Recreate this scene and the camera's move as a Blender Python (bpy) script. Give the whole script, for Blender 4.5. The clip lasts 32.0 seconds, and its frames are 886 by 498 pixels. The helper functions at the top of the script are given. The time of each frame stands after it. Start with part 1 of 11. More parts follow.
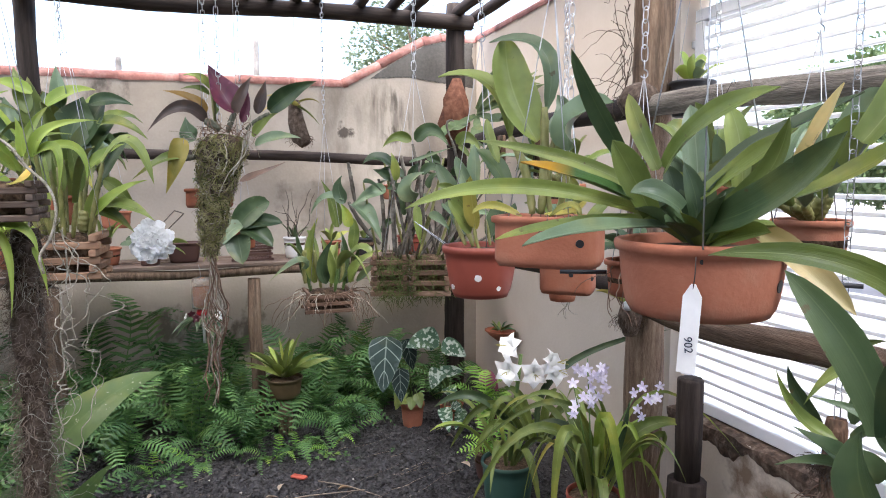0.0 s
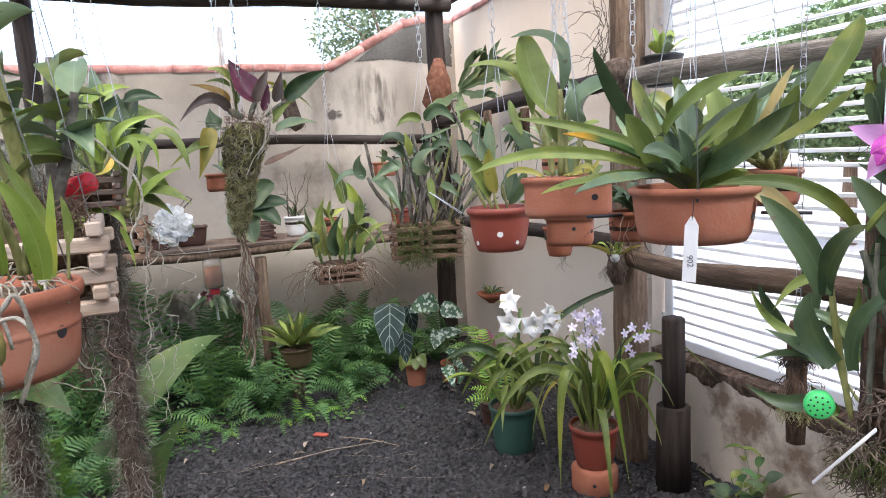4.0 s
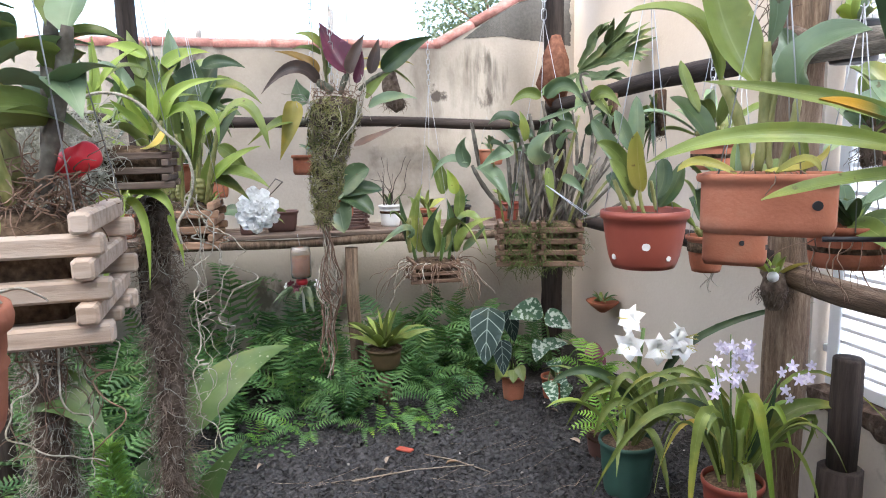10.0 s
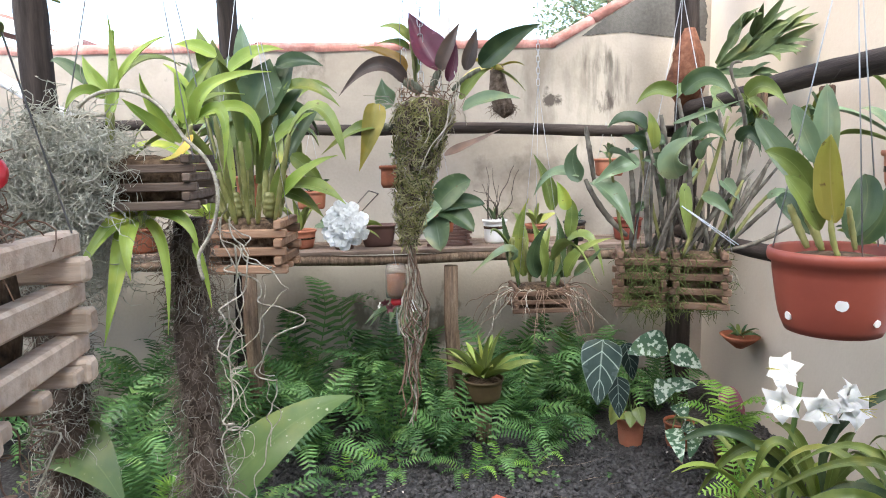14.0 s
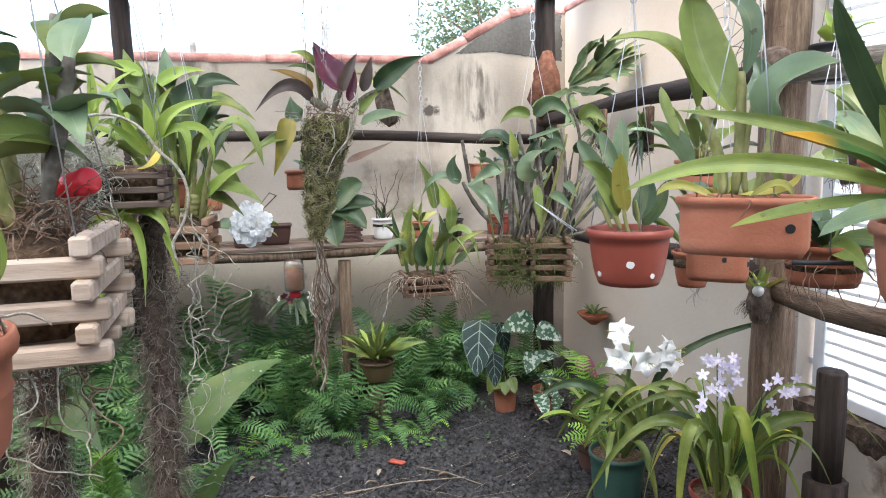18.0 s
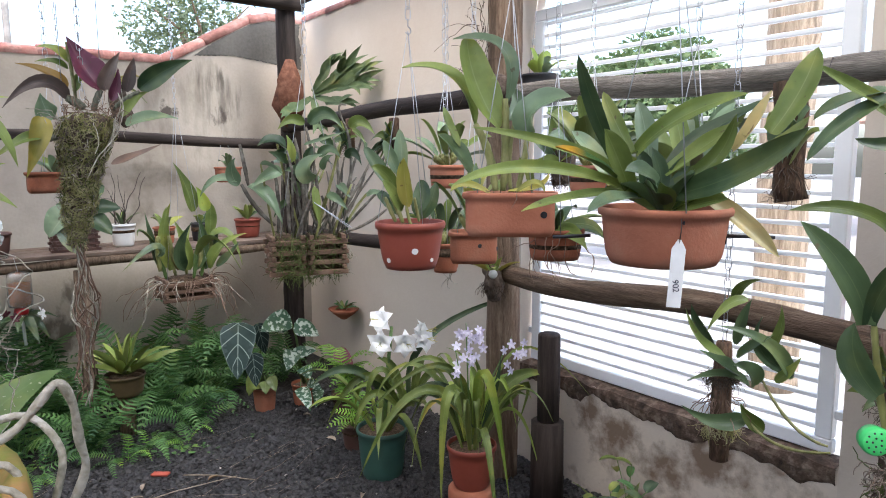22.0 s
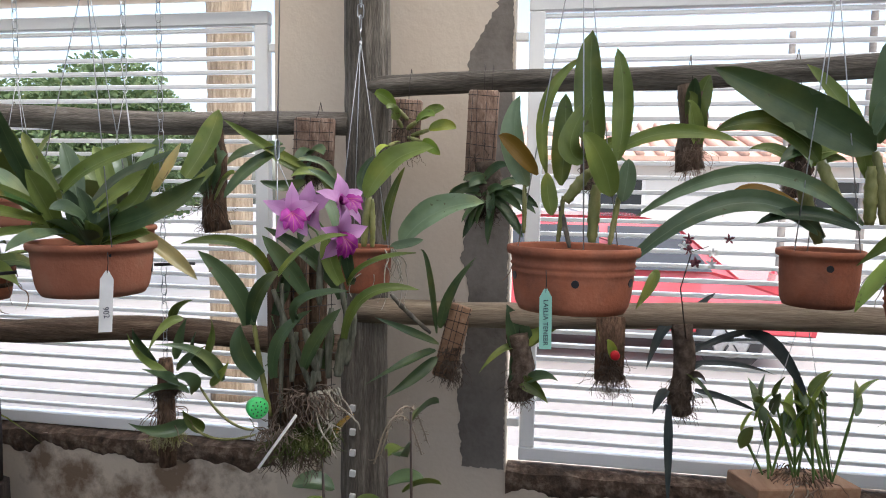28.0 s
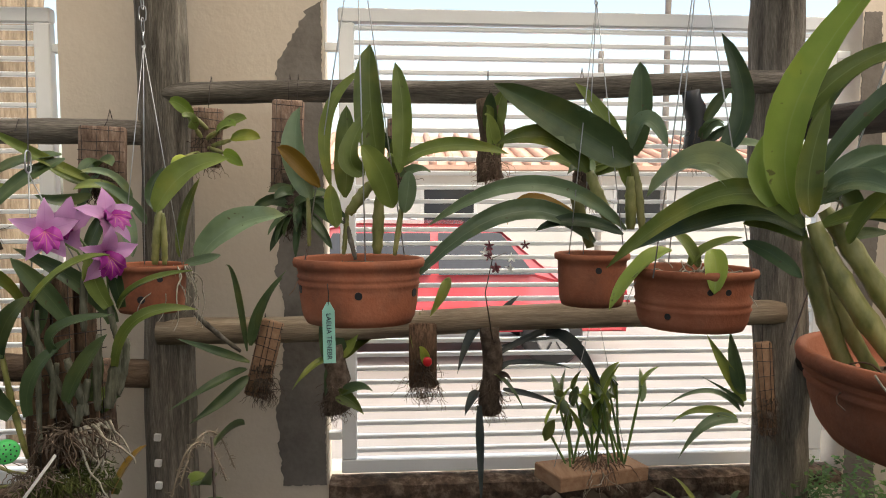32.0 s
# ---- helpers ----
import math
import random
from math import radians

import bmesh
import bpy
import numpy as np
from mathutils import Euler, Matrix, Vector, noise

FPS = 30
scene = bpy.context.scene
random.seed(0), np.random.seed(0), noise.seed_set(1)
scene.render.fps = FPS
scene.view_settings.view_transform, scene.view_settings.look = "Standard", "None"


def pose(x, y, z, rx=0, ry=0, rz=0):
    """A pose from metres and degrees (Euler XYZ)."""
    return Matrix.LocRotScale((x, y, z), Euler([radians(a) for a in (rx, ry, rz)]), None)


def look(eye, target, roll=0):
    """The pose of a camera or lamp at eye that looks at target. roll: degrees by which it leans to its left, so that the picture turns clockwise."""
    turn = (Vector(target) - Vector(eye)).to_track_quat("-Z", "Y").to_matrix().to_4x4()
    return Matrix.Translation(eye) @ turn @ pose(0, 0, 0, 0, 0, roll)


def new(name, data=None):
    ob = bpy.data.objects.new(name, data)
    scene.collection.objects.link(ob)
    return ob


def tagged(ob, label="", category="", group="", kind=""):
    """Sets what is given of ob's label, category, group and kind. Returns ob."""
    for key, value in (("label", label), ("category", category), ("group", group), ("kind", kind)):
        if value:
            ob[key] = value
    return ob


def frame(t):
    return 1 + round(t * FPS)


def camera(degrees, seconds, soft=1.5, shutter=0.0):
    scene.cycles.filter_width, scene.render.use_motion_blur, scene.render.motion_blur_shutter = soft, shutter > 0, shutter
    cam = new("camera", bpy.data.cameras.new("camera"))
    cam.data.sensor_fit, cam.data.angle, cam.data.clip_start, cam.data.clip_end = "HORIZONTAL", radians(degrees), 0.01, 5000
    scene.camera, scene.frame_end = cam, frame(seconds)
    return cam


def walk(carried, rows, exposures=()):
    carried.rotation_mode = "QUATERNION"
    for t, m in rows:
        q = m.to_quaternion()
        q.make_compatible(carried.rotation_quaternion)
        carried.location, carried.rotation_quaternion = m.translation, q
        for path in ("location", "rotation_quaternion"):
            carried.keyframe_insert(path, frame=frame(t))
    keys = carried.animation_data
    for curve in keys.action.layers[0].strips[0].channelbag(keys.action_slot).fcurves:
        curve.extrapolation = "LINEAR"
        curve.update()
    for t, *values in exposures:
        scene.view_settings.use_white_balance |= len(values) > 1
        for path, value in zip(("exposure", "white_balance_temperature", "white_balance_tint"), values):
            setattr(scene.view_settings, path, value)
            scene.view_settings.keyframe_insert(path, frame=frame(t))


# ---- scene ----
cam = camera(66.8, 32.0, 1.0)
METRES, EYE, TILT, LEAN, TURN = 3.0, 1.5, 0.0, 0.0, -20.4
PATH = [
    (0, (0.085, 0.012, 1.489), (0.714, 1.899, 1.28), -0.2),
    (0.5, (0.033, -0.029, 1.489), (0.604, 1.874, 1.254), -1.1),
    (1, (-0.014, -0.076, 1.485), (0.501, 1.842, 1.246), -1.2),
    (1.5, (-0.056, -0.097, 1.486), (0.451, 1.817, 1.209), -1.0),
    (2, (-0.066, -0.12, 1.481), (0.435, 1.798, 1.217), 0.2),
    (2.5, (-0.074, -0.18, 1.488), (0.451, 1.733, 1.237), -0.3),
    (4.5, (-0.226, -0.212, 1.485), (0.574, 1.596, 1.178), -2.3),
    (5, (-0.294, -0.168, 1.476), (0.623, 1.575, 1.13), -0.5),
    (5.5, (-0.339, -0.142, 1.48), (0.776, 1.49, 1.168), -0.7),
    (6, (-0.369, -0.138, 1.482), (0.838, 1.428, 1.18), -0.4),
    (6.5, (-0.393, -0.161, 1.48), (0.863, 1.352, 1.115), 1.8),
    (7, (-0.374, -0.178, 1.492), (0.795, 1.406, 1.136), 0.9),
    (7.5, (-0.365, -0.186, 1.503), (0.691, 1.478, 1.163), -0.4),
    (8, (-0.345, -0.129, 1.492), (0.62, 1.594, 1.18), -1.5),
    (8.5, (-0.34, -0.052, 1.488), (0.557, 1.707, 1.173), -3.3),
    (8.7, (-0.274, -0.015, 1.475), (0.525, 1.795, 1.179), -2.6),
    (9, (-0.227, 0.051, 1.485), (0.436, 1.914, 1.185), -2.1),
    (9.5, (-0.11, 0.121, 1.478), (0.378, 2.039, 1.188), -0.5),
    (10, (-0.061, 0.214, 1.47), (0.373, 2.144, 1.17), -1.2),
    (10.5, (-0.028, 0.358, 1.479), (0.362, 2.301, 1.215), -1.4),
    (11, (-0.03, 0.48, 1.468), (0.329, 2.423, 1.154), -1.3),
    (11.5, (0.01, 0.582, 1.467), (0.199, 2.55, 1.167), -0.9),
    (12, (0.051, 0.622, 1.467), (0.159, 2.596, 1.163), -0.5),
    (12.5, (0.065, 0.632, 1.467), (0.139, 2.609, 1.172), -1.0),
    (13, (0.067, 0.64, 1.466), (0.145, 2.617, 1.173), -1.2),
    (13.5, (0.061, 0.625, 1.47), (0.151, 2.602, 1.179), -1.1),
    (14, (0.053, 0.581, 1.473), (0.151, 2.561, 1.204), -1.2),
    (14.5, (0.039, 0.52, 1.477), (0.186, 2.5, 1.232), -1.2),
    (15, (0.01, 0.466, 1.479), (0.245, 2.439, 1.25), -1.6),
    (15.5, (-0.019, 0.432, 1.481), (0.307, 2.394, 1.272), -1.4),
    (17.5, (-0.05, 0.24, 1.485), (0.408, 2.166, 1.202), -0.5),
    (18, (-0.059, 0.18, 1.491), (0.394, 2.109, 1.221), -1.1),
    (18.5, (-0.062, 0.152, 1.496), (0.412, 2.08, 1.253), -0.7),
    (19, (-0.094, 0.128, 1.495), (0.449, 2.038, 1.258), -1.5),
    (19.5, (-0.153, 0.114, 1.496), (0.572, 1.965, 1.281), -1.1),
    (20, (-0.218, 0.116, 1.492), (0.609, 1.922, 1.257), -0.7),
    (20.5, (-0.267, 0.106, 1.49), (0.696, 1.842, 1.251), -0.2),
    (21, (-0.303, 0.076, 1.488), (0.762, 1.749, 1.228), -0.7),
    (21.5, (-0.304, 0.066, 1.486), (0.834, 1.686, 1.202), -1.0),
    (22, (-0.321, 0.052, 1.49), (0.869, 1.637, 1.226), -0.3),
    (22.5, (-0.341, 0.005, 1.495), (0.869, 1.575, 1.226), 0.6),
    (23, (-0.33, -0.061, 1.5), (0.921, 1.466, 1.175), 0.2),
    (23.5, (-0.328, -0.107, 1.496), (0.942, 1.403, 1.173), 0.6),
    (24, (-0.347, -0.145, 1.495), (0.961, 1.332, 1.168), 0.7),
    (24.5, (-0.37, -0.154, 1.488), (1.005, 1.262, 1.166), 1.7),
    (26.5, (-0.414, -0.138, 1.512), (1.382, 0.702, 1.245), -0.4),
    (27, (-0.427, -0.13, 1.509), (1.452, 0.512, 1.274), 0.4),
    (27.5, (-0.443, -0.122, 1.513), (1.481, 0.38, 1.295), 0.3),
    (28, (-0.454, -0.115, 1.515), (1.51, 0.219, 1.339), 0.9),
    (28.5, (-0.452, -0.119, 1.514), (1.531, 0.085, 1.355), 1.0),
    (29, (-0.469, -0.133, 1.52), (1.524, -0.095, 1.364), 1.2),
    (29.5, (-0.45, -0.151, 1.522), (1.541, -0.262, 1.358), 1.5),
    (30, (-0.453, -0.163, 1.52), (1.528, -0.387, 1.356), 1.8),
    (30.5, (-0.451, -0.179, 1.518), (1.515, -0.509, 1.364), 1.3),
    (31, (-0.461, -0.197, 1.519), (1.504, -0.534, 1.366), 0.7),
    (31.5, (-0.452, -0.21, 1.52), (1.523, -0.48, 1.358), 0.1),
    (32, (-0.442, -0.209, 1.521), (1.548, -0.339, 1.376), 0.1),
]
EXPOSURES = [(0.0, 2.32, 6200, 12), (2.5, 2.39, 6200, 12), (5.0, 2.37, 6150, 11), (6.0, 2.25, 6100, 11), (7.0, 2.21, 6100, 11), (9.0, 2.45, 6050, 10), (12.0, 2.7, 6200, 7), (14.0, 2.7, 6200, 7), (16.5, 2.63, 6200, 7), (19.0, 2.52, 6100, 7), (21.0, 2.29, 6100, 9), (23.0, 2.13, 6050, 10), (24.0, 2.13, 6000, 11), (26.5, 1.89, 6100, 9), (28.0, 1.61, 6400, 8), (29.0, 1.4, 6800, 7), (30.0, 1.39, 7500, 6), (32.0, 1.41, 7700, 6)]
walk(cam, [(t, look(eye, target, roll)) for t, eye, target, roll in PATH], EXPOSURES)

# ---- world, sun and exposure ----
world = bpy.data.worlds.new("world")
scene.world = world
world.use_nodes = True
wn = world.node_tree
sky = wn.nodes.new("ShaderNodeTexSky")
sky.sky_type, sky.sun_disc = "NISHITA", False
sky.sun_elevation, sky.sun_rotation = radians(62), radians(250)
sky.air_density, sky.dust_density, sky.ozone_density = 1.0, 4.0, 0.5
wn.links.new(sky.outputs[0], wn.nodes["Background"].inputs[0])
wn.nodes["Background"].inputs[1].default_value = 0.17
sun = new("sun", bpy.data.lights.new("sun", "SUN"))
sun.data.energy, sun.data.angle, sun.data.color = 1.6, radians(30), (1.0, 0.975, 0.95)
sun.matrix_world = look((3, -4, 8), (0.3, 1.5, 0.5))

# ---- materials ----
MATS = {}


def mat(name, stops, scale=8.0, rough=0.6, bump=0.2, bump_scale=40.0, metal=0.0, detail=6.0, fine=0.25, rand=0.12, stretch=(1, 1, 1), coat=0.0, dirt=None, dirt_scale=2.0, dirt_amount=0.5, trans=0.0):
    """A surface: a colour ramp over noise at two scales, a stain layer, relief, and a shift from object to object."""
    if name in MATS:
        return MATS[name]
    m = bpy.data.materials.new(name)
    m.use_nodes = True
    nt = m.node_tree
    n, l = nt.nodes, nt.links
    b = n["Principled BSDF"]
    tc = n.new("ShaderNodeTexCoord")
    info = n.new("ShaderNodeObjectInfo")
    mp = n.new("ShaderNodeMapping")
    mp.inputs["Scale"].default_value = stretch
    l.new(tc.outputs["Object"], mp.inputs["Vector"])
    off = n.new("ShaderNodeVectorMath")
    off.operation = "ADD"
    l.new(mp.outputs[0], off.inputs[0])
    mul = n.new("ShaderNodeMath")
    mul.operation = "MULTIPLY"
    mul.inputs[1].default_value = 37.0
    l.new(info.outputs["Random"], mul.inputs[0])
    l.new(mul.outputs[0], off.inputs[1])
    n1 = n.new("ShaderNodeTexNoise")
    n1.inputs["Scale"].default_value, n1.inputs["Detail"].default_value = scale, detail
    l.new(off.outputs[0], n1.inputs["Vector"])
    n2 = n.new("ShaderNodeTexNoise")
    n2.inputs["Scale"].default_value, n2.inputs["Detail"].default_value = bump_scale, 5.0
    l.new(off.outputs[0], n2.inputs["Vector"])
    mixf = n.new("ShaderNodeMix")
    mixf.inputs[0].default_value = fine
    l.new(n1.outputs[0], mixf.inputs[2])
    l.new(n2.outputs[0], mixf.inputs[3])
    ramp = n.new("ShaderNodeValToRGB")
    ramp.color_ramp.elements[0].position, ramp.color_ramp.elements[1].position = 0.3, 0.7
    while len(ramp.color_ramp.elements) < len(stops):
        ramp.color_ramp.elements.new(0.5)
    for i, c in enumerate(stops):
        e = ramp.color_ramp.elements[i]
        e.position = 0.3 + 0.4 * i / max(1, len(stops) - 1)
        e.color = (*c, 1)
    l.new(mixf.outputs[0], ramp.inputs[0])
    col = ramp.outputs[0]
    if dirt:
        n3 = n.new("ShaderNodeTexNoise")
        n3.inputs["Scale"].default_value, n3.inputs["Detail"].default_value = dirt_scale, 8.0
        n3.inputs["Roughness"].default_value = 0.65
        l.new(off.outputs[0], n3.inputs["Vector"])
        r3 = n.new("ShaderNodeValToRGB")
        r3.color_ramp.elements[0].position, r3.color_ramp.elements[1].position = 0.5, 0.72
        r3.color_ramp.elements[0].color = (0, 0, 0, 1)
        r3.color_ramp.elements[1].color = (dirt_amount,) * 3 + (1,)
        l.new(n3.outputs[0], r3.inputs[0])
        md = n.new("ShaderNodeMix")
        md.data_type = "RGBA"
        l.new(r3.outputs[0], md.inputs[0])
        l.new(col, md.inputs[6])
        md.inputs[7].default_value = (*dirt, 1)
        col = md.outputs[2]
    hs = n.new("ShaderNodeHueSaturation")
    mr = n.new("ShaderNodeMapRange")
    mr.inputs["To Min"].default_value, mr.inputs["To Max"].default_value = 1 - rand * 1.5, 1 + rand * 1.5
    l.new(info.outputs["Random"], mr.inputs[0])
    l.new(mr.outputs[0], hs.inputs["Value"])
    l.new(col, hs.inputs["Color"])
    l.new(hs.outputs[0], b.inputs["Base Color"])
    b.inputs["Roughness"].default_value, b.inputs["Metallic"].default_value = rough, metal
    b.inputs["Coat Weight"].default_value = coat
    b.inputs["Specular IOR Level"].default_value = 0.5 if rough < 0.7 else 0.18
    if bump:
        bp = n.new("ShaderNodeBump")
        bp.inputs["Strength"].default_value, bp.inputs["Distance"].default_value = bump, 0.004
        l.new(n2.outputs[0], bp.inputs["Height"])
        l.new(bp.outputs[0], b.inputs["Normal"])
    if trans:
        tr = n.new("ShaderNodeBsdfTranslucent")
        l.new(hs.outputs[0], tr.inputs[0])
        ms = n.new("ShaderNodeMixShader")
        ms.inputs[0].default_value = trans
        l.new(b.outputs[0], ms.inputs[1])
        l.new(tr.outputs[0], ms.inputs[2])
        l.new(ms.outputs[0], n["Material Output"].inputs[0])
    MATS[name] = m
    return m


def leaf_mat(name, dark, light, rib, rough=0.36, trans=0.28, spots=None, vein=0.0, tipc=None, relief=0.0007, blemish=True):
    """A leaf: greens mottled along its length, a midrib, fine parallel or side veins, a gloss."""
    m = bpy.data.materials.new(name)
    m.use_nodes = True
    nt = m.node_tree
    n, l = nt.nodes, nt.links
    b = n["Principled BSDF"]
    uv = n.new("ShaderNodeUVMap")
    info = n.new("ShaderNodeObjectInfo")
    sep = n.new("ShaderNodeSeparateXYZ")
    l.new(uv.outputs[0], sep.inputs[0])
    tc = n.new("ShaderNodeTexCoord")
    n1 = n.new("ShaderNodeTexNoise")
    n1.inputs["Scale"].default_value, n1.inputs["Detail"].default_value = 14.0, 5.0
    l.new(tc.outputs["Object"], n1.inputs["Vector"])
    mix = n.new("ShaderNodeMix")
    mix.data_type = "RGBA"
    add = n.new("ShaderNodeMath")
    add.operation = "MULTIPLY_ADD"
    add.inputs[1].default_value, add.inputs[2].default_value = 0.55, -0.05
    l.new(info.outputs["Random"], add.inputs[0])
    add2 = n.new("ShaderNodeMath")
    add2.use_clamp = True
    l.new(add.outputs[0], add2.inputs[0])
    nm = n.new("ShaderNodeMapRange")
    nm.inputs[1].default_value, nm.inputs[2].default_value, nm.inputs[3].default_value, nm.inputs[4].default_value = 0.3, 0.7, -0.15, 0.55
    l.new(n1.outputs[0], nm.inputs[0])
    l.new(nm.outputs[0], add2.inputs[1])
    l.new(add2.outputs[0], mix.inputs[0])
    mix.inputs[6].default_value, mix.inputs[7].default_value = (*dark, 1), (*light, 1)
    col = mix.outputs[2]

    def over(col, fac, c):
        q = n.new("ShaderNodeMix")
        q.data_type = "RGBA"
        l.new(fac, q.inputs[0])
        l.new(col, q.inputs[6])
        q.inputs[7].default_value = (*c, 1)
        return q.outputs[2]

    # midrib
    d = n.new("ShaderNodeMath")
    d.operation = "SUBTRACT"
    d.inputs[1].default_value = 0.5
    fr = n.new("ShaderNodeMath")
    fr.operation = "FRACT"
    l.new(sep.outputs[0], fr.inputs[0])
    l.new(fr.outputs[0], d.inputs[0])
    a = n.new("ShaderNodeMath")
    a.operation = "ABSOLUTE"
    l.new(d.outputs[0], a.inputs[0])
    r = n.new("ShaderNodeMapRange")
    r.inputs[1].default_value, r.inputs[2].default_value, r.inputs[3].default_value, r.inputs[4].default_value = 0.006, 0.03, 0.5, 0.0
    l.new(a.outputs[0], r.inputs[0])
    col = over(col, r.outputs[0], rib)
    if blemish:
        # a thin pale margin, yellowing patches, brown flecks and a paler underside
        em = n.new("ShaderNodeMapRange")
        em.inputs[1].default_value, em.inputs[2].default_value, em.inputs[4].default_value = 0.44, 0.49, 0.4
        l.new(a.outputs[0], em.inputs[0])
        col = over(col, em.outputs[0], rib)
        for sc, lo, hi, amount, tone in ((7.0, 0.56, 0.75, 0.55, tuple(q * f for q, f in zip(light, (1.9, 1.35, 0.8)))), (55.0, 0.69, 0.73, 0.7, (0.12, 0.08, 0.035))):
            nz = n.new("ShaderNodeTexNoise")
            nz.inputs["Scale"].default_value, nz.inputs["Detail"].default_value = sc, 4.0
            geo = n.new("ShaderNodeVectorMath")
            l.new(tc.outputs["Object"], geo.inputs[0])
            l.new(info.outputs["Random"], geo.inputs[1])
            l.new(geo.outputs[0], nz.inputs["Vector"])
            mz = n.new("ShaderNodeMapRange")
            mz.inputs[1].default_value, mz.inputs[2].default_value, mz.inputs[4].default_value = lo, hi, amount
            l.new(nz.outputs[0], mz.inputs[0])
            col = over(col, mz.outputs[0], tone)
        un = n.new("ShaderNodeMath")
        un.operation, un.inputs[1].default_value = "GREATER_THAN", 1.5
        l.new(sep.outputs[0], un.inputs[0])
        uf = n.new("ShaderNodeMath")
        uf.operation, uf.inputs[1].default_value = "MULTIPLY", 0.5
        l.new(un.outputs[0], uf.inputs[0])
        col = over(col, uf.outputs[0], tuple(0.03 + q * 1.1 for q in light))
    if vein:
        w = n.new("ShaderNodeMath")
        w.operation = "MULTIPLY_ADD"
        w.inputs[1].default_value = -0.55
        l.new(a.outputs[0], w.inputs[0])
        l.new(sep.outputs[1], w.inputs[2])
        s = n.new("ShaderNodeMath")
        s.operation = "PINGPONG"
        s.inputs[1].default_value = vein
        l.new(w.outputs[0], s.inputs[0])
        r2 = n.new("ShaderNodeMapRange")
        r2.inputs[1].default_value, r2.inputs[2].default_value, r2.inputs[3].default_value, r2.inputs[4].default_value = 0.0, vein * 0.15, 0.85, 0.0
        l.new(s.outputs[0], r2.inputs[0])
        col = over(col, r2.outputs[0], rib)
    if spots:
        v = n.new("ShaderNodeTexNoise")
        v.inputs["Scale"].default_value, v.inputs["Detail"].default_value = spots[1], 3.0
        l.new(tc.outputs["Object"], v.inputs["Vector"])
        r3 = n.new("ShaderNodeMapRange")
        r3.inputs[1].default_value, r3.inputs[2].default_value = spots[2], spots[2] + 0.08
        l.new(v.outputs[0], r3.inputs[0])
        col = over(col, r3.outputs[0], spots[0])
    if tipc:
        r4 = n.new("ShaderNodeMapRange")
        r4.inputs[1].default_value, r4.inputs[2].default_value = tipc[1], tipc[1] + 0.2
        l.new(sep.outputs[1], r4.inputs[0])
        col = over(col, r4.outputs[0], tipc[0])
    hs = n.new("ShaderNodeHueSaturation")
    mr = n.new("ShaderNodeMapRange")
    mr.inputs["To Min"].default_value, mr.inputs["To Max"].default_value = 0.8, 1.2
    l.new(info.outputs["Random"], mr.inputs[0])
    l.new(mr.outputs[0], hs.inputs["Value"])
    l.new(col, hs.inputs["Color"])
    l.new(hs.outputs[0], b.inputs["Base Color"])
    b.inputs["Roughness"].default_value = rough
    # lengthwise furrows
    wv = n.new("ShaderNodeTexNoise")
    wv.inputs["Scale"].default_value = 1.0
    mp = n.new("ShaderNodeMapping")
    mp.inputs["Scale"].default_value = (30, 3, 1)
    l.new(uv.outputs[0], mp.inputs["Vector"])
    l.new(mp.outputs[0], wv.inputs["Vector"])
    bp = n.new("ShaderNodeBump")
    bp.inputs["Strength"].default_value, bp.inputs["Distance"].default_value = 0.5, relief
    l.new(wv.outputs[0], bp.inputs["Height"])
    l.new(bp.outputs[0], b.inputs["Normal"])
    tr = n.new("ShaderNodeBsdfTranslucent")
    l.new(hs.outputs[0], tr.inputs[0])
    ms = n.new("ShaderNodeMixShader")
    ms.inputs[0].default_value = trans
    l.new(b.outputs[0], ms.inputs[1])
    l.new(tr.outputs[0], ms.inputs[2])
    l.new(ms.outputs[0], n["Material Output"].inputs[0])
    MATS[name] = m
    return m


def plain(name, col, rough=0.5, metal=0.0):
    return mat(name, [tuple(c * 0.9 for c in col), tuple(min(1, c * 1.08) for c in col)], 20, rough, 0.05, 90, metal, rand=0.04)


LEAF = leaf_mat("leaf_green", (0.115, 0.165, 0.03), (0.29, 0.355, 0.09), (0.33, 0.4, 0.14))
LEAF_DARK = leaf_mat("leaf_dark", (0.045, 0.085, 0.036), (0.135, 0.195, 0.08), (0.15, 0.21, 0.085), rough=0.34)
LEAF_PALE = leaf_mat("leaf_pale", (0.13, 0.195, 0.1), (0.28, 0.375, 0.215), (0.32, 0.41, 0.25), rough=0.3)
LEAF_OLIVE = leaf_mat("leaf_olive", (0.17, 0.16, 0.025), (0.36, 0.3, 0.06), (0.3, 0.27, 0.06))
LEAF_LIME = leaf_mat("leaf_lime", (0.24, 0.36, 0.05), (0.46, 0.56, 0.13), (0.45, 0.55, 0.18), trans=0.35)
LEAF_YELLOW = leaf_mat("leaf_yellow", (0.36, 0.36, 0.06), (0.6, 0.5, 0.12), (0.6, 0.5, 0.2), spots=((0.2, 0.12, 0.05), 60, 0.66))
LEAF_TIP = leaf_mat("leaf_yellow_tip", (0.065, 0.156, 0.039), (0.156, 0.286, 0.065), (0.2, 0.28, 0.08), tipc=((0.75, 0.42, 0.02), 0.6))
LEAF_LITTER = leaf_mat("leaf_litter", (0.22, 0.14, 0.08), (0.4, 0.29, 0.17), (0.4, 0.3, 0.18))
LEAF_DRY = leaf_mat("leaf_dry", (0.5, 0.42, 0.16), (0.66, 0.55, 0.25), (0.6, 0.5, 0.25), spots=((0.2, 0.12, 0.05), 40, 0.64))
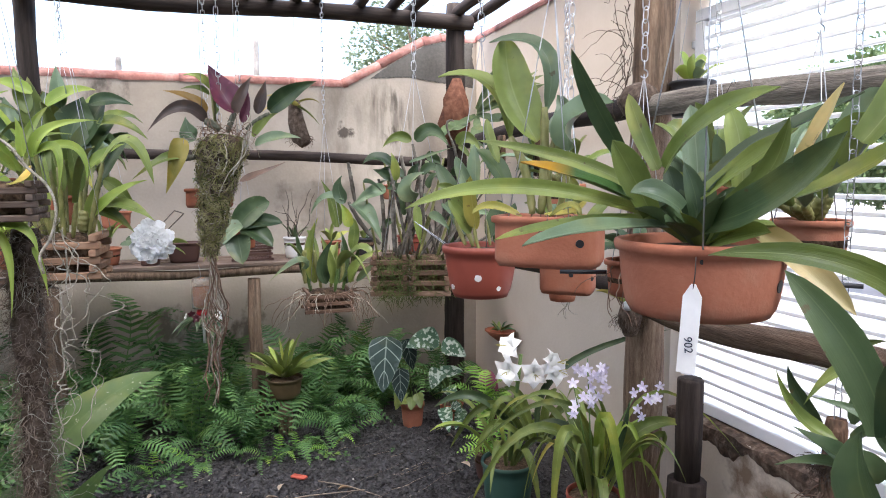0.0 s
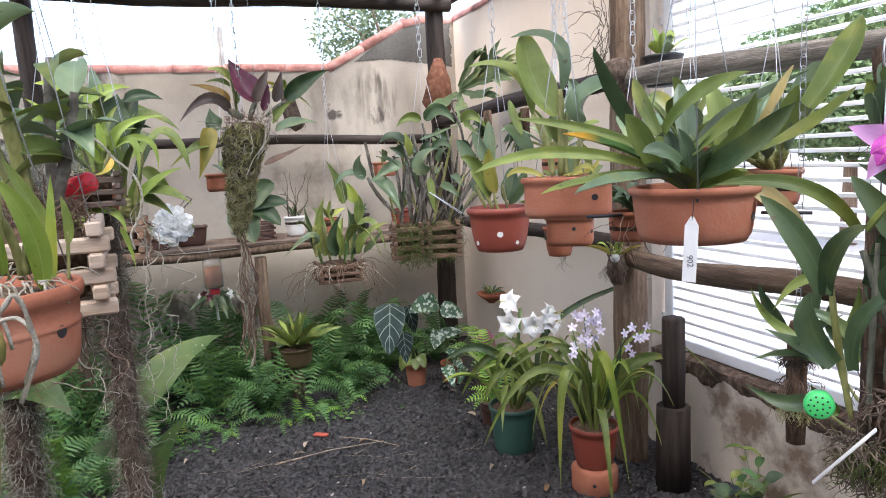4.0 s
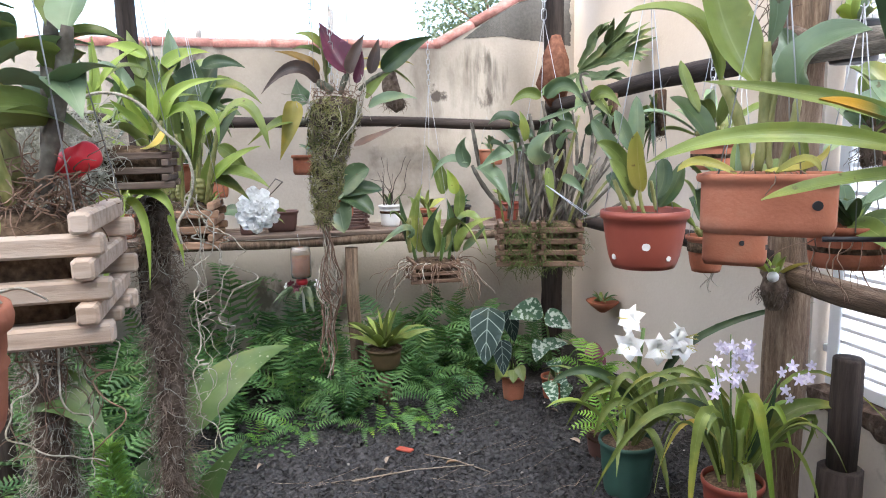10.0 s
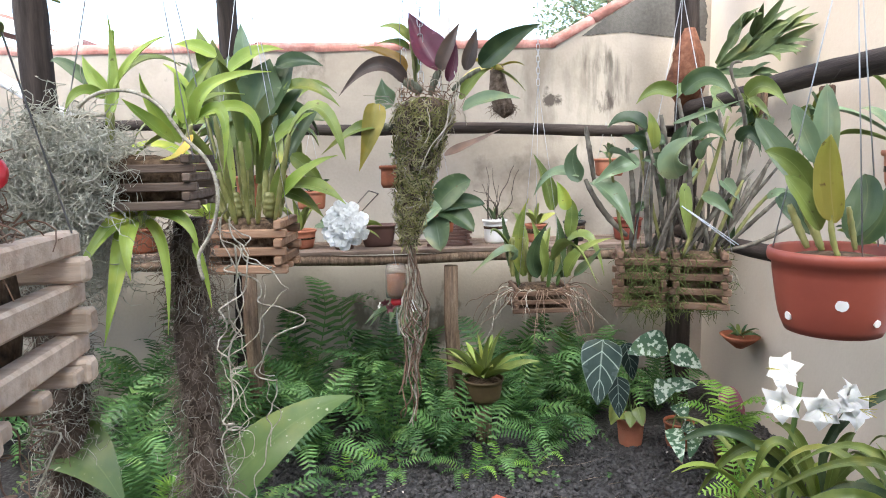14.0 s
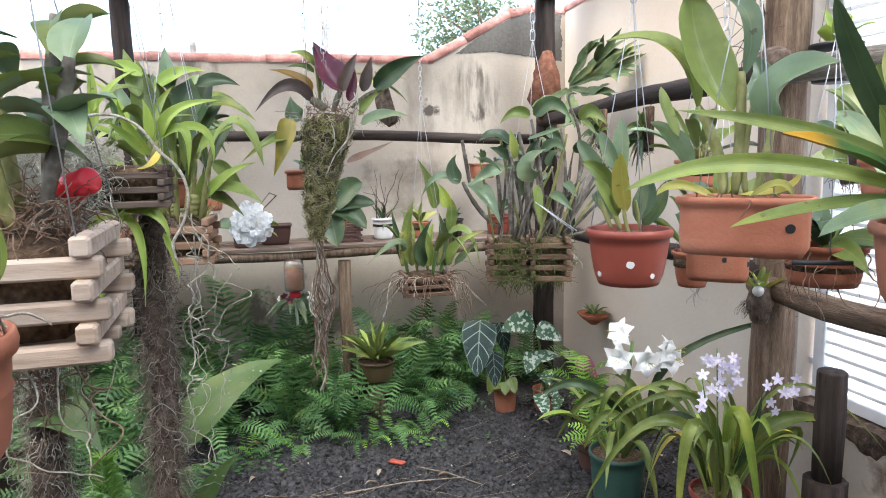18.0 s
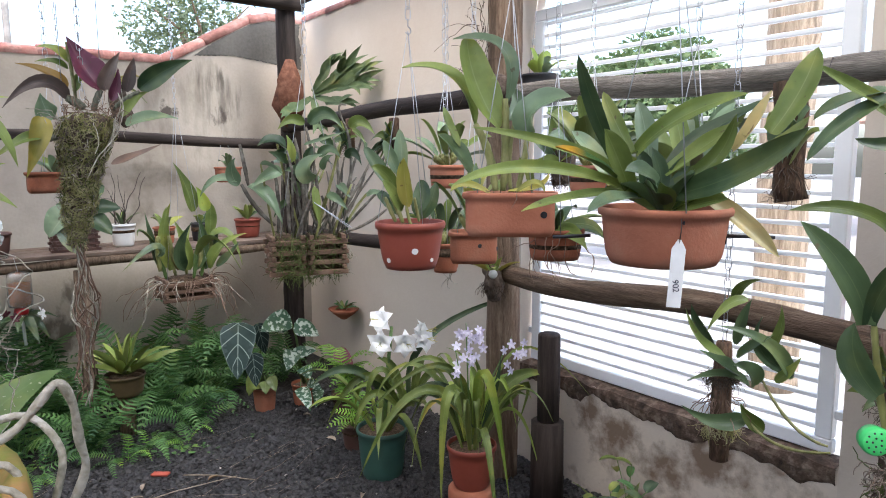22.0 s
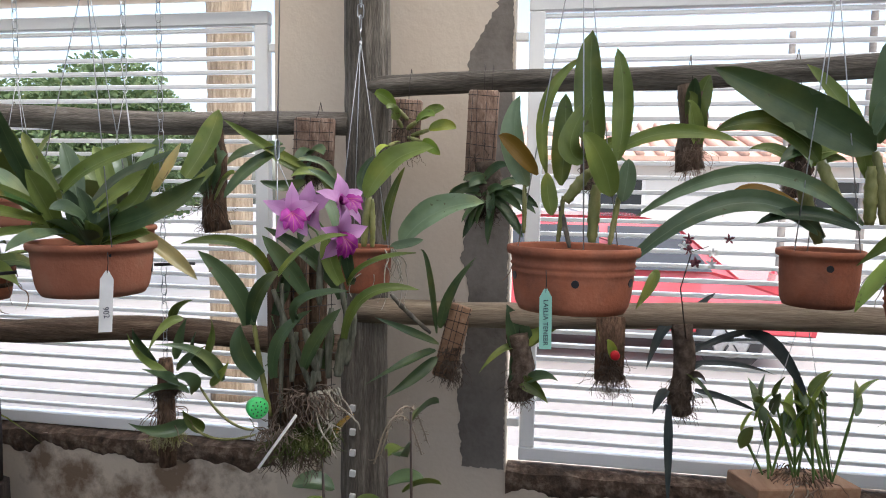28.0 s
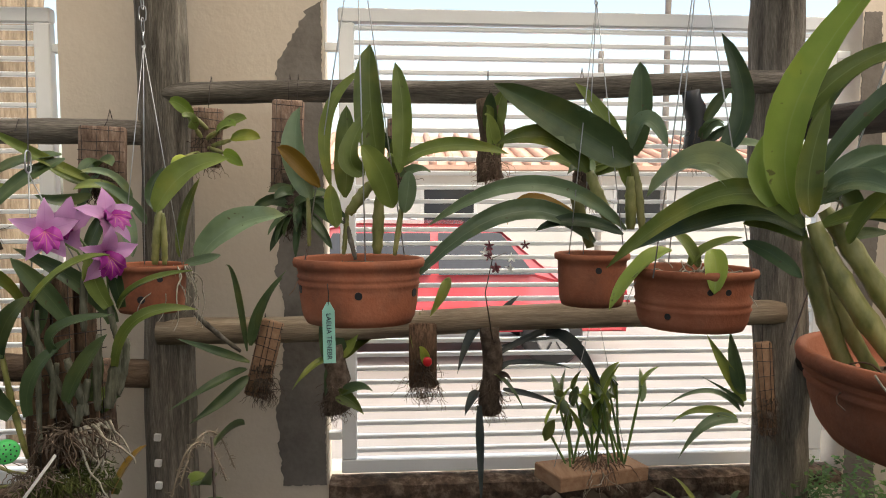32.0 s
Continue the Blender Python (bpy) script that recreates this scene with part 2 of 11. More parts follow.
LEAF_PURPLE = leaf_mat("leaf_purple", (0.13, 0.033, 0.058), (0.286, 0.078, 0.13), (0.3, 0.12, 0.14))
LEAF_BRONZE = leaf_mat("leaf_bronze", (0.091, 0.065, 0.052), (0.195, 0.143, 0.117), (0.2, 0.12, 0.1))
LEAF_BLACK = leaf_mat("leaf_blackish", (0.035, 0.05, 0.05), (0.085, 0.105, 0.1), (0.1, 0.12, 0.1), rough=0.4)
LEAF_OCHRE = leaf_mat("leaf_ochre", (0.3, 0.17, 0.02), (0.5, 0.3, 0.05), (0.4, 0.25, 0.05))
FERN = leaf_mat("fern_green", (0.04, 0.115, 0.034), (0.15, 0.29, 0.085), (0.11, 0.2, 0.06), rough=0.5, trans=0.25)
FERN_LIGHT = leaf_mat("fern_light", (0.13, 0.312, 0.039), (0.325, 0.546, 0.091), (0.3, 0.4, 0.1), rough=0.5, trans=0.3)
ALOCASIA = leaf_mat("alocasia", (0.012, 0.03, 0.026), (0.04, 0.07, 0.06), (0.4, 0.5, 0.42), vein=0.11, rough=0.6)
CALADIUM = leaf_mat("caladium", (0.03, 0.085, 0.045), (0.07, 0.15, 0.075), (0.04, 0.1, 0.05), spots=((0.46, 0.54, 0.44), 42, 0.5), vein=0.09, rough=0.55)
SPOTTED = leaf_mat("spotted_leaf", (0.07, 0.13, 0.035), (0.15, 0.225, 0.065), (0.16, 0.24, 0.08), spots=((0.45, 0.48, 0.3), 75, 0.66), trans=0.25)
PETAL_WHITE = leaf_mat("petal_white", (0.94, 0.94, 0.9), (0.97, 0.97, 0.95), (0.84, 0.88, 0.7), rough=0.7, trans=0.14, relief=0.0001, blemish=False)
PETAL_LILAC = leaf_mat("petal_lilac", (0.8, 0.73, 0.87), (0.92, 0.88, 0.95), (0.7, 0.55, 0.8), rough=0.6, trans=0.2, relief=0.0001, blemish=False)
PETAL_PINK = leaf_mat("petal_pink", (0.72, 0.34, 0.66), (0.86, 0.54, 0.8), (0.7, 0.3, 0.64), rough=0.6, trans=0.25, relief=0.0002, blemish=False)
PETAL_LIP = leaf_mat("petal_lip", (0.4, 0.02, 0.3), (0.55, 0.06, 0.42), (0.8, 0.5, 0.1), rough=0.45, trans=0.2, blemish=False)
PETAL_DARK = leaf_mat("petal_dark", (0.1, 0.01, 0.02), (0.25, 0.05, 0.08), (0.5, 0.3, 0.3), rough=0.5)
TERRA = mat("terracotta", [(0.3, 0.108, 0.06), (0.39, 0.15, 0.088), (0.45, 0.205, 0.13)], 9, 0.75, 0.18, 160, fine=0.12, dirt=(0.3, 0.16, 0.1), dirt_scale=9, dirt_amount=0.5)
TERRA_DARK = mat("terracotta_aged", [(0.2, 0.066, 0.034), (0.33, 0.113, 0.06), (0.42, 0.17, 0.1)], 9, 0.75, 0.22, 160, fine=0.12, dirt=(0.1, 0.06, 0.045), dirt_scale=7, dirt_amount=0.7)
TERRA_MOSS = mat("terracotta_mossy", [(0.42, 0.19, 0.1), (0.55, 0.27, 0.15), (0.6, 0.33, 0.2)], 7, 0.8, 0.4, 70, dirt=(0.2, 0.29, 0.03), dirt_scale=4.5, dirt_amount=0.95)
PLASTIC_RED = mat("brown_red_plastic", [(0.23, 0.05, 0.03), (0.28, 0.065, 0.04)], 10, 0.5, 0.05, 60)
PLASTIC_GREEN = plain("green_plastic", (0.04, 0.1, 0.075), 0.55)
PLASTIC_BLACK = plain("black_plastic", (0.02, 0.02, 0.022), 0.45)
PLASTIC_WHITE = plain("white_plastic", (0.72, 0.72, 0.69), 0.45)
PLASTIC_BROWN = plain("brown_plastic", (0.09, 0.045, 0.035), 0.5)
STICK = plain("pale_blue_stick", (0.5, 0.54, 0.6), 0.4)
HOLE_PAINT = plain("hole_patch", (0.75, 0.73, 0.7), 0.7)
SOIL = mat("bark_soil", [(0.03, 0.02, 0.012), (0.1, 0.065, 0.04), (0.2, 0.14, 0.09)], 60, 0.95, 0.8, 120)
POLE = mat("weathered_pole", [(0.06, 0.052, 0.043), (0.17, 0.148, 0.122), (0.34, 0.3, 0.25)], 6, 0.85, 1.0, 45, detail=10, fine=0.4, stretch=(9, 9, 0.8), dirt=(0.03, 0.025, 0.02), dirt_scale=2.2, dirt_amount=0.9)
POLE_DARK = mat("dark_pole", [(0.02, 0.015, 0.013), (0.045, 0.034, 0.028), (0.08, 0.06, 0.05)], 5, 0.75, 0.5, 30, stretch=(9, 9, 0.7))
POLE_BROWN = mat("brown_pole", [(0.075, 0.05, 0.034), (0.19, 0.13, 0.088), (0.34, 0.255, 0.18)], 6, 0.85, 1.0, 45, detail=10, fine=0.4, stretch=(9, 9, 0.8), dirt=(0.04, 0.03, 0.024), dirt_scale=2.2, dirt_amount=0.9)
POLE_TAN = mat("tan_pole", [(0.12, 0.09, 0.06), (0.26, 0.2, 0.14), (0.4, 0.33, 0.24)], 5, 0.75, 0.5, 40, detail=9, stretch=(8, 8, 0.7), dirt=(0.06, 0.045, 0.03), dirt_scale=2.0, dirt_amount=0.7)
SLAT_DARK = mat("dark_slat_wood", [(0.1, 0.06, 0.04), (0.17, 0.105, 0.07), (0.25, 0.165, 0.115)], 6, 0.85, 0.35, 40, stretch=(1, 9, 9))
SLAT_NEW = mat("pale_slat_wood", [(0.4, 0.29, 0.205), (0.55, 0.43, 0.33), (0.63, 0.53, 0.43)], 6, 0.75, 0.25, 40, stretch=(1, 9, 9), dirt=(0.2, 0.12, 0.07), dirt_scale=5, dirt_amount=0.5)
SLAT_OLD = mat("grey_slat_wood", [(0.08, 0.055, 0.042), (0.15, 0.11, 0.085), (0.22, 0.17, 0.14)], 6, 0.85, 0.35, 40, stretch=(1, 9, 9))
SLAT_BROWN = mat("brown_slat_wood", [(0.25, 0.14, 0.085), (0.33, 0.2, 0.125), (0.4, 0.26, 0.17)], 6, 0.8, 0.3, 40, stretch=(1, 9, 9))
BARK = mat("bark_slab", [(0.04, 0.026, 0.018), (0.12, 0.072, 0.047), (0.25, 0.155, 0.1)], 22, 0.92, 1.0, 60, detail=9, fine=0.4, stretch=(3, 3, 1), dirt=(0.03, 0.035, 0.02), dirt_scale=12, dirt_amount=0.8)
NETTED = mat("netted_bark", [(0.12, 0.075, 0.052), (0.26, 0.17, 0.125), (0.4, 0.29, 0.22)], 18, 0.9, 1.0, 60, detail=9, fine=0.4, stretch=(3, 3, 1), dirt=(0.06, 0.045, 0.035), dirt_scale=8)
MOSS_DARK = mat("dark_moss", [(0.035, 0.05, 0.014), (0.085, 0.105, 0.03), (0.16, 0.17, 0.06)], 30, 0.95, 0.4, 90)
MOSS = mat("moss", [(0.13, 0.13, 0.04), (0.34, 0.32, 0.13), (0.6, 0.55, 0.33)], 30, 0.95, 0.4, 90)
FIBRE_PALE = mat("pale_fibre", [(0.09, 0.068, 0.05), (0.2, 0.155, 0.12), (0.33, 0.275, 0.22)], 40, 0.95, 0.6, 120)
MOSS_GREY = mat("grey_air_moss", [(0.27, 0.26, 0.21), (0.47, 0.46, 0.38), (0.64, 0.63, 0.54)], 30, 0.95, 0.2, 90)
FIBRE = mat("root_fibre", [(0.04, 0.028, 0.02), (0.11, 0.08, 0.06), (0.21, 0.165, 0.13)], 40, 0.95, 0.6, 120)
ROOT = mat("pale_root", [(0.17, 0.16, 0.1), (0.43, 0.39, 0.31), (0.68, 0.64, 0.56)], 70, 0.8, 0.5, 300, fine=0.35)
ROOT_BROWN = mat("brown_root", [(0.1, 0.062, 0.042), (0.21, 0.135, 0.095), (0.36, 0.27, 0.2)], 30, 0.85, 0.2, 90)
GREYBULB = mat("grey_pseudobulb", [(0.06, 0.062, 0.042), (0.13, 0.13, 0.092), (0.24, 0.235, 0.18)], 25, 0.7, 0.4, 60, stretch=(5, 5, 1))
BULB = mat("pseudobulb", [(0.1, 0.115, 0.028), (0.21, 0.21, 0.065), (0.33, 0.31, 0.13)], 25, 0.5, 0.3, 60, stretch=(2, 2, 1))
CANE = mat("dry_cane", [(0.055, 0.046, 0.036), (0.15, 0.132, 0.105), (0.34, 0.315, 0.26)], 30, 0.7, 0.3, 80)
STEM = plain("green_stem", (0.12, 0.2, 0.05), 0.55)
STEM_DARK = plain("dark_stem", (0.06, 0.04, 0.03), 0.6)
STEEL = mat("galvanised_steel", [(0.45, 0.46, 0.47), (0.62, 0.63, 0.64)], 30, 0.38, 0.1, 80, metal=0.9)
WIRE = mat("wire", [(0.35, 0.36, 0.37), (0.5, 0.51, 0.52)], 30, 0.45, 0.0, 80, metal=0.7)
DARKWIRE = plain("rusty_wire", (0.06, 0.045, 0.04), 0.6, 0.5)
WHITE_PAINT = mat("white_painted_steel", [(0.82, 0.85, 0.87), (0.88, 0.9, 0.91)], 3, 0.4, 0.08, 50, rand=0.03)
PLASTER = mat("cream_plaster", [(0.43, 0.375, 0.305), (0.51, 0.45, 0.37), (0.56, 0.5, 0.42)], 1.3, 0.88, 0.35, 60, fine=0.18, rand=0, dirt=(0.22, 0.17, 0.13), dirt_scale=1.1, dirt_amount=0.55)
PLASTER_CLEAN = mat("cream_plaster_clean", [(0.585, 0.515, 0.43), (0.67, 0.6, 0.51)], 1.3, 0.88, 0.3, 60, fine=0.2, rand=0, dirt=(0.5, 0.4, 0.3), dirt_scale=0.9, dirt_amount=0.4)


def stain_layer(m, centre, radius, scale, stretch, low, high, colour, amount):
    """Lay a ragged damp stain over a plaster, in streaks within a ball."""
    nt = m.node_tree
    n, l = nt.nodes, nt.links
    b = n["Principled BSDF"]
    old = b.inputs["Base Color"].links[0].from_socket
    geo = n.new("ShaderNodeNewGeometry")
    d = n.new("ShaderNodeVectorMath")
    d.operation = "DISTANCE"
    d.inputs[1].default_value = centre
    mp = n.new("ShaderNodeMapping")
    mp.inputs["Scale"].default_value = stretch
    l.new(geo.outputs["Position"], mp.inputs[0])
    nz = n.new("ShaderNodeTexNoise")
    nz.inputs["Scale"].default_value, nz.inputs["Detail"].default_value, nz.inputs["Roughness"].default_value = scale, 9.0, 0.62
    l.new(mp.outputs[0], nz.inputs["Vector"])
    l.new(geo.outputs["Position"], d.inputs[0])
    fall = n.new("ShaderNodeMapRange")
    fall.inputs[1].default_value, fall.inputs[2].default_value, fall.inputs[3].default_value, fall.inputs[4].default_value = radius * 0.45, radius, 0.0, 0.3
    l.new(d.outputs["Value"], fall.inputs[0])
    sub = n.new("ShaderNodeMath")
    sub.operation = "SUBTRACT"
    l.new(nz.outputs[0], sub.inputs[0])
    l.new(fall.outputs[0], sub.inputs[1])
    r = n.new("ShaderNodeMapRange")
    r.inputs[1].default_value, r.inputs[2].default_value, r.inputs[3].default_value, r.inputs[4].default_value = low, high, 0.0, amount
    l.new(sub.outputs[0], r.inputs[0])
    mx = n.new("ShaderNodeMix")
    mx.data_type = "RGBA"
    l.new(r.outputs[0], mx.inputs[0])
    l.new(old, mx.inputs[6])
    mx.inputs[7].default_value = (*colour, 1)
    l.new(mx.outputs[2], b.inputs["Base Color"])


stain_layer(PLASTER, (1.05, 4.75, 1.85), 0.62, 2.6, (3.2, 1, 1.0), 0.46, 0.66, (0.2, 0.165, 0.125), 0.55)
stain_layer(PLASTER, (-0.9, 4.75, 2.05), 0.7, 3.0, (2.4, 1, 1.6), 0.47, 0.64, (0.1, 0.085, 0.07), 0.8)
stain_layer(PLASTER, (0.05, 4.75, 0.55), 0.6, 3.4, (1.6, 1, 1.0), 0.5, 0.6, (0.15, 0.125, 0.095), 0.8)
stain_layer(PLASTER, (0.7, 4.75, 1.3), 0.5, 3.0, (1.6, 1, 1.4), 0.47, 0.62, (0.2, 0.17, 0.13), 0.7)
PLASTER_LOW = mat("cream_plaster_low", [(0.56, 0.49, 0.4), (0.65, 0.57, 0.47), (0.7, 0.62, 0.52)], 1.3, 0.88, 0.35, 60, fine=0.18, rand=0, dirt=(0.3, 0.23, 0.17), dirt_scale=1.6, dirt_amount=0.5)
stain_layer(PLASTER_LOW, (1.93, 1.5, 0.3), 0.9, 4.0, (1, 1.2, 1.2), 0.45, 0.6, (0.16, 0.1, 0.06), 0.85)
stain_layer(PLASTER_LOW, (1.93, -0.8, 0.35), 1.0, 4.0, (1, 1.2, 1.2), 0.42, 0.58, (0.1, 0.075, 0.05), 0.9)
stain_layer(PLASTER, (1.276, 4.75, 1.93), 0.36, 5.0, (3.5, 1, 0.5), 0.5, 0.66, (0.1, 0.085, 0.07), 0.6)
stain_layer(PLASTER, (1.276, 4.75, 2.02), 0.11, 9.0, (3, 1, 0.5), 0.4, 0.6, (0.09, 0.075, 0.06), 0.7)
stain_layer(PLASTER, (1.28, 4.75, 1.8), 0.11, 12.0, (2, 1, 0.8), 0.42, 0.58, (0.07, 0.055, 0.045), 0.8)
stain_layer(PLASTER, (0.951, 4.75, 1.838), 0.12, 11.0, (1, 1, 1), 0.46, 0.56, (0.07, 0.055, 0.045), 0.85)
CEMENT = mat("raw_cement", [(0.15, 0.135, 0.12), (0.22, 0.2, 0.18), (0.28, 0.26, 0.235)], 5, 0.92, 0.5, 60, dirt=(0.08, 0.07, 0.06), dirt_scale=4)
RUBBLE = mat("crumbled_brick", [(0.035, 0.028, 0.022), (0.11, 0.075, 0.055), (0.27, 0.21, 0.16)], 26, 0.95, 1.0, 90, dirt=(0.03, 0.027, 0.023), dirt_scale=5, dirt_amount=0.9)
TILE = mat("roof_tile", [(0.2, 0.085, 0.07), (0.31, 0.145, 0.12), (0.42, 0.26, 0.23)], 11, 0.8, 0.6, 60, rand=0.2, dirt=(0.1, 0.06, 0.05), dirt_scale=9, dirt_amount=0.9)
GRAVEL = mat("dark_gravel", [(0.016, 0.0145, 0.0135), (0.042, 0.039, 0.037), (0.088, 0.083, 0.079)], 60, 0.85, 0.9, 140)
STONE = mat("gravel_stone", [(0.012, 0.011, 0.011), (0.05, 0.046, 0.046), (0.13, 0.122, 0.12)], 70, 0.62, 0.4, 260, rand=0.35)
PEBBLE = mat("pale_pebble", [(0.45, 0.42, 0.38), (0.6, 0.57, 0.52)], 60, 0.8, 0.3, 200)
TWIG = mat("dry_twig", [(0.28, 0.22, 0.16), (0.42, 0.35, 0.27)], 40, 0.85, 0.3, 100)
NET_SHADE = mat("net_shade_grey", [(0.09, 0.085, 0.075), (0.14, 0.13, 0.115)], 60, 0.9, 0.6, 220)
TAG_WHITE = plain("tag_white", (0.8, 0.8, 0.77), 0.5)
TAG_GREEN = plain("tag_mint", (0.3, 0.62, 0.5), 0.5)
INK = plain("ink", (0.02, 0.025, 0.05), 0.6)
CAP_RED = plain("red_cap", (0.6, 0.02, 0.03), 0.35)
CAP_GREEN = plain("green_cap", (0.08, 0.62, 0.16), 0.4)

# ---- geometry helpers ----


class Geo:
    """Vertices, faces and uv gathered for one mesh."""

    def __init__(self):
        self.v, self.f, self.uv = [], [], []

    def add(self, verts, faces, uv=None):
        k = len(self.v)
        self.v += [tuple(p) for p in verts]
        self.f += [tuple(i + k for i in q) for q in faces]
        self.uv += uv if uv else [(0.3, 0.5)] * len(verts)

    def mesh(self, name, material, smooth=True):
        me = bpy.data.meshes.new(name)
        me.from_pydata(self.v, [], self.f)
        lay = me.uv_layers.new(name="UVMap")
        idx = np.empty(len(me.loops), dtype=np.int32)
        me.loops.foreach_get("vertex_index", idx)
        lay.data.foreach_set("uv", np.array(self.uv, dtype=np.float32)[idx].ravel())
        me.polygons.foreach_set("use_smooth", [smooth] * len(me.polygons))
        me.materials.append(material)
        me.update()
        return me


def frame_of(tangent, up=(0, 0, 1)):
    t = Vector(tangent).normalized()
    s = t.cross(Vector(up))
    if s.length < 1e-4:
        s = t.cross(Vector((0, 1, 0)))
    s.normalize()
    return t, s, s.cross(t).normalized()


def tube(g, pts, radii, n=8, cap=True, wob=0.0):
    pts = [Vector(p) for p in pts]
    if not hasattr(radii, "__len__"):
        radii = [radii] * len(pts)
    ring, uv = [], []
    t, s, u = frame_of(pts[1] - pts[0], (0.13, 0.21, 0.97))
    for i, p in enumerate(pts):
        a, b = pts[max(0, i - 1)], pts[min(len(pts) - 1, i + 1)]
        t = (b - a).normalized()
        s = (s - t * s.dot(t))
        s = s.normalized() if s.length > 1e-6 else frame_of(t)[1]
        u = s.cross(t)
        for k in range(n):
            th = 2 * math.pi * k / n
            r = radii[i] * (1 + (random.uniform(-wob, wob) if wob else 0))
            ring.append(p + (s * math.cos(th) + u * math.sin(th)) * r)
            uv.append((k / n, i / (len(pts) - 1)))
    faces = []
    for i in range(len(pts) - 1):
        for k in range(n):
            k2 = (k + 1) % n
            faces.append((i * n + k, (i + 1) * n + k, (i + 1) * n + k2, i * n + k2))
    if cap:
        faces.append(tuple(range(n)))
        faces.append(tuple((len(pts) - 1) * n + k for k in reversed(range(n))))
    g.add(ring, faces, uv)


def bar(g, a, b, w, h, ch=None, up=(0, 0, 1)):
    """A squared bar from a to b, with broken edges."""
    a, b = Vector(a), Vector(b)
    t, s, u = frame_of(b - a, up)
    ch = min(w, h) * 0.14 if ch is None else ch
    vs = []
    prof = [(1, -1, 0, 1), (1, 1, 0, -1), (1, 1, -1, 0), (-1, 1, 1, 0), (-1, 1, 0, -1), (-1, -1, 0, 1), (-1, -1, 1, 0), (1, -1, -1, 0)]
    for p, inset in ((a, 1), (a + t * ch, 0), (b - t * ch, 0), (b, 1)):
        for sx, sy, dx, dy in prof:
            x, y = sx * (w / 2 - inset * ch) + dx * ch * (1 - inset * 0.3), sy * (h / 2 - inset * ch) + dy * ch * (1 - inset * 0.3)
            vs.append(p + s * x + u * y)
    fs = []
    for i in range(3):
        for k in range(8):
            k2 = (k + 1) % 8
            fs.append((i * 8 + k, i * 8 + k2, (i + 1) * 8 + k2, (i + 1) * 8 + k))
    fs.append(tuple(reversed(range(8))))
    fs.append(tuple(24 + k for k in range(8)))
    g.add(vs, fs)


def block(g, x0, x1, y0, y1, z0, z1):
    v = [(x, y, z) for z in (z0, z1) for y in (y0, y1) for x in (x0, x1)]
    g.add(v, [(0, 2, 3, 1), (4, 5, 7, 6), (0, 1, 5, 4), (2, 6, 7, 3), (0, 4, 6, 2), (1, 3, 7, 5)])


def revolve(g, prof, n=36, sx=1.0, sy=1.0, box=2.0, c=(0, 0, 0)):
    """A turned form: (radius, height) pairs; sx, sy squash it, box over 2 squares it off."""
    vs, uv = [], []
    for i, (r, z) in enumerate(prof):
        for k in range(n):
            th = 2 * math.pi * k / n
            q = (abs(math.cos(th)) ** box + abs(math.sin(th)) ** box) ** (-1 / box)
            vs.append((c[0] + r * q * math.cos(th) * sx, c[1] + r * q * math.sin(th) * sy, c[2] + z))
            uv.append((k / n, i / max(1, len(prof) - 1)))
    fs = [(i * n + k, i * n + (k + 1) % n, (i + 1) * n + (k + 1) % n, (i + 1) * n + k) for i in range(len(prof) - 1) for k in range(n)]
    fs.append(tuple(reversed(range(n))))
    fs.append(tuple((len(prof) - 1) * n + k for k in range(n)))
    g.add(vs, fs, uv)


SHAPES = {
    "strap": lambda v: min(1, 0.6 + 1.1 * v) * (1 - max(0, (v - 0.5) / 0.5) ** 1.9) ** 0.72 if v < 1 else 0,
    "ellip": lambda v: max(0.0, 0.16 * (1 - v) + math.sin(math.pi * v ** 0.92) ** 0.56 * 0.99) if v < 1 else 0,
    "lance": lambda v: max(0.0, 0.3 * (1 - v) + math.sin(math.pi * v ** 0.62) * 0.93) if v < 1 else 0,
    "grass": lambda v: min(1, 0.5 + 2 * v) * (1 - v ** 2.2) if v < 1 else 0,
    "heart": lambda v: max(0.3 * (1 - 4 * v), v ** 0.3 * (1 - v) ** 0.8 * 1.75) if v < 1 else 0,
    "petal": lambda v: max(0.0, 0.22 * (1 - v) + math.sin(math.pi * min(1, v ** 1.1)) ** 0.6 * 0.95) if v < 1 else 0,
}


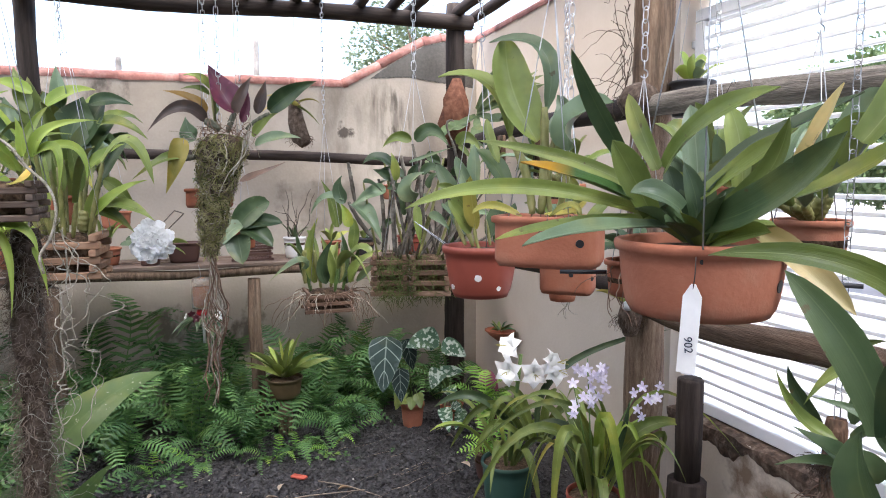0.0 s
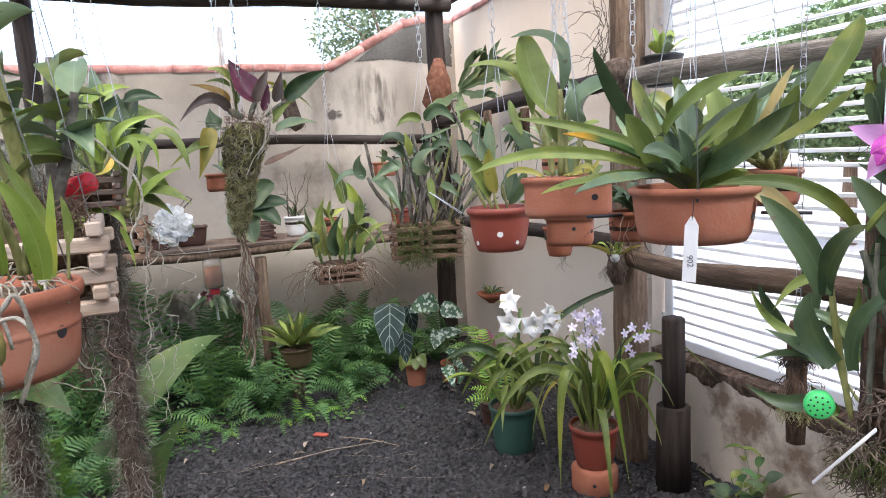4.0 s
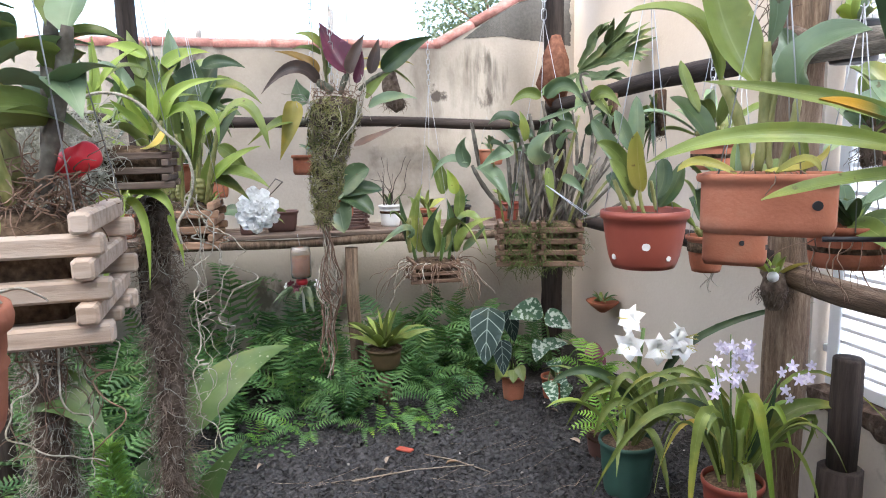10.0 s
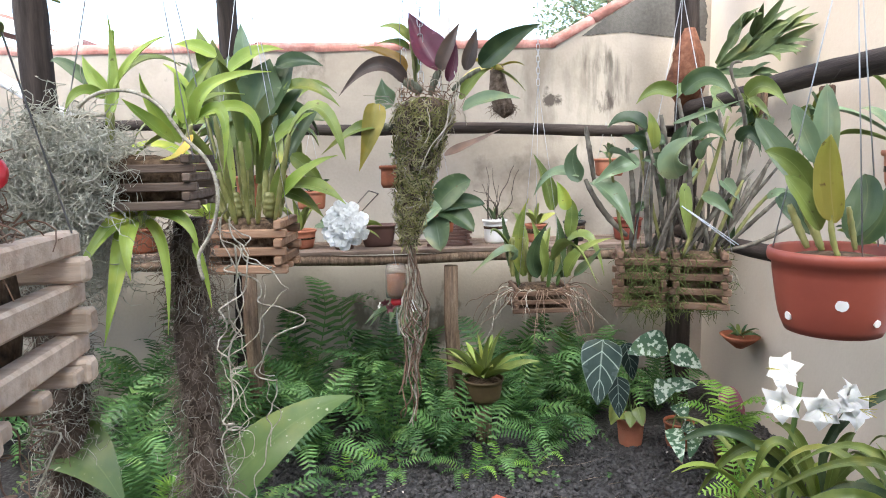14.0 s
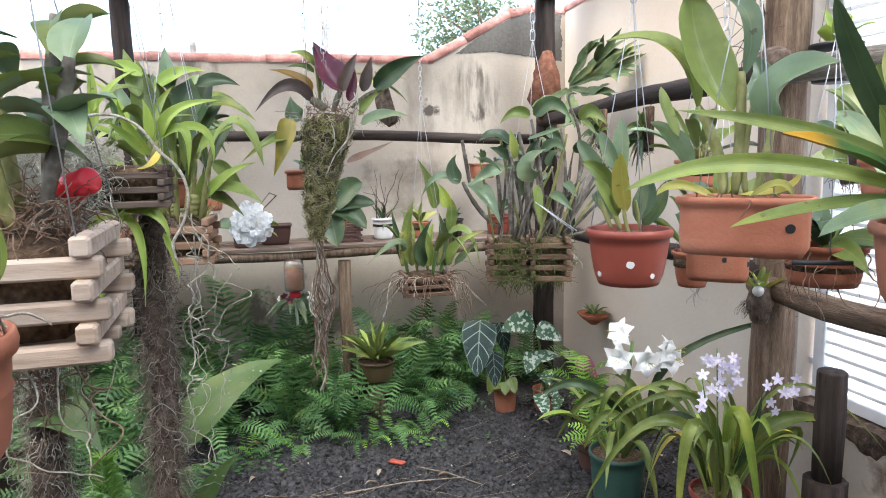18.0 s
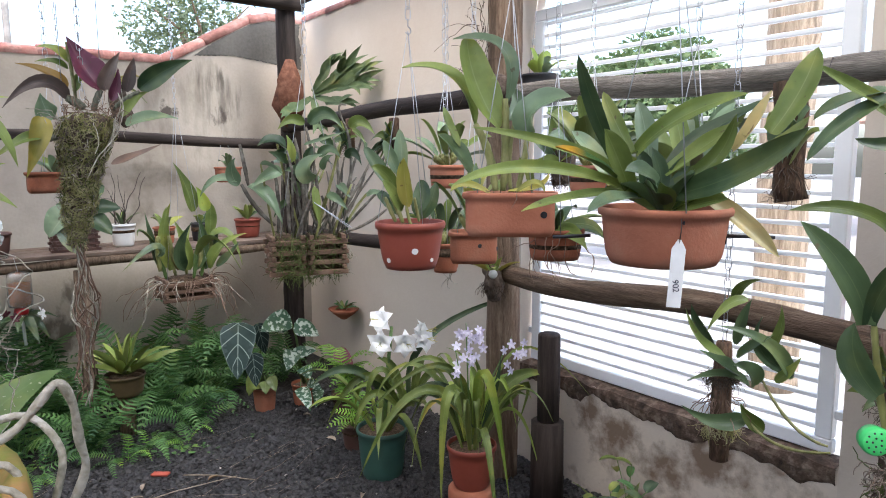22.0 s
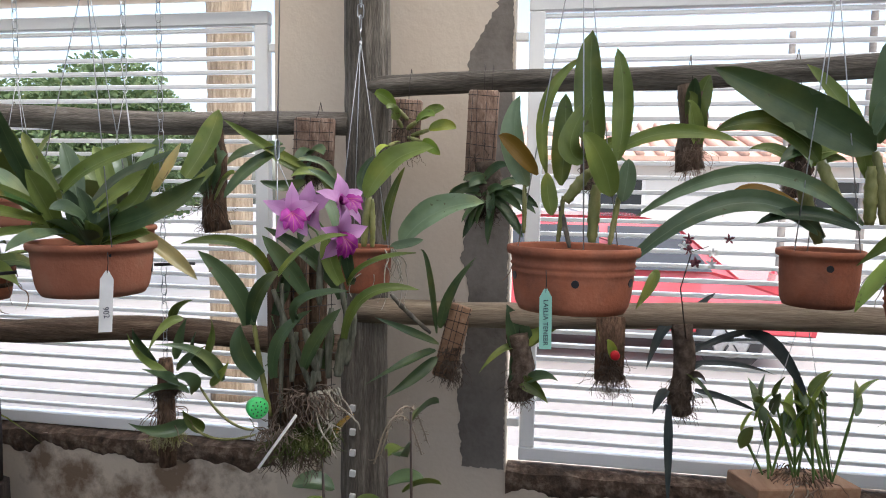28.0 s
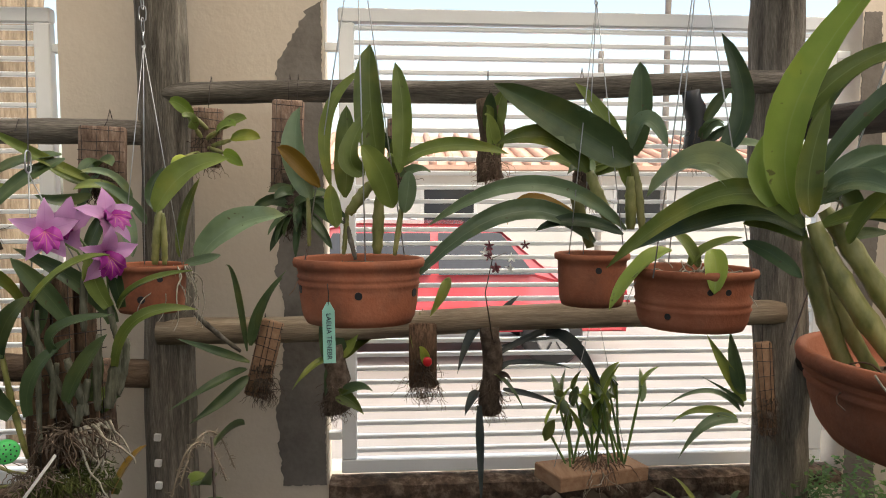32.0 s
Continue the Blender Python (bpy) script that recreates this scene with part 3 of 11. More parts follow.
def blade(g, base, tip, arch=0.1, width=0.04, shape="ellip", fold=0.42, roll=0.0, thick=0.0016, n=9, wave=0.0, ctrl=None, twist=0.0, face=None):
    """One leaf or petal from base to tip: arch lifts its middle (share of its length), fold is the V of its section, roll turns it about its run."""
    p0, p2 = Vector(base), Vector(tip)
    L = (p2 - p0).length
    p1 = Vector(ctrl) if ctrl is not None else (p0 + p2) / 2 + Vector((0, 0, 2 * arch * L))
    f = SHAPES[shape]
    vs, uv, fs = [], [], []
    ph = random.uniform(0, 6)
    for i in range(n + 1):
        v = i / n
        p = p0 * (1 - v) ** 2 + p1 * 2 * v * (1 - v) + p2 * v * v
        tg = (p1 - p0) * (1 - v) + (p2 - p1) * v
        t, s, u = frame_of(tg, face if face is not None else (0, 0, 1))
        if roll or twist:
            q = Matrix.Rotation(radians(roll + twist * v), 3, t)
            s, u = q @ s, q @ u
        w = max(f(v), 0.012) * width / 2
        dz = fold * w
        wv = math.sin(v * 11 + ph) * wave * w
        th = thick * (1 - 0.5 * v)
        half = dz * 0.5
        e0, e1 = p - s * w + u * (dz + wv), p + s * w + u * (dz - wv)
        vs += [e0, p - s * w * 0.55 + u * (half + th), p + u * th * 0.6, p + s * w * 0.55 + u * (half + th), e1, e1, p + s * w * 0.55 + u * (half - th), p - u * th * 1.6, p - s * w * 0.55 + u * (half - th), e0]
        uv += [(0.02, v), (0.23, v), (0.5, v), (0.77, v), (0.98, v), (2.98, v), (2.77, v), (2.5, v), (2.23, v), (2.02, v)]
    for i in range(n):
        a, b = i * 10, i * 10 + 10
        for k in (0, 1, 2, 3, 5, 6, 7, 8):
            fs.append((a + k, a + k + 1, b + k + 1, b + k))
    g.add(vs, fs, uv)


def part(name, g, material, parent=None, label="", smooth=True, at=None):
    ob = new(name, g.mesh(name, material, smooth))
    if parent is not None:
        ob.parent = parent
    if at is not None:
        ob.matrix_basis = at
    return tagged(ob, label=label)


def thing(name, label, category, at=(0, 0, 0), group="", kind=""):
    ob = new(name)
    ob.empty_display_size = 0.05
    ob.location = at
    return tagged(ob, label, category, group, kind)


def solo(name, g, material, label, category, group="", kind="", smooth=True, at=None):
    ob = new(name, g.mesh(name, material, smooth))
    if at is not None:
        ob.matrix_basis = at
    return tagged(ob, label, category, group, kind)


def leaf(parent, base, tip, material=None, name="leaf", label="", **kw):
    g = Geo()
    blade(g, base, tip, **kw)
    return part(name, g, material or LEAF, parent, label)


def strand(g, p, d, length, r=0.0015, n=3, steps=8, curl=0.35, grav=0.12):
    """A wandering root or fibre."""
    p, d = Vector(p), Vector(d).normalized()
    pts = [p.copy()]
    for _ in range(steps):
        d = (d + Vector((random.gauss(0, curl), random.gauss(0, curl), random.gauss(0, curl) - grav))).normalized()
        p = p + d * (length / steps)
        pts.append(p.copy())
    if r > 0.00155:
        pts = smooth(pts)
    m = len(pts) - 1
    tube(g, pts, [r * (1 - 0.5 * i / m) for i in range(m + 1)], n, cap=False)


def wander(g, p, length, r, lean=(0, 0, 0), loop=0.5, step=0.013, n=6):
    """A smooth hanging root that winds and now and then loops on its way down."""
    p = Vector(p)
    a, b = rnd(0, 6.28), rnd(-0.3, 0.3)
    pts, s = [p.copy()], 0.0
    wa, wb = rnd(-1, 1), rnd(-1, 1)
    while s < length:
        wa = wa * 0.8 + random.gauss(0, 0.7) * loop
        wb = wb * 0.75 + random.gauss(0, 0.6) * loop
        a += wa * 0.6
        b = max(-1.5, min(1.5, b * 0.85 + wb * 0.5))
        back = (pts[0] - p) * 5
        d = Vector((math.cos(a) * math.sin(b) + back.x, math.sin(a) * math.sin(b) + back.y, -math.cos(b) - 0.15)) + Vector(lean)
        p = p + d.normalized() * step
        s += step
        pts.append(p.copy())
    pts = smooth(pts, 2)
    m = len(pts) - 1
    tube(g, pts, [r * (1 - 0.45 * i / m) * rnd(0.92, 1.08) for i in range(m + 1)], n)


def smooth(pts, k=3):
    """A rounded curve through the points."""
    out = []
    for i in range(len(pts) - 1):
        a, b, c, d = (Vector(pts[max(0, min(len(pts) - 1, j))]) for j in (i - 1, i, i + 1, i + 2))
        for j in range(k):
            v = j / k
            out.append(0.5 * (2 * b + (c - a) * v + (2 * a - 5 * b + 4 * c - d) * v * v + (3 * b - a - 3 * c + d) * v ** 3))
    return out + [Vector(pts[-1])]


def pole(name, a, b, r0, r1, material, label, category="pole", kind="structure", bends=0.012, n=14):
    """A round timber, a little crooked and knotty."""
    a, b = Vector(a), Vector(b)
    L = (b - a).length
    t, s, u = frame_of(b - a)
    g = Geo()
    m = max(6, int(L / 0.09))
    ph, pk = random.uniform(0, 6), random.uniform(0, 6)
    pts = [(0, 0, 0)] * 0
    rad = []
    for i in range(m + 1):
        v = i / m
        pts.append(Vector((math.sin(v * L * 2.3 + ph) * bends * math.sin(math.pi * v), math.sin(v * L * 3.1 + pk) * bends * math.sin(math.pi * v), L * v)))
        rad.append((r0 + (r1 - r0) * v) * (1 + random.uniform(-0.035, 0.035)))
    ph2 = [random.uniform(0.96, 1.04) for _ in range(n)]
    k0 = len(g.v)
    tube(g, pts, rad, n, wob=0.028)
    me = g.mesh(name, material)
    ob = new(name, me)
    ob.matrix_basis = Matrix.Translation(a) @ Matrix((s, u, t)).transposed().to_4x4()
    return tagged(ob, label, category, kind=kind)


def chain(parent, top, bottom, link=0.034, r=0.0014, material=None):
    top, bottom = Vector(top), Vector(bottom)
    L = (top - bottom).length
    k = max(1, int(L / (link * 0.78)))
    t, s, u = frame_of(top - bottom)
    g = Geo()
    for i in range(k):
        c = bottom + (top - bottom) * ((i + 0.5) / k)
        a = (s, u)[i % 2]
        pts = []
        for j in range(12):
            th = 2 * math.pi * j / 12
            pts.append(c + a * math.cos(th) * link * 0.24 + t * (math.sin(th) * link * 0.24 + math.copysign(link * 0.27, math.sin(th)) * (abs(math.sin(th)) > 0.01)))
        tube(g, pts + [pts[0]], r, 4, cap=False)
    return part("chain", g, material or STEEL, parent)


def wires(parent, hook, feet, r=0.0011, material=None):
    for f in feet:
        g = Geo()
        h = Vector(hook)
        f = Vector(f)
        tube(g, [h, h * 0.5 + f * 0.5, f], r, 5)
        part("wire", g, material or WIRE, parent)


def hook(parent, c, size=0.02):
    g = Geo()
    pts = [Vector(c) + Vector((math.cos(th) * size * 0.5, 0, math.sin(th) * size * 0.5)) for th in [radians(x) for x in range(-150, 120, 30)]]
    tube(g, [Vector(c) + Vector((0, 0, size * 1.6)), Vector(c) + Vector((0, 0, size))] + pts[::-1], 0.0016, 5)
    return part("hook", g, STEEL, parent)


BEAM_Z = 2.62


def hanging(parent, c, rx, ry, rim, drop=0.34, chain_to=BEAM_Z, turn=0, ways=3):
    """Wires from the rim to a hook, and a chain up to the roof timbers, in the thing's own space."""
    cx, cy, cz = c
    h = Vector((cx, cy, rim + drop))
    feet = [(cx + math.cos(turn + 2 * math.pi * k / ways) * rx, cy + math.sin(turn + 2 * math.pi * k / ways) * ry, rim - 0.008) for k in range(ways)]
    wires(parent, h, feet)
    hook(parent, h, 0.018)
    chain(parent, (cx, cy, chain_to), h + Vector((0, 0, 0.03)))


def pot(parent, c, w, d, h, material, box=2.0, taper=0.86, rim=0.012, lip=0.006, holes=(), hole_mat=None, label="", rings=0, n=40, soil=True, name="pot", turn=0.0, ring_at=0.22):
    """A pot whose rim is centred at c; w and d are its outer width and depth."""
    g = Geo()
    a, b = w / 2, d / 2
    prof = [(0.5 * taper, -h), (0.93 * taper, -h), (taper, -h + 0.012)]
    for k in range(1, 7):
        v = k / 7
        prof.append((taper + (1 - lip / a - taper) * v ** 0.7, -h + 0.012 + (h - 0.012 - rim * 1.4) * v))
    for k in range(rings):
        z = -rim * 1.4 - h * ring_at - k * 0.011
        r = taper + (1 - lip / a - taper) * ((z + h) / h) ** 0.7
        prof = [q for q in prof if abs(q[1] - z) > 0.006] + [(r, z + 0.0032), (r + 0.024, z), (r, z - 0.0032)]
    prof.sort(key=lambda q: q[1])
    prof += [(1 - lip / a, -rim * 1.2), (1.0, -rim), (1.015, -rim * 0.5), (1.0, -0.001), (0.96, 0), (0.93, -0.004), (0.91, -rim * 1.5), (0.85 * taper + 0.1, -h * 0.4)]
    revolve(g, prof, n, a, b, box)
    ob = part(name, g, material, parent, label, at=Matrix.Translation(c) @ Matrix.Rotation(turn, 4, "Z"))
    if soil:
        s = Geo()
        rows = [(0.05, -0.012), (0.5, -0.01), (0.92, -0.016)]
        revolve(s, [(0.9, -0.05)] + [(0.9, -0.018), (0.6, -0.012), (0.25, -0.008), (0.02, -0.006)], n, a, b, box)
        part("soil", s, SOIL, ob)
    for th, z, r in holes:
        q = (abs(math.cos(th)) ** box + abs(math.sin(th)) ** box) ** (-1 / box)
        v = (z + h) / h
        rr = taper + (1 - lip / a - taper) * max(0.01, v) ** 0.7
        p = Vector((math.cos(th) * a * rr * q, math.sin(th) * b * rr * q, z))
        nrm = Vector((math.cos(th) / a, math.sin(th) / b, 0)).normalized()
        nrm = (nrm - Vector((0, 0, (1 - lip / a - taper) * a / h * 0.8))).normalized()
        hg = Geo()
        r *= 0.8
        tube(hg, [p - nrm * 0.006, p + nrm * 0.0008, p + nrm * 0.001], [r, r, r * 0.97], 14, wob=0.12 if hole_mat else 0.03)
        part("drain_hole", hg, hole_mat or PLASTIC_BLACK, ob, smooth=False)
    return ob


def bulb(parent, base, tip, r=0.012, material=None, name="pseudobulb", ctrl=None):
    g = Geo()
    b, t = Vector(base), Vector(tip)
    c = Vector(ctrl) if ctrl is not None else (b + t) / 2
    pts, rad = [], []
    for i in range(17):
        v = i / 16
        pts.append(b * (1 - v) ** 2 + c * 2 * v * (1 - v) + t * v * v)
        rad.append(r * (0.5 + 0.5 * math.sin(math.pi * (0.12 + 0.76 * v)) + (0.16 if i % 4 == 2 else 0.0)))
    tube(g, pts, rad, 8)
    return part(name, g, material or BULB, parent)


def basket(parent, c, w, d, h, rows=4, material=None, slat=0.016, thick=0.012, turn=0.0, name="slat", fill=None):
    """A log-cabin basket of slats: rows stacked crosswise; c is the middle of its top."""
    m = Matrix.Translation(c) @ Matrix.Rotation(turn, 4, "Z")
    step = h / (2 * rows)
    for i in range(rows):
        z = -h + step * (2 * i + 0.5)
        for s in (-1, 1):
            for ax in (0, 1):
                g = Geo()
                zz = z + (step if ax else 0)
                ww, dd = w / 2 * random.uniform(0.97, 1.03), d / 2 * random.uniform(0.97, 1.03)
                j = random.uniform(-0.002, 0.002)
                if ax == 0:
                    bar(g, m @ Vector((-ww, s * (d / 2 - slat) + j, zz)), m @ Vector((ww, s * (d / 2 - slat), zz)), slat, step * 0.96)
                else:
                    bar(g, m @ Vector((s * (w / 2 - slat) + j, -dd, zz)), m @ Vector((s * (w / 2 - slat), dd, zz)), slat, step * 0.96)
                part(name, g, material or SLAT_OLD, parent, smooth=False)
    if fill is not None:
        g = Geo()
        q = []
        for i, (z, f) in enumerate(((-h + step, 0.86), (-h * 0.5, 0.9), (-h * 0.12, 0.86), (-h * 0.02, 0.5))):
            for k in range(16):
                th = 2 * math.pi * k / 16
                e = (abs(math.cos(th)) ** 6 + abs(math.sin(th)) ** 6) ** (-1 / 6) * f * rnd(0.94, 1.03)
                q.append(m @ Vector((math.cos(th) * e * (w / 2 - slat * 1.5), math.sin(th) * e * (d / 2 - slat * 1.5), z + rnd(-0.004, 0.004))))
        g.add(q, [(i * 16 + k, i * 16 + (k + 1) % 16, (i + 1) * 16 + (k + 1) % 16, (i + 1) * 16 + k) for i in range(3) for k in range(16)] + [tuple(reversed(range(16))), tuple(48 + k for k in range(16))])
        part("filling", g, fill, parent)
    for k in (-0.3, 0, 0.3):
        g = Geo()
        bar(g, m @ Vector((-w / 2 * 0.95, k * d, -h + step * 0.5)), m @ Vector((w / 2 * 0.95, k * d, -h + step * 0.5)), slat, step * 0.6)
        part(name, g, material or SLAT_OLD, parent, smooth=False)


def rnd(a, b):
    return random.uniform(a, b)


def rosette(parent, c, count, length, width, el=(20, 75), material=None, shape="ellip", droop=0.5, az0=0.0, spread=360, fold=0.3, bulbs=0.0, mats=None, name="leaf"):
    """Leaves rising all round c, arching out and over."""
    for i in range(count):
        az = radians(az0 + spread * (i + rnd(-0.35, 0.35)) / count)
        e = radians(rnd(*el))
        L = length * rnd(0.7, 1.1)
        b = Vector(c) + Vector((math.cos(az) * rnd(0, 0.02), math.sin(az) * rnd(0, 0.02), 0))
        d = Vector((math.cos(az) * math.cos(e), math.sin(az) * math.cos(e), math.sin(e)))
        if bulbs:
            t = b + d * bulbs * rnd(0.7, 1.2)
            bulb(parent, b, t, rnd(0.006, 0.011))
            b = t
        mid = b + d * L * 0.6
        tip = b + d * L * (1 - 0.25 * droop) + Vector((math.cos(az) * L * 0.15 * droop, math.sin(az) * L * 0.15 * droop, -L * droop * rnd(0.3, 0.8)))
        leaf(parent, b, tip, (random.choice(mats) if mats else material), name=name, ctrl=mid, width=width * rnd(0.8, 1.15), shape=shape, fold=fold, roll=rnd(-50, 50))


# ---- the setting ----
WX, WY, FY, LX = 1.93, 4.75, -2.2, -2.6

g = Geo()
block(g, -40, 2.2, -40, 40, -0.3, -0.012)
solo("ground", g, GRAVEL, "dark grey gravel ground", "ground", kind="structure", smooth=False)
g = Geo()
nx, ny = 70, 90
vs = [(LX + (WX - LX) * i / nx, FY + (WY - FY) * j / ny, 0.012 * noise.noise((i * 0.35, j * 0.35, 0)) - 0.006 + 0.006 * noise.noise((i * 1.9, j * 1.9, 3))) for j in range(ny + 1) for i in range(nx + 1)]
g.add(vs, [(j * (nx + 1) + i, j * (nx + 1) + i + 1, (j + 1) * (nx + 1) + i + 1, (j + 1) * (nx + 1) + i) for j in range(ny) for i in range(nx)])
solo("floor", g, GRAVEL, "uneven floor of dark crushed stone", "floor", kind="structure")


def wall(name, x0, x1, y0, y1, z0, z1, material, label="cream plastered garden wall"):
    g = Geo()
    block(g, x0, x1, y0, y1, z0, z1)
    return solo(name, g, material, label, "wall", kind="structure", smooth=False)


# back wall: level, then rising in a curve to the corner
g = Geo()
TOP = [(LX - 0.2, 2.13), (0.93, 2.13), (1.02, 2.16), (1.2, 2.27), (1.38, 2.38), (1.52, 2.45), (1.65, 2.49), (2.13, 2.49)]
vs, fs = [], []
for x, z in TOP:
    vs += [(x, WY, -0.1), (x, WY, z), (x, WY + 0.15, z), (x, WY + 0.15, -0.1)]
for i in range(len(TOP) - 1):
    for k in range(4):
        a, b = i * 4 + k, i * 4 + (k + 1) % 4
        fs.append((a, b, b + 4, a + 4))
fs += [(3, 2, 1, 0), tuple(len(vs) - 4 + k for k in range(4))]
g.add(vs, fs)
solo("wall_back", g, PLASTER, "stained cream plaster wall with a rising corner", "wall", kind="structure", smooth=False)

# right wall round two openings
O1, O2, SILL, HEAD = (0.93, 2.42), (-1.88, 0.05), 0.49, 2.24
wall("wall_right_corner", WX, WX + 0.15, O1[1], WY, -0.1, 2.5, PLASTER_CLEAN)
wall("wall_right_pier", WX, WX + 0.15, O2[1], O1[0], -0.1, 2.5, PLASTER_CLEAN)
wall("wall_right_low", WX, WX + 0.15, O1[0], O1[1], -0.1, SILL, PLASTER_LOW)
wall("wall_right_low_second", WX, WX + 0.15, O2[0], O2[1], -0.1, SILL, PLASTER_LOW)
wall("wall_right_head", WX, WX + 0.15, O1[0], O1[1], HEAD, 2.5, PLASTER_CLEAN)
wall("wall_right_head_second", WX, WX + 0.15, O2[0], O2[1], HEAD + 0.06, 2.5, PLASTER_CLEAN)
wall("wall_right_end", WX, WX + 0.15, FY - 0.15, O2[0], -0.1, 2.5, PLASTER_CLEAN)
wall("wall_front", LX, WX, FY - 0.15, FY, -0.1, 2.5, PLASTER_CLEAN)
wall("wall_left", LX - 0.15, LX, FY - 0.15, WY, -0.1, 2.13, CEMENT, "raw grey cement garden wall")

# capping tiles along the wall tops, each a curved barrel tile
cap = thing("tile_capping", "weathered red barrel tiles capping the wall", "roof tile", kind="structure")


def barrel(a, b, r=0.066, arc=105):
    a, b = Vector(a), Vector(b)
    t, s, u = frame_of(b - a)
    g = Geo()
    vs, fs, n = [], [], 10
    for e, (p, q) in enumerate(((a, 1.06), (a * 0.15 + b * 0.85, 0.98), (b, 0.94))):
        for lay in (1.0, 0.86):
            for k in range(n + 1):
                th = radians(90 - arc + 2 * arc * k / n)
                vs.append(p + s * math.cos(th) * r * q * lay + u * (math.sin(th) * r * q * lay * 0.75 - 0.02))
    m = 2 * (n + 1)
    for e in range(2):
        for k in range(n):
            o = e * m
            fs.append((o + k, o + k + 1, o + m + k + 1, o + m + k))
            o += n + 1
            fs.append((o + k + 1, o + k, o + m + k, o + m + k + 1))
    for e in (0, 2):
        for k in range(n):
            fs.append((e * m + k, e * m + n + 1 + k, e * m + n + 2 + k, e * m + k + 1))
    g.add(vs, fs)
    part("tile", g, TILE, cap)


def cap_line(pts, step=0.36):
    for (x0, y0, z0), (x1, y1, z1) in zip(pts, pts[1:]):
        L = math.dist((x0, y0, z0), (x1, y1, z1))
        k = max(1, round(L / step))
        for i in range(k):
            p = [a + (b - a) * i / k for a, b in ((x0, x1), (y0, y1), (z0, z1))]
            q = [a + (b - a) * (i + 1.12) / k for a, b in ((x0, x1), (y0, y1), (z0, z1))]
            p[2] += rnd(-0.006, 0.006)
            q[2] += rnd(-0.006, 0.006)
            barrel(p, q)


cap_line([(LX, WY + 0.06, 2.15), (0.93, WY + 0.06, 2.15), (1.2, WY + 0.06, 2.29), (1.52, WY + 0.06, 2.47), (1.66, WY + 0.06, 2.51), (2.05, WY + 0.06, 2.51)])
cap_line([(WX + 0.06, WY, 2.52), (WX + 0.06, FY, 2.55)])
cap_line([(LX - 0.06, WY, 2.15), (LX - 0.06, FY, 2.15)])


# stains, raw patches and one painted net shade, thin ragged skins on the plaster
def ragged(name, axis, plane, outline, material, label, proud=0.003, jitter=0.012, kind="structure"):
    """A thin skin with a torn edge; outline runs round it in (along, up) pairs."""
    pts = []
    m = len(outline)
    for i in range(m):
        (a0, b0), (a1, b1) = outline[i], outline[(i + 1) % m]
        k = max(2, int(math.hypot(a1 - a0, b1 - b0) / 0.009))
        for j in range(k):
            v = j / k
            qa, qb = a0 + (a1 - a0) * v, b0 + (b1 - b0) * v
            wav = 0.022 * noise.noise((qa * 9, qb * 9, 1)) + 0.012 * noise.noise((qa * 31, qb * 31, 4)) if proud and abs(b1 - b0) > abs(a1 - a0) and min(a0, a1) > 0.1 else 0.0
            pts.append((qa + wav + rnd(-jitter, jitter) * 0.25, qb + rnd(-jitter, jitter) * 0.25))
    g = Geo()
    n = len(pts)
    if axis == "x":
        v1 = [(plane - proud, a, b) for a, b in pts]
        v2 = [(plane + 0.002, a, b) for a, b in pts]
    else:
        v1 = [(a, plane - proud, b) for a, b in pts]
        v2 = [(a, plane + 0.002, b) for a, b in pts]
    g.add(v1 + v2, [tuple(range(n))] + [(i, (i + 1) % n, (i + 1) % n + n, i + n) for i in range(n)])
    return solo(name, g, material, label, "stain", kind=kind, smooth=False)


ragged("cement_band", "x", WX, [(0.055, 0.5), (0.2, 0.5), (0.23, 0.75), (0.2, 1.0), (0.22, 1.4), (0.19, 1.8), (0.2, 2.0), (0.12, 2.16), (0.055, 2.2)], CEMENT, "raw grey cement band beside the window")
ragged("cement_band", "x", WX, [(-2.02, 0.3), (-1.885, 0.3), (-1.885, 2.2), (-1.95, 2.2), (-1.98, 1.6), (-1.96, 1.0)], CEMENT, "raw grey cement band beside the window")
# grey skin: net cloth and its shadow on the wall, put into the colour
ragged("cement_patch", "y", WY, [(1.13, 2.19), (1.4, 2.21), (1.9, 2.15), (1.9, 2.47), (1.66, 2.47), (1.52, 2.43), (1.38, 2.355), (1.22, 2.255)], NET_SHADE, "grey patch of net and its painted shadow below the tiles")
g = Geo()
for y0, y1 in ((O1[0] + 0.005, O1[1] - 0.005), (O2[0] + 0.005, O2[1] - 0.005)):
    k = int((y1 - y0) / 0.012)
    vs = []
    for i in range(k + 1):
        y = y0 + (y1 - y0) * i / k
        q = noise.noise((y * 3, 2, 0)), noise.noise((y * 9, 5, 0)), noise.noise((y * 30, 9, 0))
        low = 0.055 + 0.045 * q[0] + 0.03 * q[1] + 0.02 * q[2]
        vs += [(WX - 0.002, y, SILL - low - 0.012), (WX - 0.008 - 0.006 * q[2], y, SILL - low), (WX - 0.012 - 0.008 * q[1], y, SILL - low * 0.4), (WX - 0.008 + 0.008 * q[2], y, SILL + 0.004 + 0.012 * q[1]), (WX + 0.03, y, SILL + 0.012 + 0.012 * q[2]), (WX + 0.1, y, SILL + 0.006)]
    g.add(vs, [(i * 6 + j, i * 6 + j + 1, i * 6 + j + 7, i * 6 + j + 6) for i in range(k) for j in range(5)])
solo("sill_rubble", g, RUBBLE, "crumbling brown brick edge along the low wall", "sill", kind="structure", smooth=False)


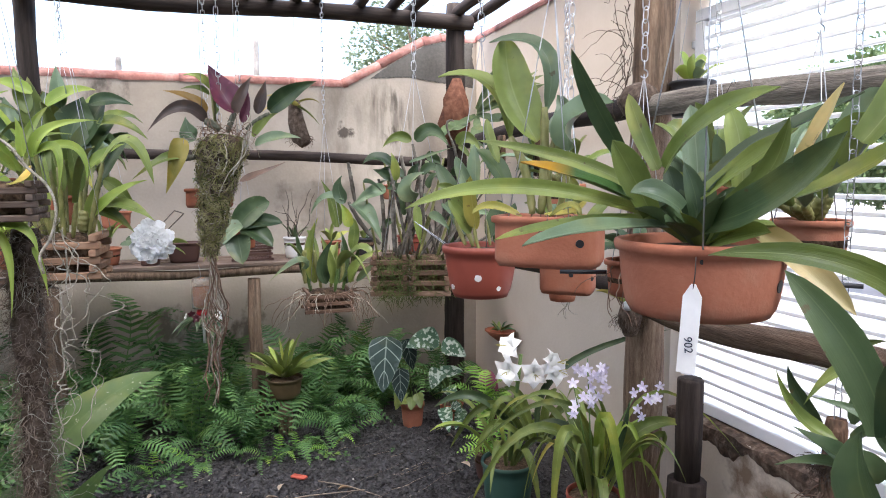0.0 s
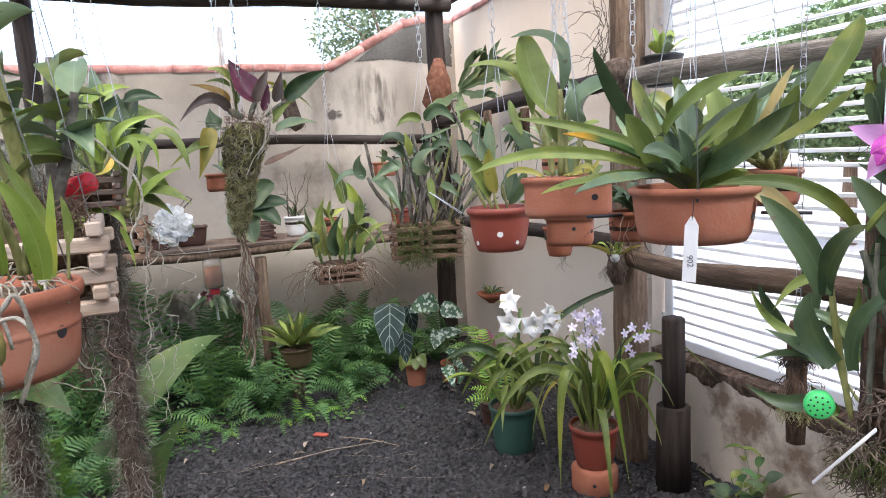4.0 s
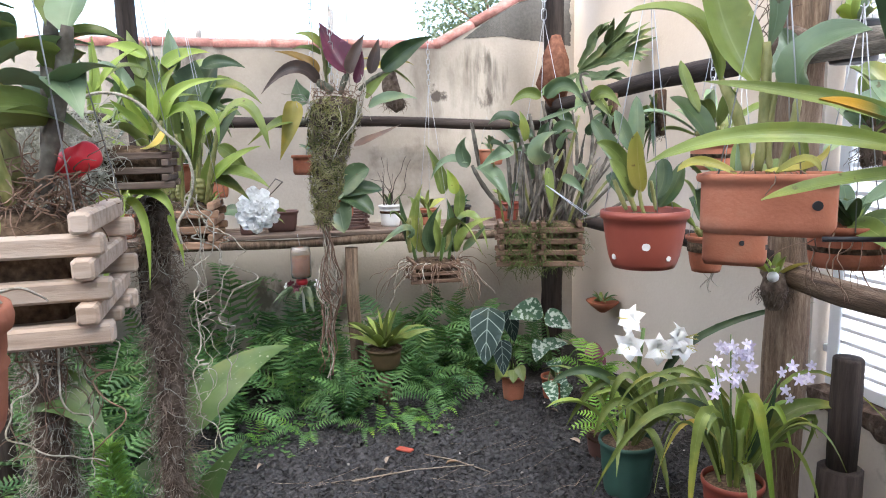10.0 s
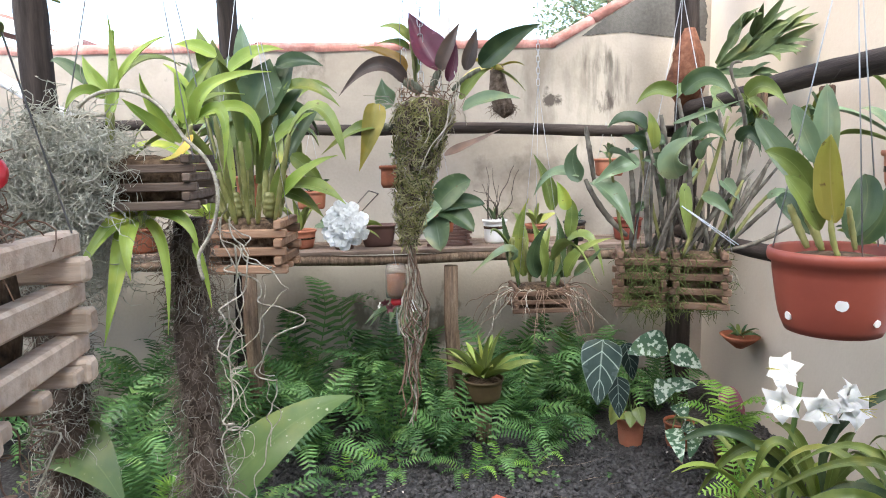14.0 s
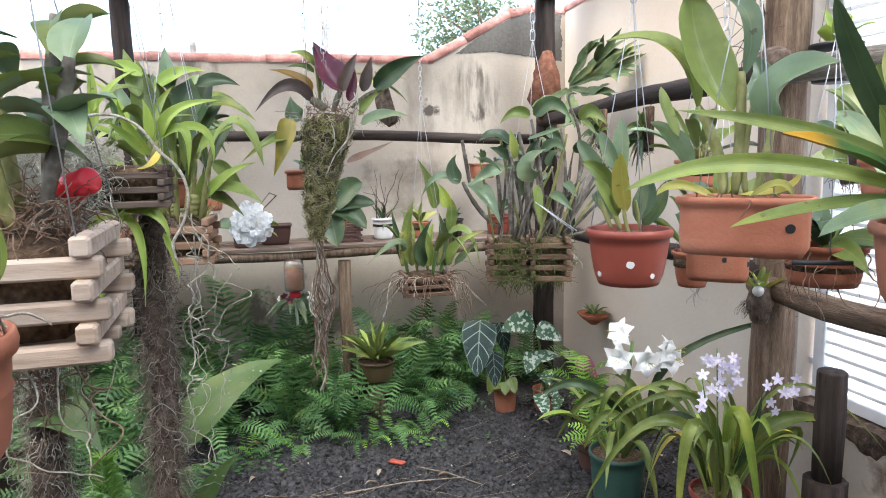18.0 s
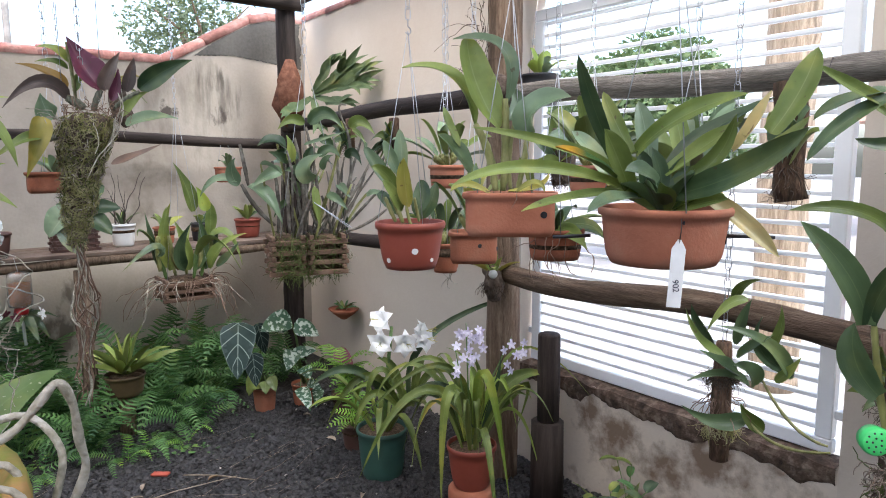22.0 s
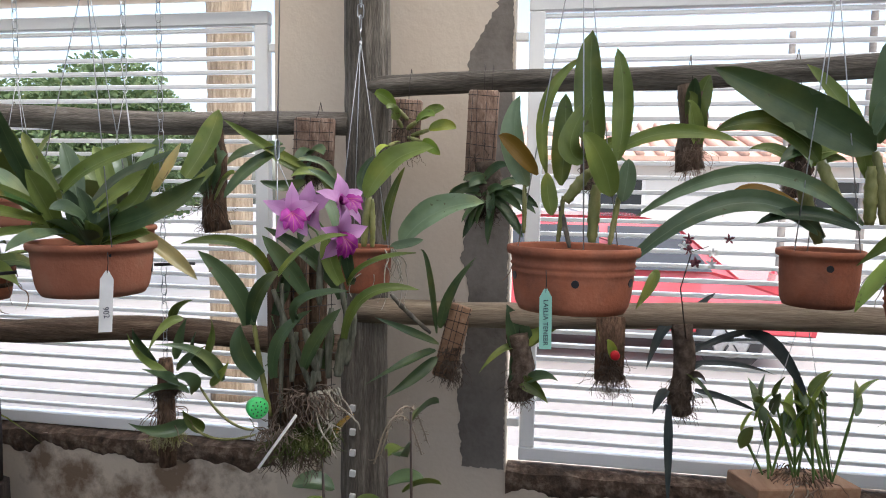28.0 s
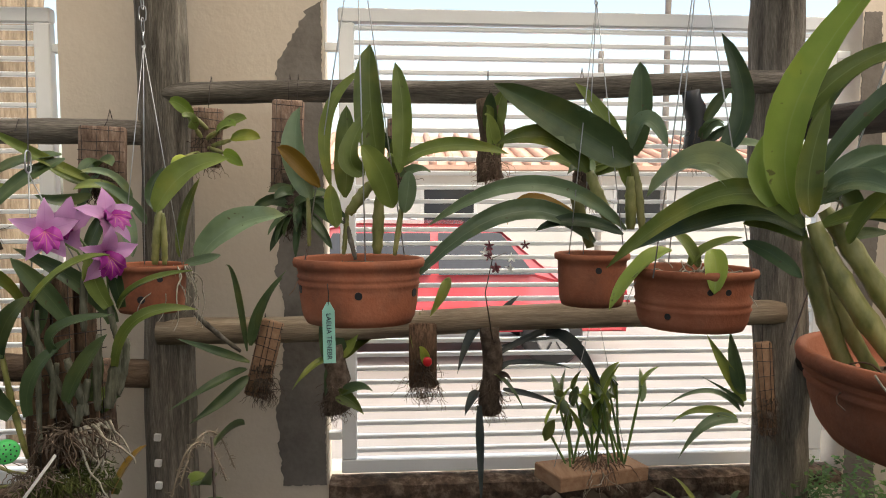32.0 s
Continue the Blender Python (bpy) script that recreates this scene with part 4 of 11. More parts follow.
# slatted white steel grilles in the openings
def grille(name, y0, y1, z0, z1, pitch, label, x=WX + 0.075, mid=()):
    e = thing(name, label, "window", kind="structure")
    for a, b, w, h in (((x, y0, z0 + 0.025), (x, y1, z0 + 0.025), 0.04, 0.05), ((x, y0, z1 - 0.03), (x, y1, z1 - 0.03), 0.04, 0.05), ((x, y0 + 0.03, z0 + 0.051), (x, y0 + 0.03, z1 - 0.056), 0.055, 0.04), ((x, y1 - 0.03, z0 + 0.051), (x, y1 - 0.03, z1 - 0.056), 0.055, 0.04), *(((x, m, z0 + 0.051), (x, m, z1 - 0.056), 0.05, 0.04) for m in mid)):
        g = Geo()
        bar(g, a, b, w, h, 0.004, up=(0, 0, 1) if a[1] != b[1] else (1, 0, 0))
        part("window_frame", g, WHITE_PAINT, e, smooth=False)
    for y, s in ((y0, -1), (y1, 1)):
        for z in (z0 + 0.14, z1 - 0.14):
            g = Geo()
            bar(g, (x, y, z), (x, y + s * 0.06, z), 0.03, 0.03, 0.003)
            part("bracket", g, WHITE_PAINT, e, smooth=False)
    k = int((z1 - z0 - 0.1) / pitch)
    for i in range(k):
        z = z0 + 0.05 + (z1 - z0 - 0.1) * (i + 0.6) / k
        g = Geo()
        bar(g, (x, y0 + 0.055, z), (x, y1 - 0.055, z), 0.022, 0.016, 0.003)
        part("slat", g, WHITE_PAINT, e, smooth=False)
    return e


grille("window_1", O1[0] + 0.05, O1[1] - 0.02, SILL + 0.015, 2.18, 0.0515, "white steel grille of horizontal slats")
grille("window_2", O2[0] + 0.05, O2[1] - 0.045, SILL + 0.026, 2.2, 0.05, "white steel grille of horizontal slats")

# ---- pergola timbers ----
pole("post", (1.72, 2.32, -0.05), (1.73, 2.32, 2.7), 0.078, 0.075, POLE_BROWN, "thick round timber post of the pergola", "post")
pole("post", (1.68, 0.5, -0.05), (1.68, 0.51, 2.7), 0.078, 0.072, POLE, "grey weathered round timber post", "post")
pole("post", (1.66, -1.475, -0.05), (1.65, -1.395, 2.7), 0.088, 0.08, POLE, "grey weathered round timber post", "post")
pole("post", (1.64, 4.42, -0.05), (1.66, 4.45, 2.66), 0.07, 0.065, POLE_DARK, "dark stained round corner post", "post")
pole("post", (-0.92, 4.5, -0.05), (-0.92, 4.5, 2.66), 0.06, 0.055, POLE_DARK, "dark stained round post", "post")
pole("post", (-2.2, 4.3, -0.05), (-2.2, 4.3, 2.66), 0.07, 0.065, POLE_DARK, "dark stained round post", "post")
pole("rail", (1.62, 4.42, 1.72), (1.66, 2.3, 1.77), 0.04, 0.045, POLE_DARK, "dark round rail fixed to the posts", "rail")
pole("rail", (1.66, 2.34, 1.76), (1.64, 0.55, 1.72), 0.043, 0.038, POLE, "grey round rail fixed to the posts", "rail")
pole("rail", (1.63, 0.52, 1.83), (1.6, -1.42, 1.89), 0.034, 0.034, POLE, "grey round rail fixed to the posts", "rail")
pole("rail", (1.66, 2.34, 1.0), (1.64, 0.55, 0.99), 0.042, 0.044, POLE_BROWN, "brown bowed round rail", "rail", bends=0.03)
pole("rail", (1.63, 0.52, 1.12), (1.6, -1.42, 1.17), 0.04, 0.04, POLE_TAN, "brown round rail fixed to the posts", "rail")
pole("rail", (1.62, 4.42, 1.03), (1.66, 2.3, 1.04), 0.035, 0.04, POLE_DARK, "dark round rail fixed to the posts", "rail")
pole("rail", (1.62, -1.5, 1.76), (-0.6, -1.52, 1.72), 0.05, 0.045, POLE_DARK, "dark round rail along the end wall", "rail")
pole("rail", (1.62, -1.5, 1.02), (-0.6, -1.52, 1.1), 0.045, 0.045, POLE_DARK, "dark round rail along the end wall", "rail")
pole("rail", (-1.9, 4.6, 1.7), (1.62, 4.52, 1.6), 0.03, 0.034, POLE_DARK, "dark slim rail along the back wall", "rail")
pole("beam", (-2.4, 4.38, 2.53), (1.75, 4.38, 2.53), 0.05, 0.05, POLE_DARK, "dark round beam across the pergola", "beam")
pole("beam", (-2.4, 0.5, 2.72), (1.75, 0.5, 2.72), 0.055, 0.055, POLE_DARK, "dark round beam across the pergola", "beam")
pole("beam", (-2.4, 2.4, 2.72), (1.75, 2.4, 2.72), 0.055, 0.055, POLE_DARK, "dark round beam across the pergola", "beam")
pole("beam", (-2.4, -1.5, 2.72), (1.75, -1.5, 2.72), 0.055, 0.055, POLE_DARK, "dark round beam across the pergola", "beam")
for x in (-0.95, -0.5, -0.38, 0.1, 0.25, 0.4, 0.56, 0.68, 0.96, 1.17, 1.31, 1.62, 1.79):
    pole("beam", (x, -1.8, 2.64), (x + 0.03, 4.6, 2.6), 0.035, 0.035, POLE_DARK, "dark slim roof pole of the pergola", "beam")

# shade net over the timbers
g = Geo()
nx, ny = 12, 18
vs = [(LX + (1.25 - LX) * i / nx, -1.9 + 6.2 * j / ny, 2.8 - 0.05 * abs(math.sin(j * 1.4)) * abs(math.sin(i * 0.9))) for j in range(ny + 1) for i in range(nx + 1)]
g.add(vs, [(j * (nx + 1) + i, j * (nx + 1) + i + 1, (j + 1) * (nx + 1) + i + 1, (j + 1) * (nx + 1) + i) for j in range(ny) for i in range(nx)])
netm = bpy.data.materials.new("shade_net_sheet")
netm.use_nodes = True
nn = netm.node_tree
tb = nn.nodes.new("ShaderNodeBsdfTransparent")
mx = nn.nodes.new("ShaderNodeMixShader")
mx.inputs[0].default_value = 0.62
nn.nodes["Principled BSDF"].inputs["Base Color"].default_value = (0.06, 0.06, 0.06, 1)
nn.nodes["Principled BSDF"].inputs["Roughness"].default_value = 0.9
nn.links.new(tb.outputs[0], mx.inputs[1])
nn.links.new(nn.nodes["Principled BSDF"].outputs[0], mx.inputs[2])
nn.links.new(mx.outputs[0], nn.nodes["Material Output"].inputs[0])
solo("ceiling", g, netm, "dark woven shade net stretched over the pergola", "shade net", kind="structure")

# shelf along the back wall
shelf = thing("shelf", "long rough plank shelf on round timber posts", "shelf", kind="structure")
for y, z, r in ((4.12, 0.945, 0.026),):
    g = Geo()
    m = 30
    tube(g, [(-1.9 + 3.5 * i / m, y + 0.008 * math.sin(i * 0.9), z + 0.006 * math.sin(i * 0.7)) for i in range(m + 1)], [r * rnd(0.94, 1.06) for _ in range(m + 1)], 12)
    part("front_pole", g, POLE_BROWN, shelf)
for k in range(4):
    g = Geo()
    bar(g, (-1.9, 4.15 + k * 0.115, 0.985 + rnd(-0.003, 0.003)), (1.58, 4.15 + k * 0.115, 0.985), 0.1, 0.022)
    part("plank", g, SLAT_OLD, shelf, smooth=False)
for x in (-0.8, 0.27):
    g = Geo()
    tube(g, [(x, 4.13, -0.03), (x + 0.01, 4.13, 0.3), (x - 0.006, 4.13, 0.6), (x, 4.13, 0.9)], [0.04, 0.042, 0.04, 0.038], 10, wob=0.05)
    part("leg", g, POLE_BROWN, shelf)

# short post stump by the low wall
stump = thing("stump_post", "dark sawn post standing in a wider log", "post")
g = Geo()
tube(g, [(1.7, 2.0, -0.02), (1.7, 2.0, 0.18), (1.7, 2.0, 0.37), (1.7, 2.0, 0.375)], [0.075, 0.072, 0.07, 0.062], 16, wob=0.02)
part("log_sleeve", g, POLE_DARK, stump)
g = Geo()
tube(g, [(1.7, 2.0, 0.36), (1.703, 2.0, 0.56), (1.702, 2.0, 0.75), (1.702, 2.0, 0.757)], [0.046, 0.05, 0.049, 0.045], 14, wob=0.07)
part("inner_post", g, POLE_DARK, stump)

# ---- outside ----
ASPHALT = mat("street", [(0.3, 0.28, 0.27), (0.37, 0.35, 0.34)], 2, 0.9, 0.3, 40)
PAVING = mat("paving", [(0.5, 0.48, 0.44), (0.58, 0.56, 0.52)], 2, 0.9, 0.3, 40)
g = Geo()
block(g, 2.2, 60, -60, 60, -0.4, -0.15)
solo("road", g, ASPHALT, "pale sunlit street beyond the wall", "road", kind="structure", smooth=False)
g = Geo()
block(g, 2.2, 3.5, -12, 14, -0.149, -0.02)
solo("pavement", g, PAVING, "pale concrete pavement along the wall", "pavement", kind="structure", smooth=False)
FACADE = mat("pale_facade", [(0.66, 0.64, 0.6), (0.74, 0.72, 0.68)], 1, 0.9, 0.2, 30)
house = thing("house", "white single-storey house with a red tiled roof", "house")
g = Geo()
block(g, 15, 22, -10, 6, -0.15, 2.35)
part("wall", g, FACADE, house, smooth=False)
g = Geo()
g.add([(14.4, -10.4, 2.3), (14.4, 6.4, 2.3), (18.5, 6.4, 3.3), (18.5, -10.4, 3.3), (22.6, -10.4, 2.3), (22.6, 6.4, 2.3), (14.4, -10.4, 2.2), (14.4, 6.4, 2.2), (22.6, -10.4, 2.2), (22.6, 6.4, 2.2)], [(0, 1, 2, 3), (3, 2, 5, 4), (0, 6, 7, 1), (4, 5, 9, 8), (6, 0, 3, 4, 8), (1, 7, 9, 5, 2), (7, 6, 8, 9)])
HOUSE_TILE = mat("faded_roof_tile", [(0.42, 0.26, 0.2), (0.52, 0.34, 0.27)], 3, 0.85, 0.3, 30)
roof = part("roof", g, HOUSE_TILE, house, smooth=False)
for j in range(40):
    g = Geo()
    y = -10.2 + j * 0.42
    tube(g, [(14.4, y, 2.33), (18.5, y, 3.33)], 0.09, 6)
    part("roof_ridge", g, HOUSE_TILE, roof)
for y in (-6.5, -2.0, 2.5):
    g = Geo()
    block(g, 14.96, 15.04, y, y + 1.3, 0.9, 1.9)
    w = part("window", g, PLASTIC_WHITE, house, smooth=False)
    g = Geo()
    block(g, 14.93, 14.97, y + 0.08, y + 1.22, 0.98, 1.82)
    part("pane", g, plain("dark_glass", (0.03, 0.035, 0.04), 0.1), w, smooth=False)


def car(at, paint, label, turn=0.0):
    c = thing("car", label, "car", at)
    c.rotation_euler[2] = turn
    g = Geo()
    prof = [(-2.0, 0.35), (-2.05, 0.62), (-1.98, 0.8), (-1.3, 0.88), (-0.75, 1.35), (-0.45, 1.43), (0.7, 1.44), (1.05, 1.38), (1.6, 0.98), (1.95, 0.92), (2.03, 0.6), (1.98, 0.35)]
    vs, n = [], len(prof)
    for s, q in ((-0.8, 0.93), (-0.84, 1.0), (0.84, 1.0), (0.8, 0.93)):
        for y, z in prof:
            tuck = 0.16 * max(0, (z - 0.88) / 0.5)
            vs.append((s - math.copysign(tuck, s), y * (0.985 if q < 1 else 1), 0.35 + (z - 0.35) * (0.985 if q < 1 else 1)))
    fs = [(i * n + k, i * n + (k + 1) % n, (i + 1) * n + (k + 1) % n, (i + 1) * n + k) for i in range(3) for k in range(n)]
    fs += [tuple(reversed(range(n))), tuple(3 * n + k for k in range(n))]
    g.add(vs, fs)
    body = part("body", g, paint, c, smooth=False)
    glass = plain("car_glass", (0.03, 0.035, 0.045), 0.08)
    for s in (-1, 1):
        for a, b in ((-0.95, -0.1), (-0.02, 0.95)):
            g = Geo()
            v = []
            for y, z in ((a - (0.12 if a < -0.5 else 0), 0.93), (b + (0.2 if b > 0.5 else 0), 0.93), (b, 1.34), (a + (0.22 if a < -0.5 else 0), 1.34)):
                tuck = 0.16 * max(0, (z - 0.88) / 0.5)
                v += [(s * (0.85 - tuck), y, z), (s * (0.8 - tuck), y, z)]
            g.add(v, [(0, 2, 4, 6), (0, 1, 3, 2), (2, 3, 5, 4), (4, 5, 7, 6), (6, 7, 1, 0)])
            part("side_window", g, glass, body, smooth=False)
        for y in (-1.25, 1.25):
            g = Geo()
            tube(g, [(s * 0.66, y, 0.3), (s * 0.7, y, 0.3), (s * 0.84, y, 0.3), (s * 0.87, y, 0.3)], [0.27, 0.31, 0.31, 0.27], 24)
            w = part("wheel", g, PLASTIC_BLACK, c)
            g = Geo()
            tube(g, [(s * 0.86, y, 0.3), (s * 0.885, y, 0.3)], [0.19, 0.16], 16)
            part("rim", g, STEEL, w)
            for k in range(6):
                th = k * math.pi / 3
                g = Geo()
                bar(g, (s * 0.892, y + math.cos(th) * 0.05, 0.3 + math.sin(th) * 0.05), (s * 0.892, y + math.cos(th) * 0.18, 0.3 + math.sin(th) * 0.18), 0.05, 0.012)
                part("spoke", g, PLASTIC_BLACK, w)
        g = Geo()
        tube(g, [(s * 0.6, -2.02, 0.72), (s * 0.6, -2.06, 0.72)], [0.1, 0.08], 10)
        part("tail_light", g, CAP_RED, c)
    return c


car((7.0, -0.5, -0.15), mat("red_car_paint", [(0.55, 0.05, 0.07), (0.62, 0.08, 0.1)], 3, 0.35, 0, 50, coat=1.0), "red hatchback parked in the street")
car((10.5, 0.2, -0.15), mat("white_car_paint", [(0.7, 0.71, 0.72), (0.76, 0.77, 0.78)], 3, 0.25, 0, 50, coat=0.6), "white car parked across the street")

TREE_LEAF = leaf_mat("tree_leaf", (0.05, 0.085, 0.035), (0.12, 0.175, 0.07), (0.1, 0.2, 0.05), rough=0.55, trans=0.25)


# paler copy of the tree leaf: distance haze put into the colour
HAZY_LEAF = leaf_mat("hazy_tree_leaf", (0.1, 0.14, 0.07), (0.2, 0.25, 0.14), (0.2, 0.25, 0.12), rough=0.6, trans=0.3)


def tree(at, height, crown_r, crown_z, squash, count, label, trunk_r=0.12, seed=3):
    rs = random.Random(seed)
    t = thing("tree", label, "tree", at)
    g = Geo()
    tube(g, [(0, 0, 0), (0.04, 0.02, height * 0.3), (0, 0, height * 0.62)], [trunk_r, trunk_r * 0.8, trunk_r * 0.55], 10)
    for k in range(6):
        th = k * 1.05
        tube(g, [(0, 0, height * 0.5), (math.cos(th) * crown_r * 0.3, math.sin(th) * crown_r * 0.3, crown_z), (math.cos(th) * crown_r * 0.65, math.sin(th) * crown_r * 0.65, crown_z + crown_r * 0.3 * squash)], [trunk_r * 0.5, trunk_r * 0.3, trunk_r * 0.1], 6)
    part("trunk", g, POLE_BROWN, t)
    g = Geo()
    lobes = [(0, 0, 0, 0.8)] + [(rs.uniform(-0.5, 0.5), rs.uniform(-0.5, 0.5), rs.uniform(-0.35, 0.45), rs.uniform(0.35, 0.55)) for _ in range(14)]
    for _ in range(count):
        lx, ly, lz, lr = rs.choice(lobes)
        d = Vector((rs.gauss(0, 1), rs.gauss(0, 1), rs.gauss(0, 1))).normalized() * lr * rs.uniform(0.7, 1.05)
        p = Vector(((lx + d.x) * crown_r, (ly + d.y) * crown_r, crown_z + (lz + d.z) * crown_r * squash))
        s = crown_r * rs.uniform(0.022, 0.04)
        a = Vector((rs.gauss(0, 1), rs.gauss(0, 1), rs.gauss(0, 0.6))).normalized() * s
        b = a.cross(Vector((rs.gauss(0, 1), rs.gauss(0, 1), rs.gauss(0, 1)))).normalized() * s * 0.55
        g.add([p - a, p - b * 0.9, p + a, p + b], [(0, 1, 2, 3)], [(0.5, 0), (0, 0.5), (0.5, 1), (1, 0.5)])
    part("crown", g, HAZY_LEAF if at[1] > 10 else TREE_LEAF, t)
    return t


tree((8.9, 6.75, -0.15), 3.2, 1.65, 2.25, 0.8, 48000, "dense round clipped street tree", seed=5)
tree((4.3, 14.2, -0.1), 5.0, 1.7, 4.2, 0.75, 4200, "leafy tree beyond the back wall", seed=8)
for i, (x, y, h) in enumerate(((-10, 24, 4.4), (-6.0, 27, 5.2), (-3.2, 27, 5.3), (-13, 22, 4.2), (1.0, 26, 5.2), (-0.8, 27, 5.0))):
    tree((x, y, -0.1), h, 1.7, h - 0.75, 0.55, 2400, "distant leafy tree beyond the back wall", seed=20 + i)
pole("trunk_pole", (4.4, 2.38, -0.15), (4.4, 2.38, 6.0), 0.17, 0.16, POLE_TAN, "ringed pale trunk standing in the street", "trunk", kind="", bends=0.01, n=16)
for x, y, h in ((13, -5.6, 6.0), (-1.7, 15, 3.9), (0.95, 15, 4.4), (13.5, -4.4, 4.6)):
    pole("street_pole", (x, y, -0.15), (x, y, h), 0.07, 0.06, CEMENT, "slim concrete street pole", "pole", kind="", bends=0.0, n=8)

# neighbour's roof beyond the far corner of the back wall
nb = thing("neighbour_house", "low house with brown tiled roof and white fascia", "house")
g = Geo()
block(g, -9.0, -4.2, 8.4, 13.0, -0.1, 2.75)
part("wall", g, FACADE, nb, smooth=False)
g = Geo()
g.add([(-9.4, 8.0, 4.6), (-5.6, 8.0, 3.55), (-3.3, 8.0, 2.78), (-3.3, 13.4, 2.78), (-5.6, 13.4, 3.55), (-9.4, 13.4, 4.6), (-9.4, 8.0, 4.45), (-3.3, 8.0, 2.66), (-3.3, 13.4, 2.66), (-9.4, 13.4, 4.45)], [(0, 1, 4, 5), (1, 2, 3, 4), (0, 6, 7, 2, 1), (2, 7, 8, 3), (9, 8, 7, 6), (5, 4, 3, 8, 9), (0, 5, 9, 6)])
part("roof", g, TILE, nb, smooth=False)
g = Geo()
bar(g, (-9.4, 7.97, 4.5), (-3.3, 7.97, 2.7), 0.05, 0.14)
part("fascia", g, PLASTIC_WHITE, nb, smooth=False)
pole("pipe", (-1.95, 4.0, 1.93), (-1.2, 3.25, 1.63), 0.028, 0.028, PLASTIC_WHITE, "pale grey pipe slung between the posts", "pipe", kind="", bends=0.0, n=12)
pole("post", (-1.3, 3.2, -0.05), (-1.3, 3.2, 2.66), 0.06, 0.055, POLE_DARK, "dark stained round post", "post")
pole("rail", (-2.2, 4.3, 1.55), (-1.2, 3.2, 1.5), 0.035, 0.035, POLE_DARK, "dark round rail between posts", "rail")
# white cable clips up the middle post
for k, z in enumerate((0.42, 0.5, 0.58, 0.65, 0.72, 0.8)):
    g = Geo()
    bar(g, (1.603, 0.515, z), (1.603, 0.535, z + 0.002), 0.012, 0.022, 0.002)
    solo("cable_clip", g, PLASTIC_WHITE, "small white plastic clip nailed to the post", "clip", "clips on the post", smooth=False)
KEY = {"L": LEAF, "D": LEAF_DARK, "P": LEAF_PALE, "T": LEAF_TIP, "Y": LEAF_DRY, "O": LEAF_OCHRE, "U": LEAF_PURPLE, "Z": LEAF_BRONZE, "I": LEAF_LIME, "V": LEAF_YELLOW, "E": LEAF_OLIVE, "B": BULB, "G": GREYBULB, "K": LEAF_BLACK, "S": SPOTTED, "C": CALADIUM, "N": CANE, "A": ALOCASIA}


def spray(parent, c, rows, shape="ellip", fold=0.5, thick=0.0016, jit=22):
    """Leaves (or bulbs, keys B and G) given by base and tip from the crown c, width, arch and kind."""
    c = Vector(c)
    for bx, by, bz, tx, ty, tz, w, arch, key in rows:
        b, t = c + Vector((bx, by, bz)), c + Vector((tx, ty, tz))
        if key in "BGN":
            bulb(parent, b, t, w / 2, KEY[key])
        else:
            leaf(parent, b, t, KEY[key], arch=arch, width=w, shape="lance" if key == "Y" else shape, fold=fold, thick=thick, roll=rnd(-jit, jit), wave=0.06, n=11, face=(Vector((-0.3, 0.1, 1.5)) - t).normalized() * 0.8 + Vector((0, 0, 0.45)))


VIEW = Vector((-0.25, 0.0, 1.5))


def sprig(parent, c, rows, shape="ellip", fold=0.6, jit=26, thick=0.0018):
    """Leaves (or canes, keys B, G and N), each by its foot, its middle and its tip from the crown c, its width and its kind."""
    c = Vector(c)
    for bx, by, bz, mx, my, mz, tx, ty, tz, w, key in rows:
        b, m, t = c + Vector((bx, by, bz)), c + Vector((mx, my, mz)), c + Vector((tx, ty, tz))
        k = 2 * m - (b + t) / 2
        if key in "BGN":
            bulb(parent, b, t, w / 2, KEY[key], ctrl=k)
        else:
            leaf(parent, b, t, KEY[key], ctrl=k, width=w, shape=shape, fold=fold, thick=thick, roll=rnd(-jit, jit), wave=0.1, n=12, face=(VIEW - m).normalized() * 0.8 + Vector((0, 0, 0.45)))


def roots(parent, c, count, length, r=0.0016, spread=0.06, out=0.6, material=None, grav=0.25, curl=0.35, name="root_tuft", down=-0.4):
    g = Geo()
    for _ in range(count):
        th = rnd(0, 6.283)
        q = Vector(c) + Vector((math.cos(th), math.sin(th), 0)) * spread * rnd(0.2, 1)
        strand(g, q, (math.cos(th) * out, math.sin(th) * out, down), length * rnd(0.5, 1.1), r * rnd(0.6, 1.2), 4, 9, curl, grav)
    return tagged(part(name, g, material or ROOT, parent), kind="stuff")


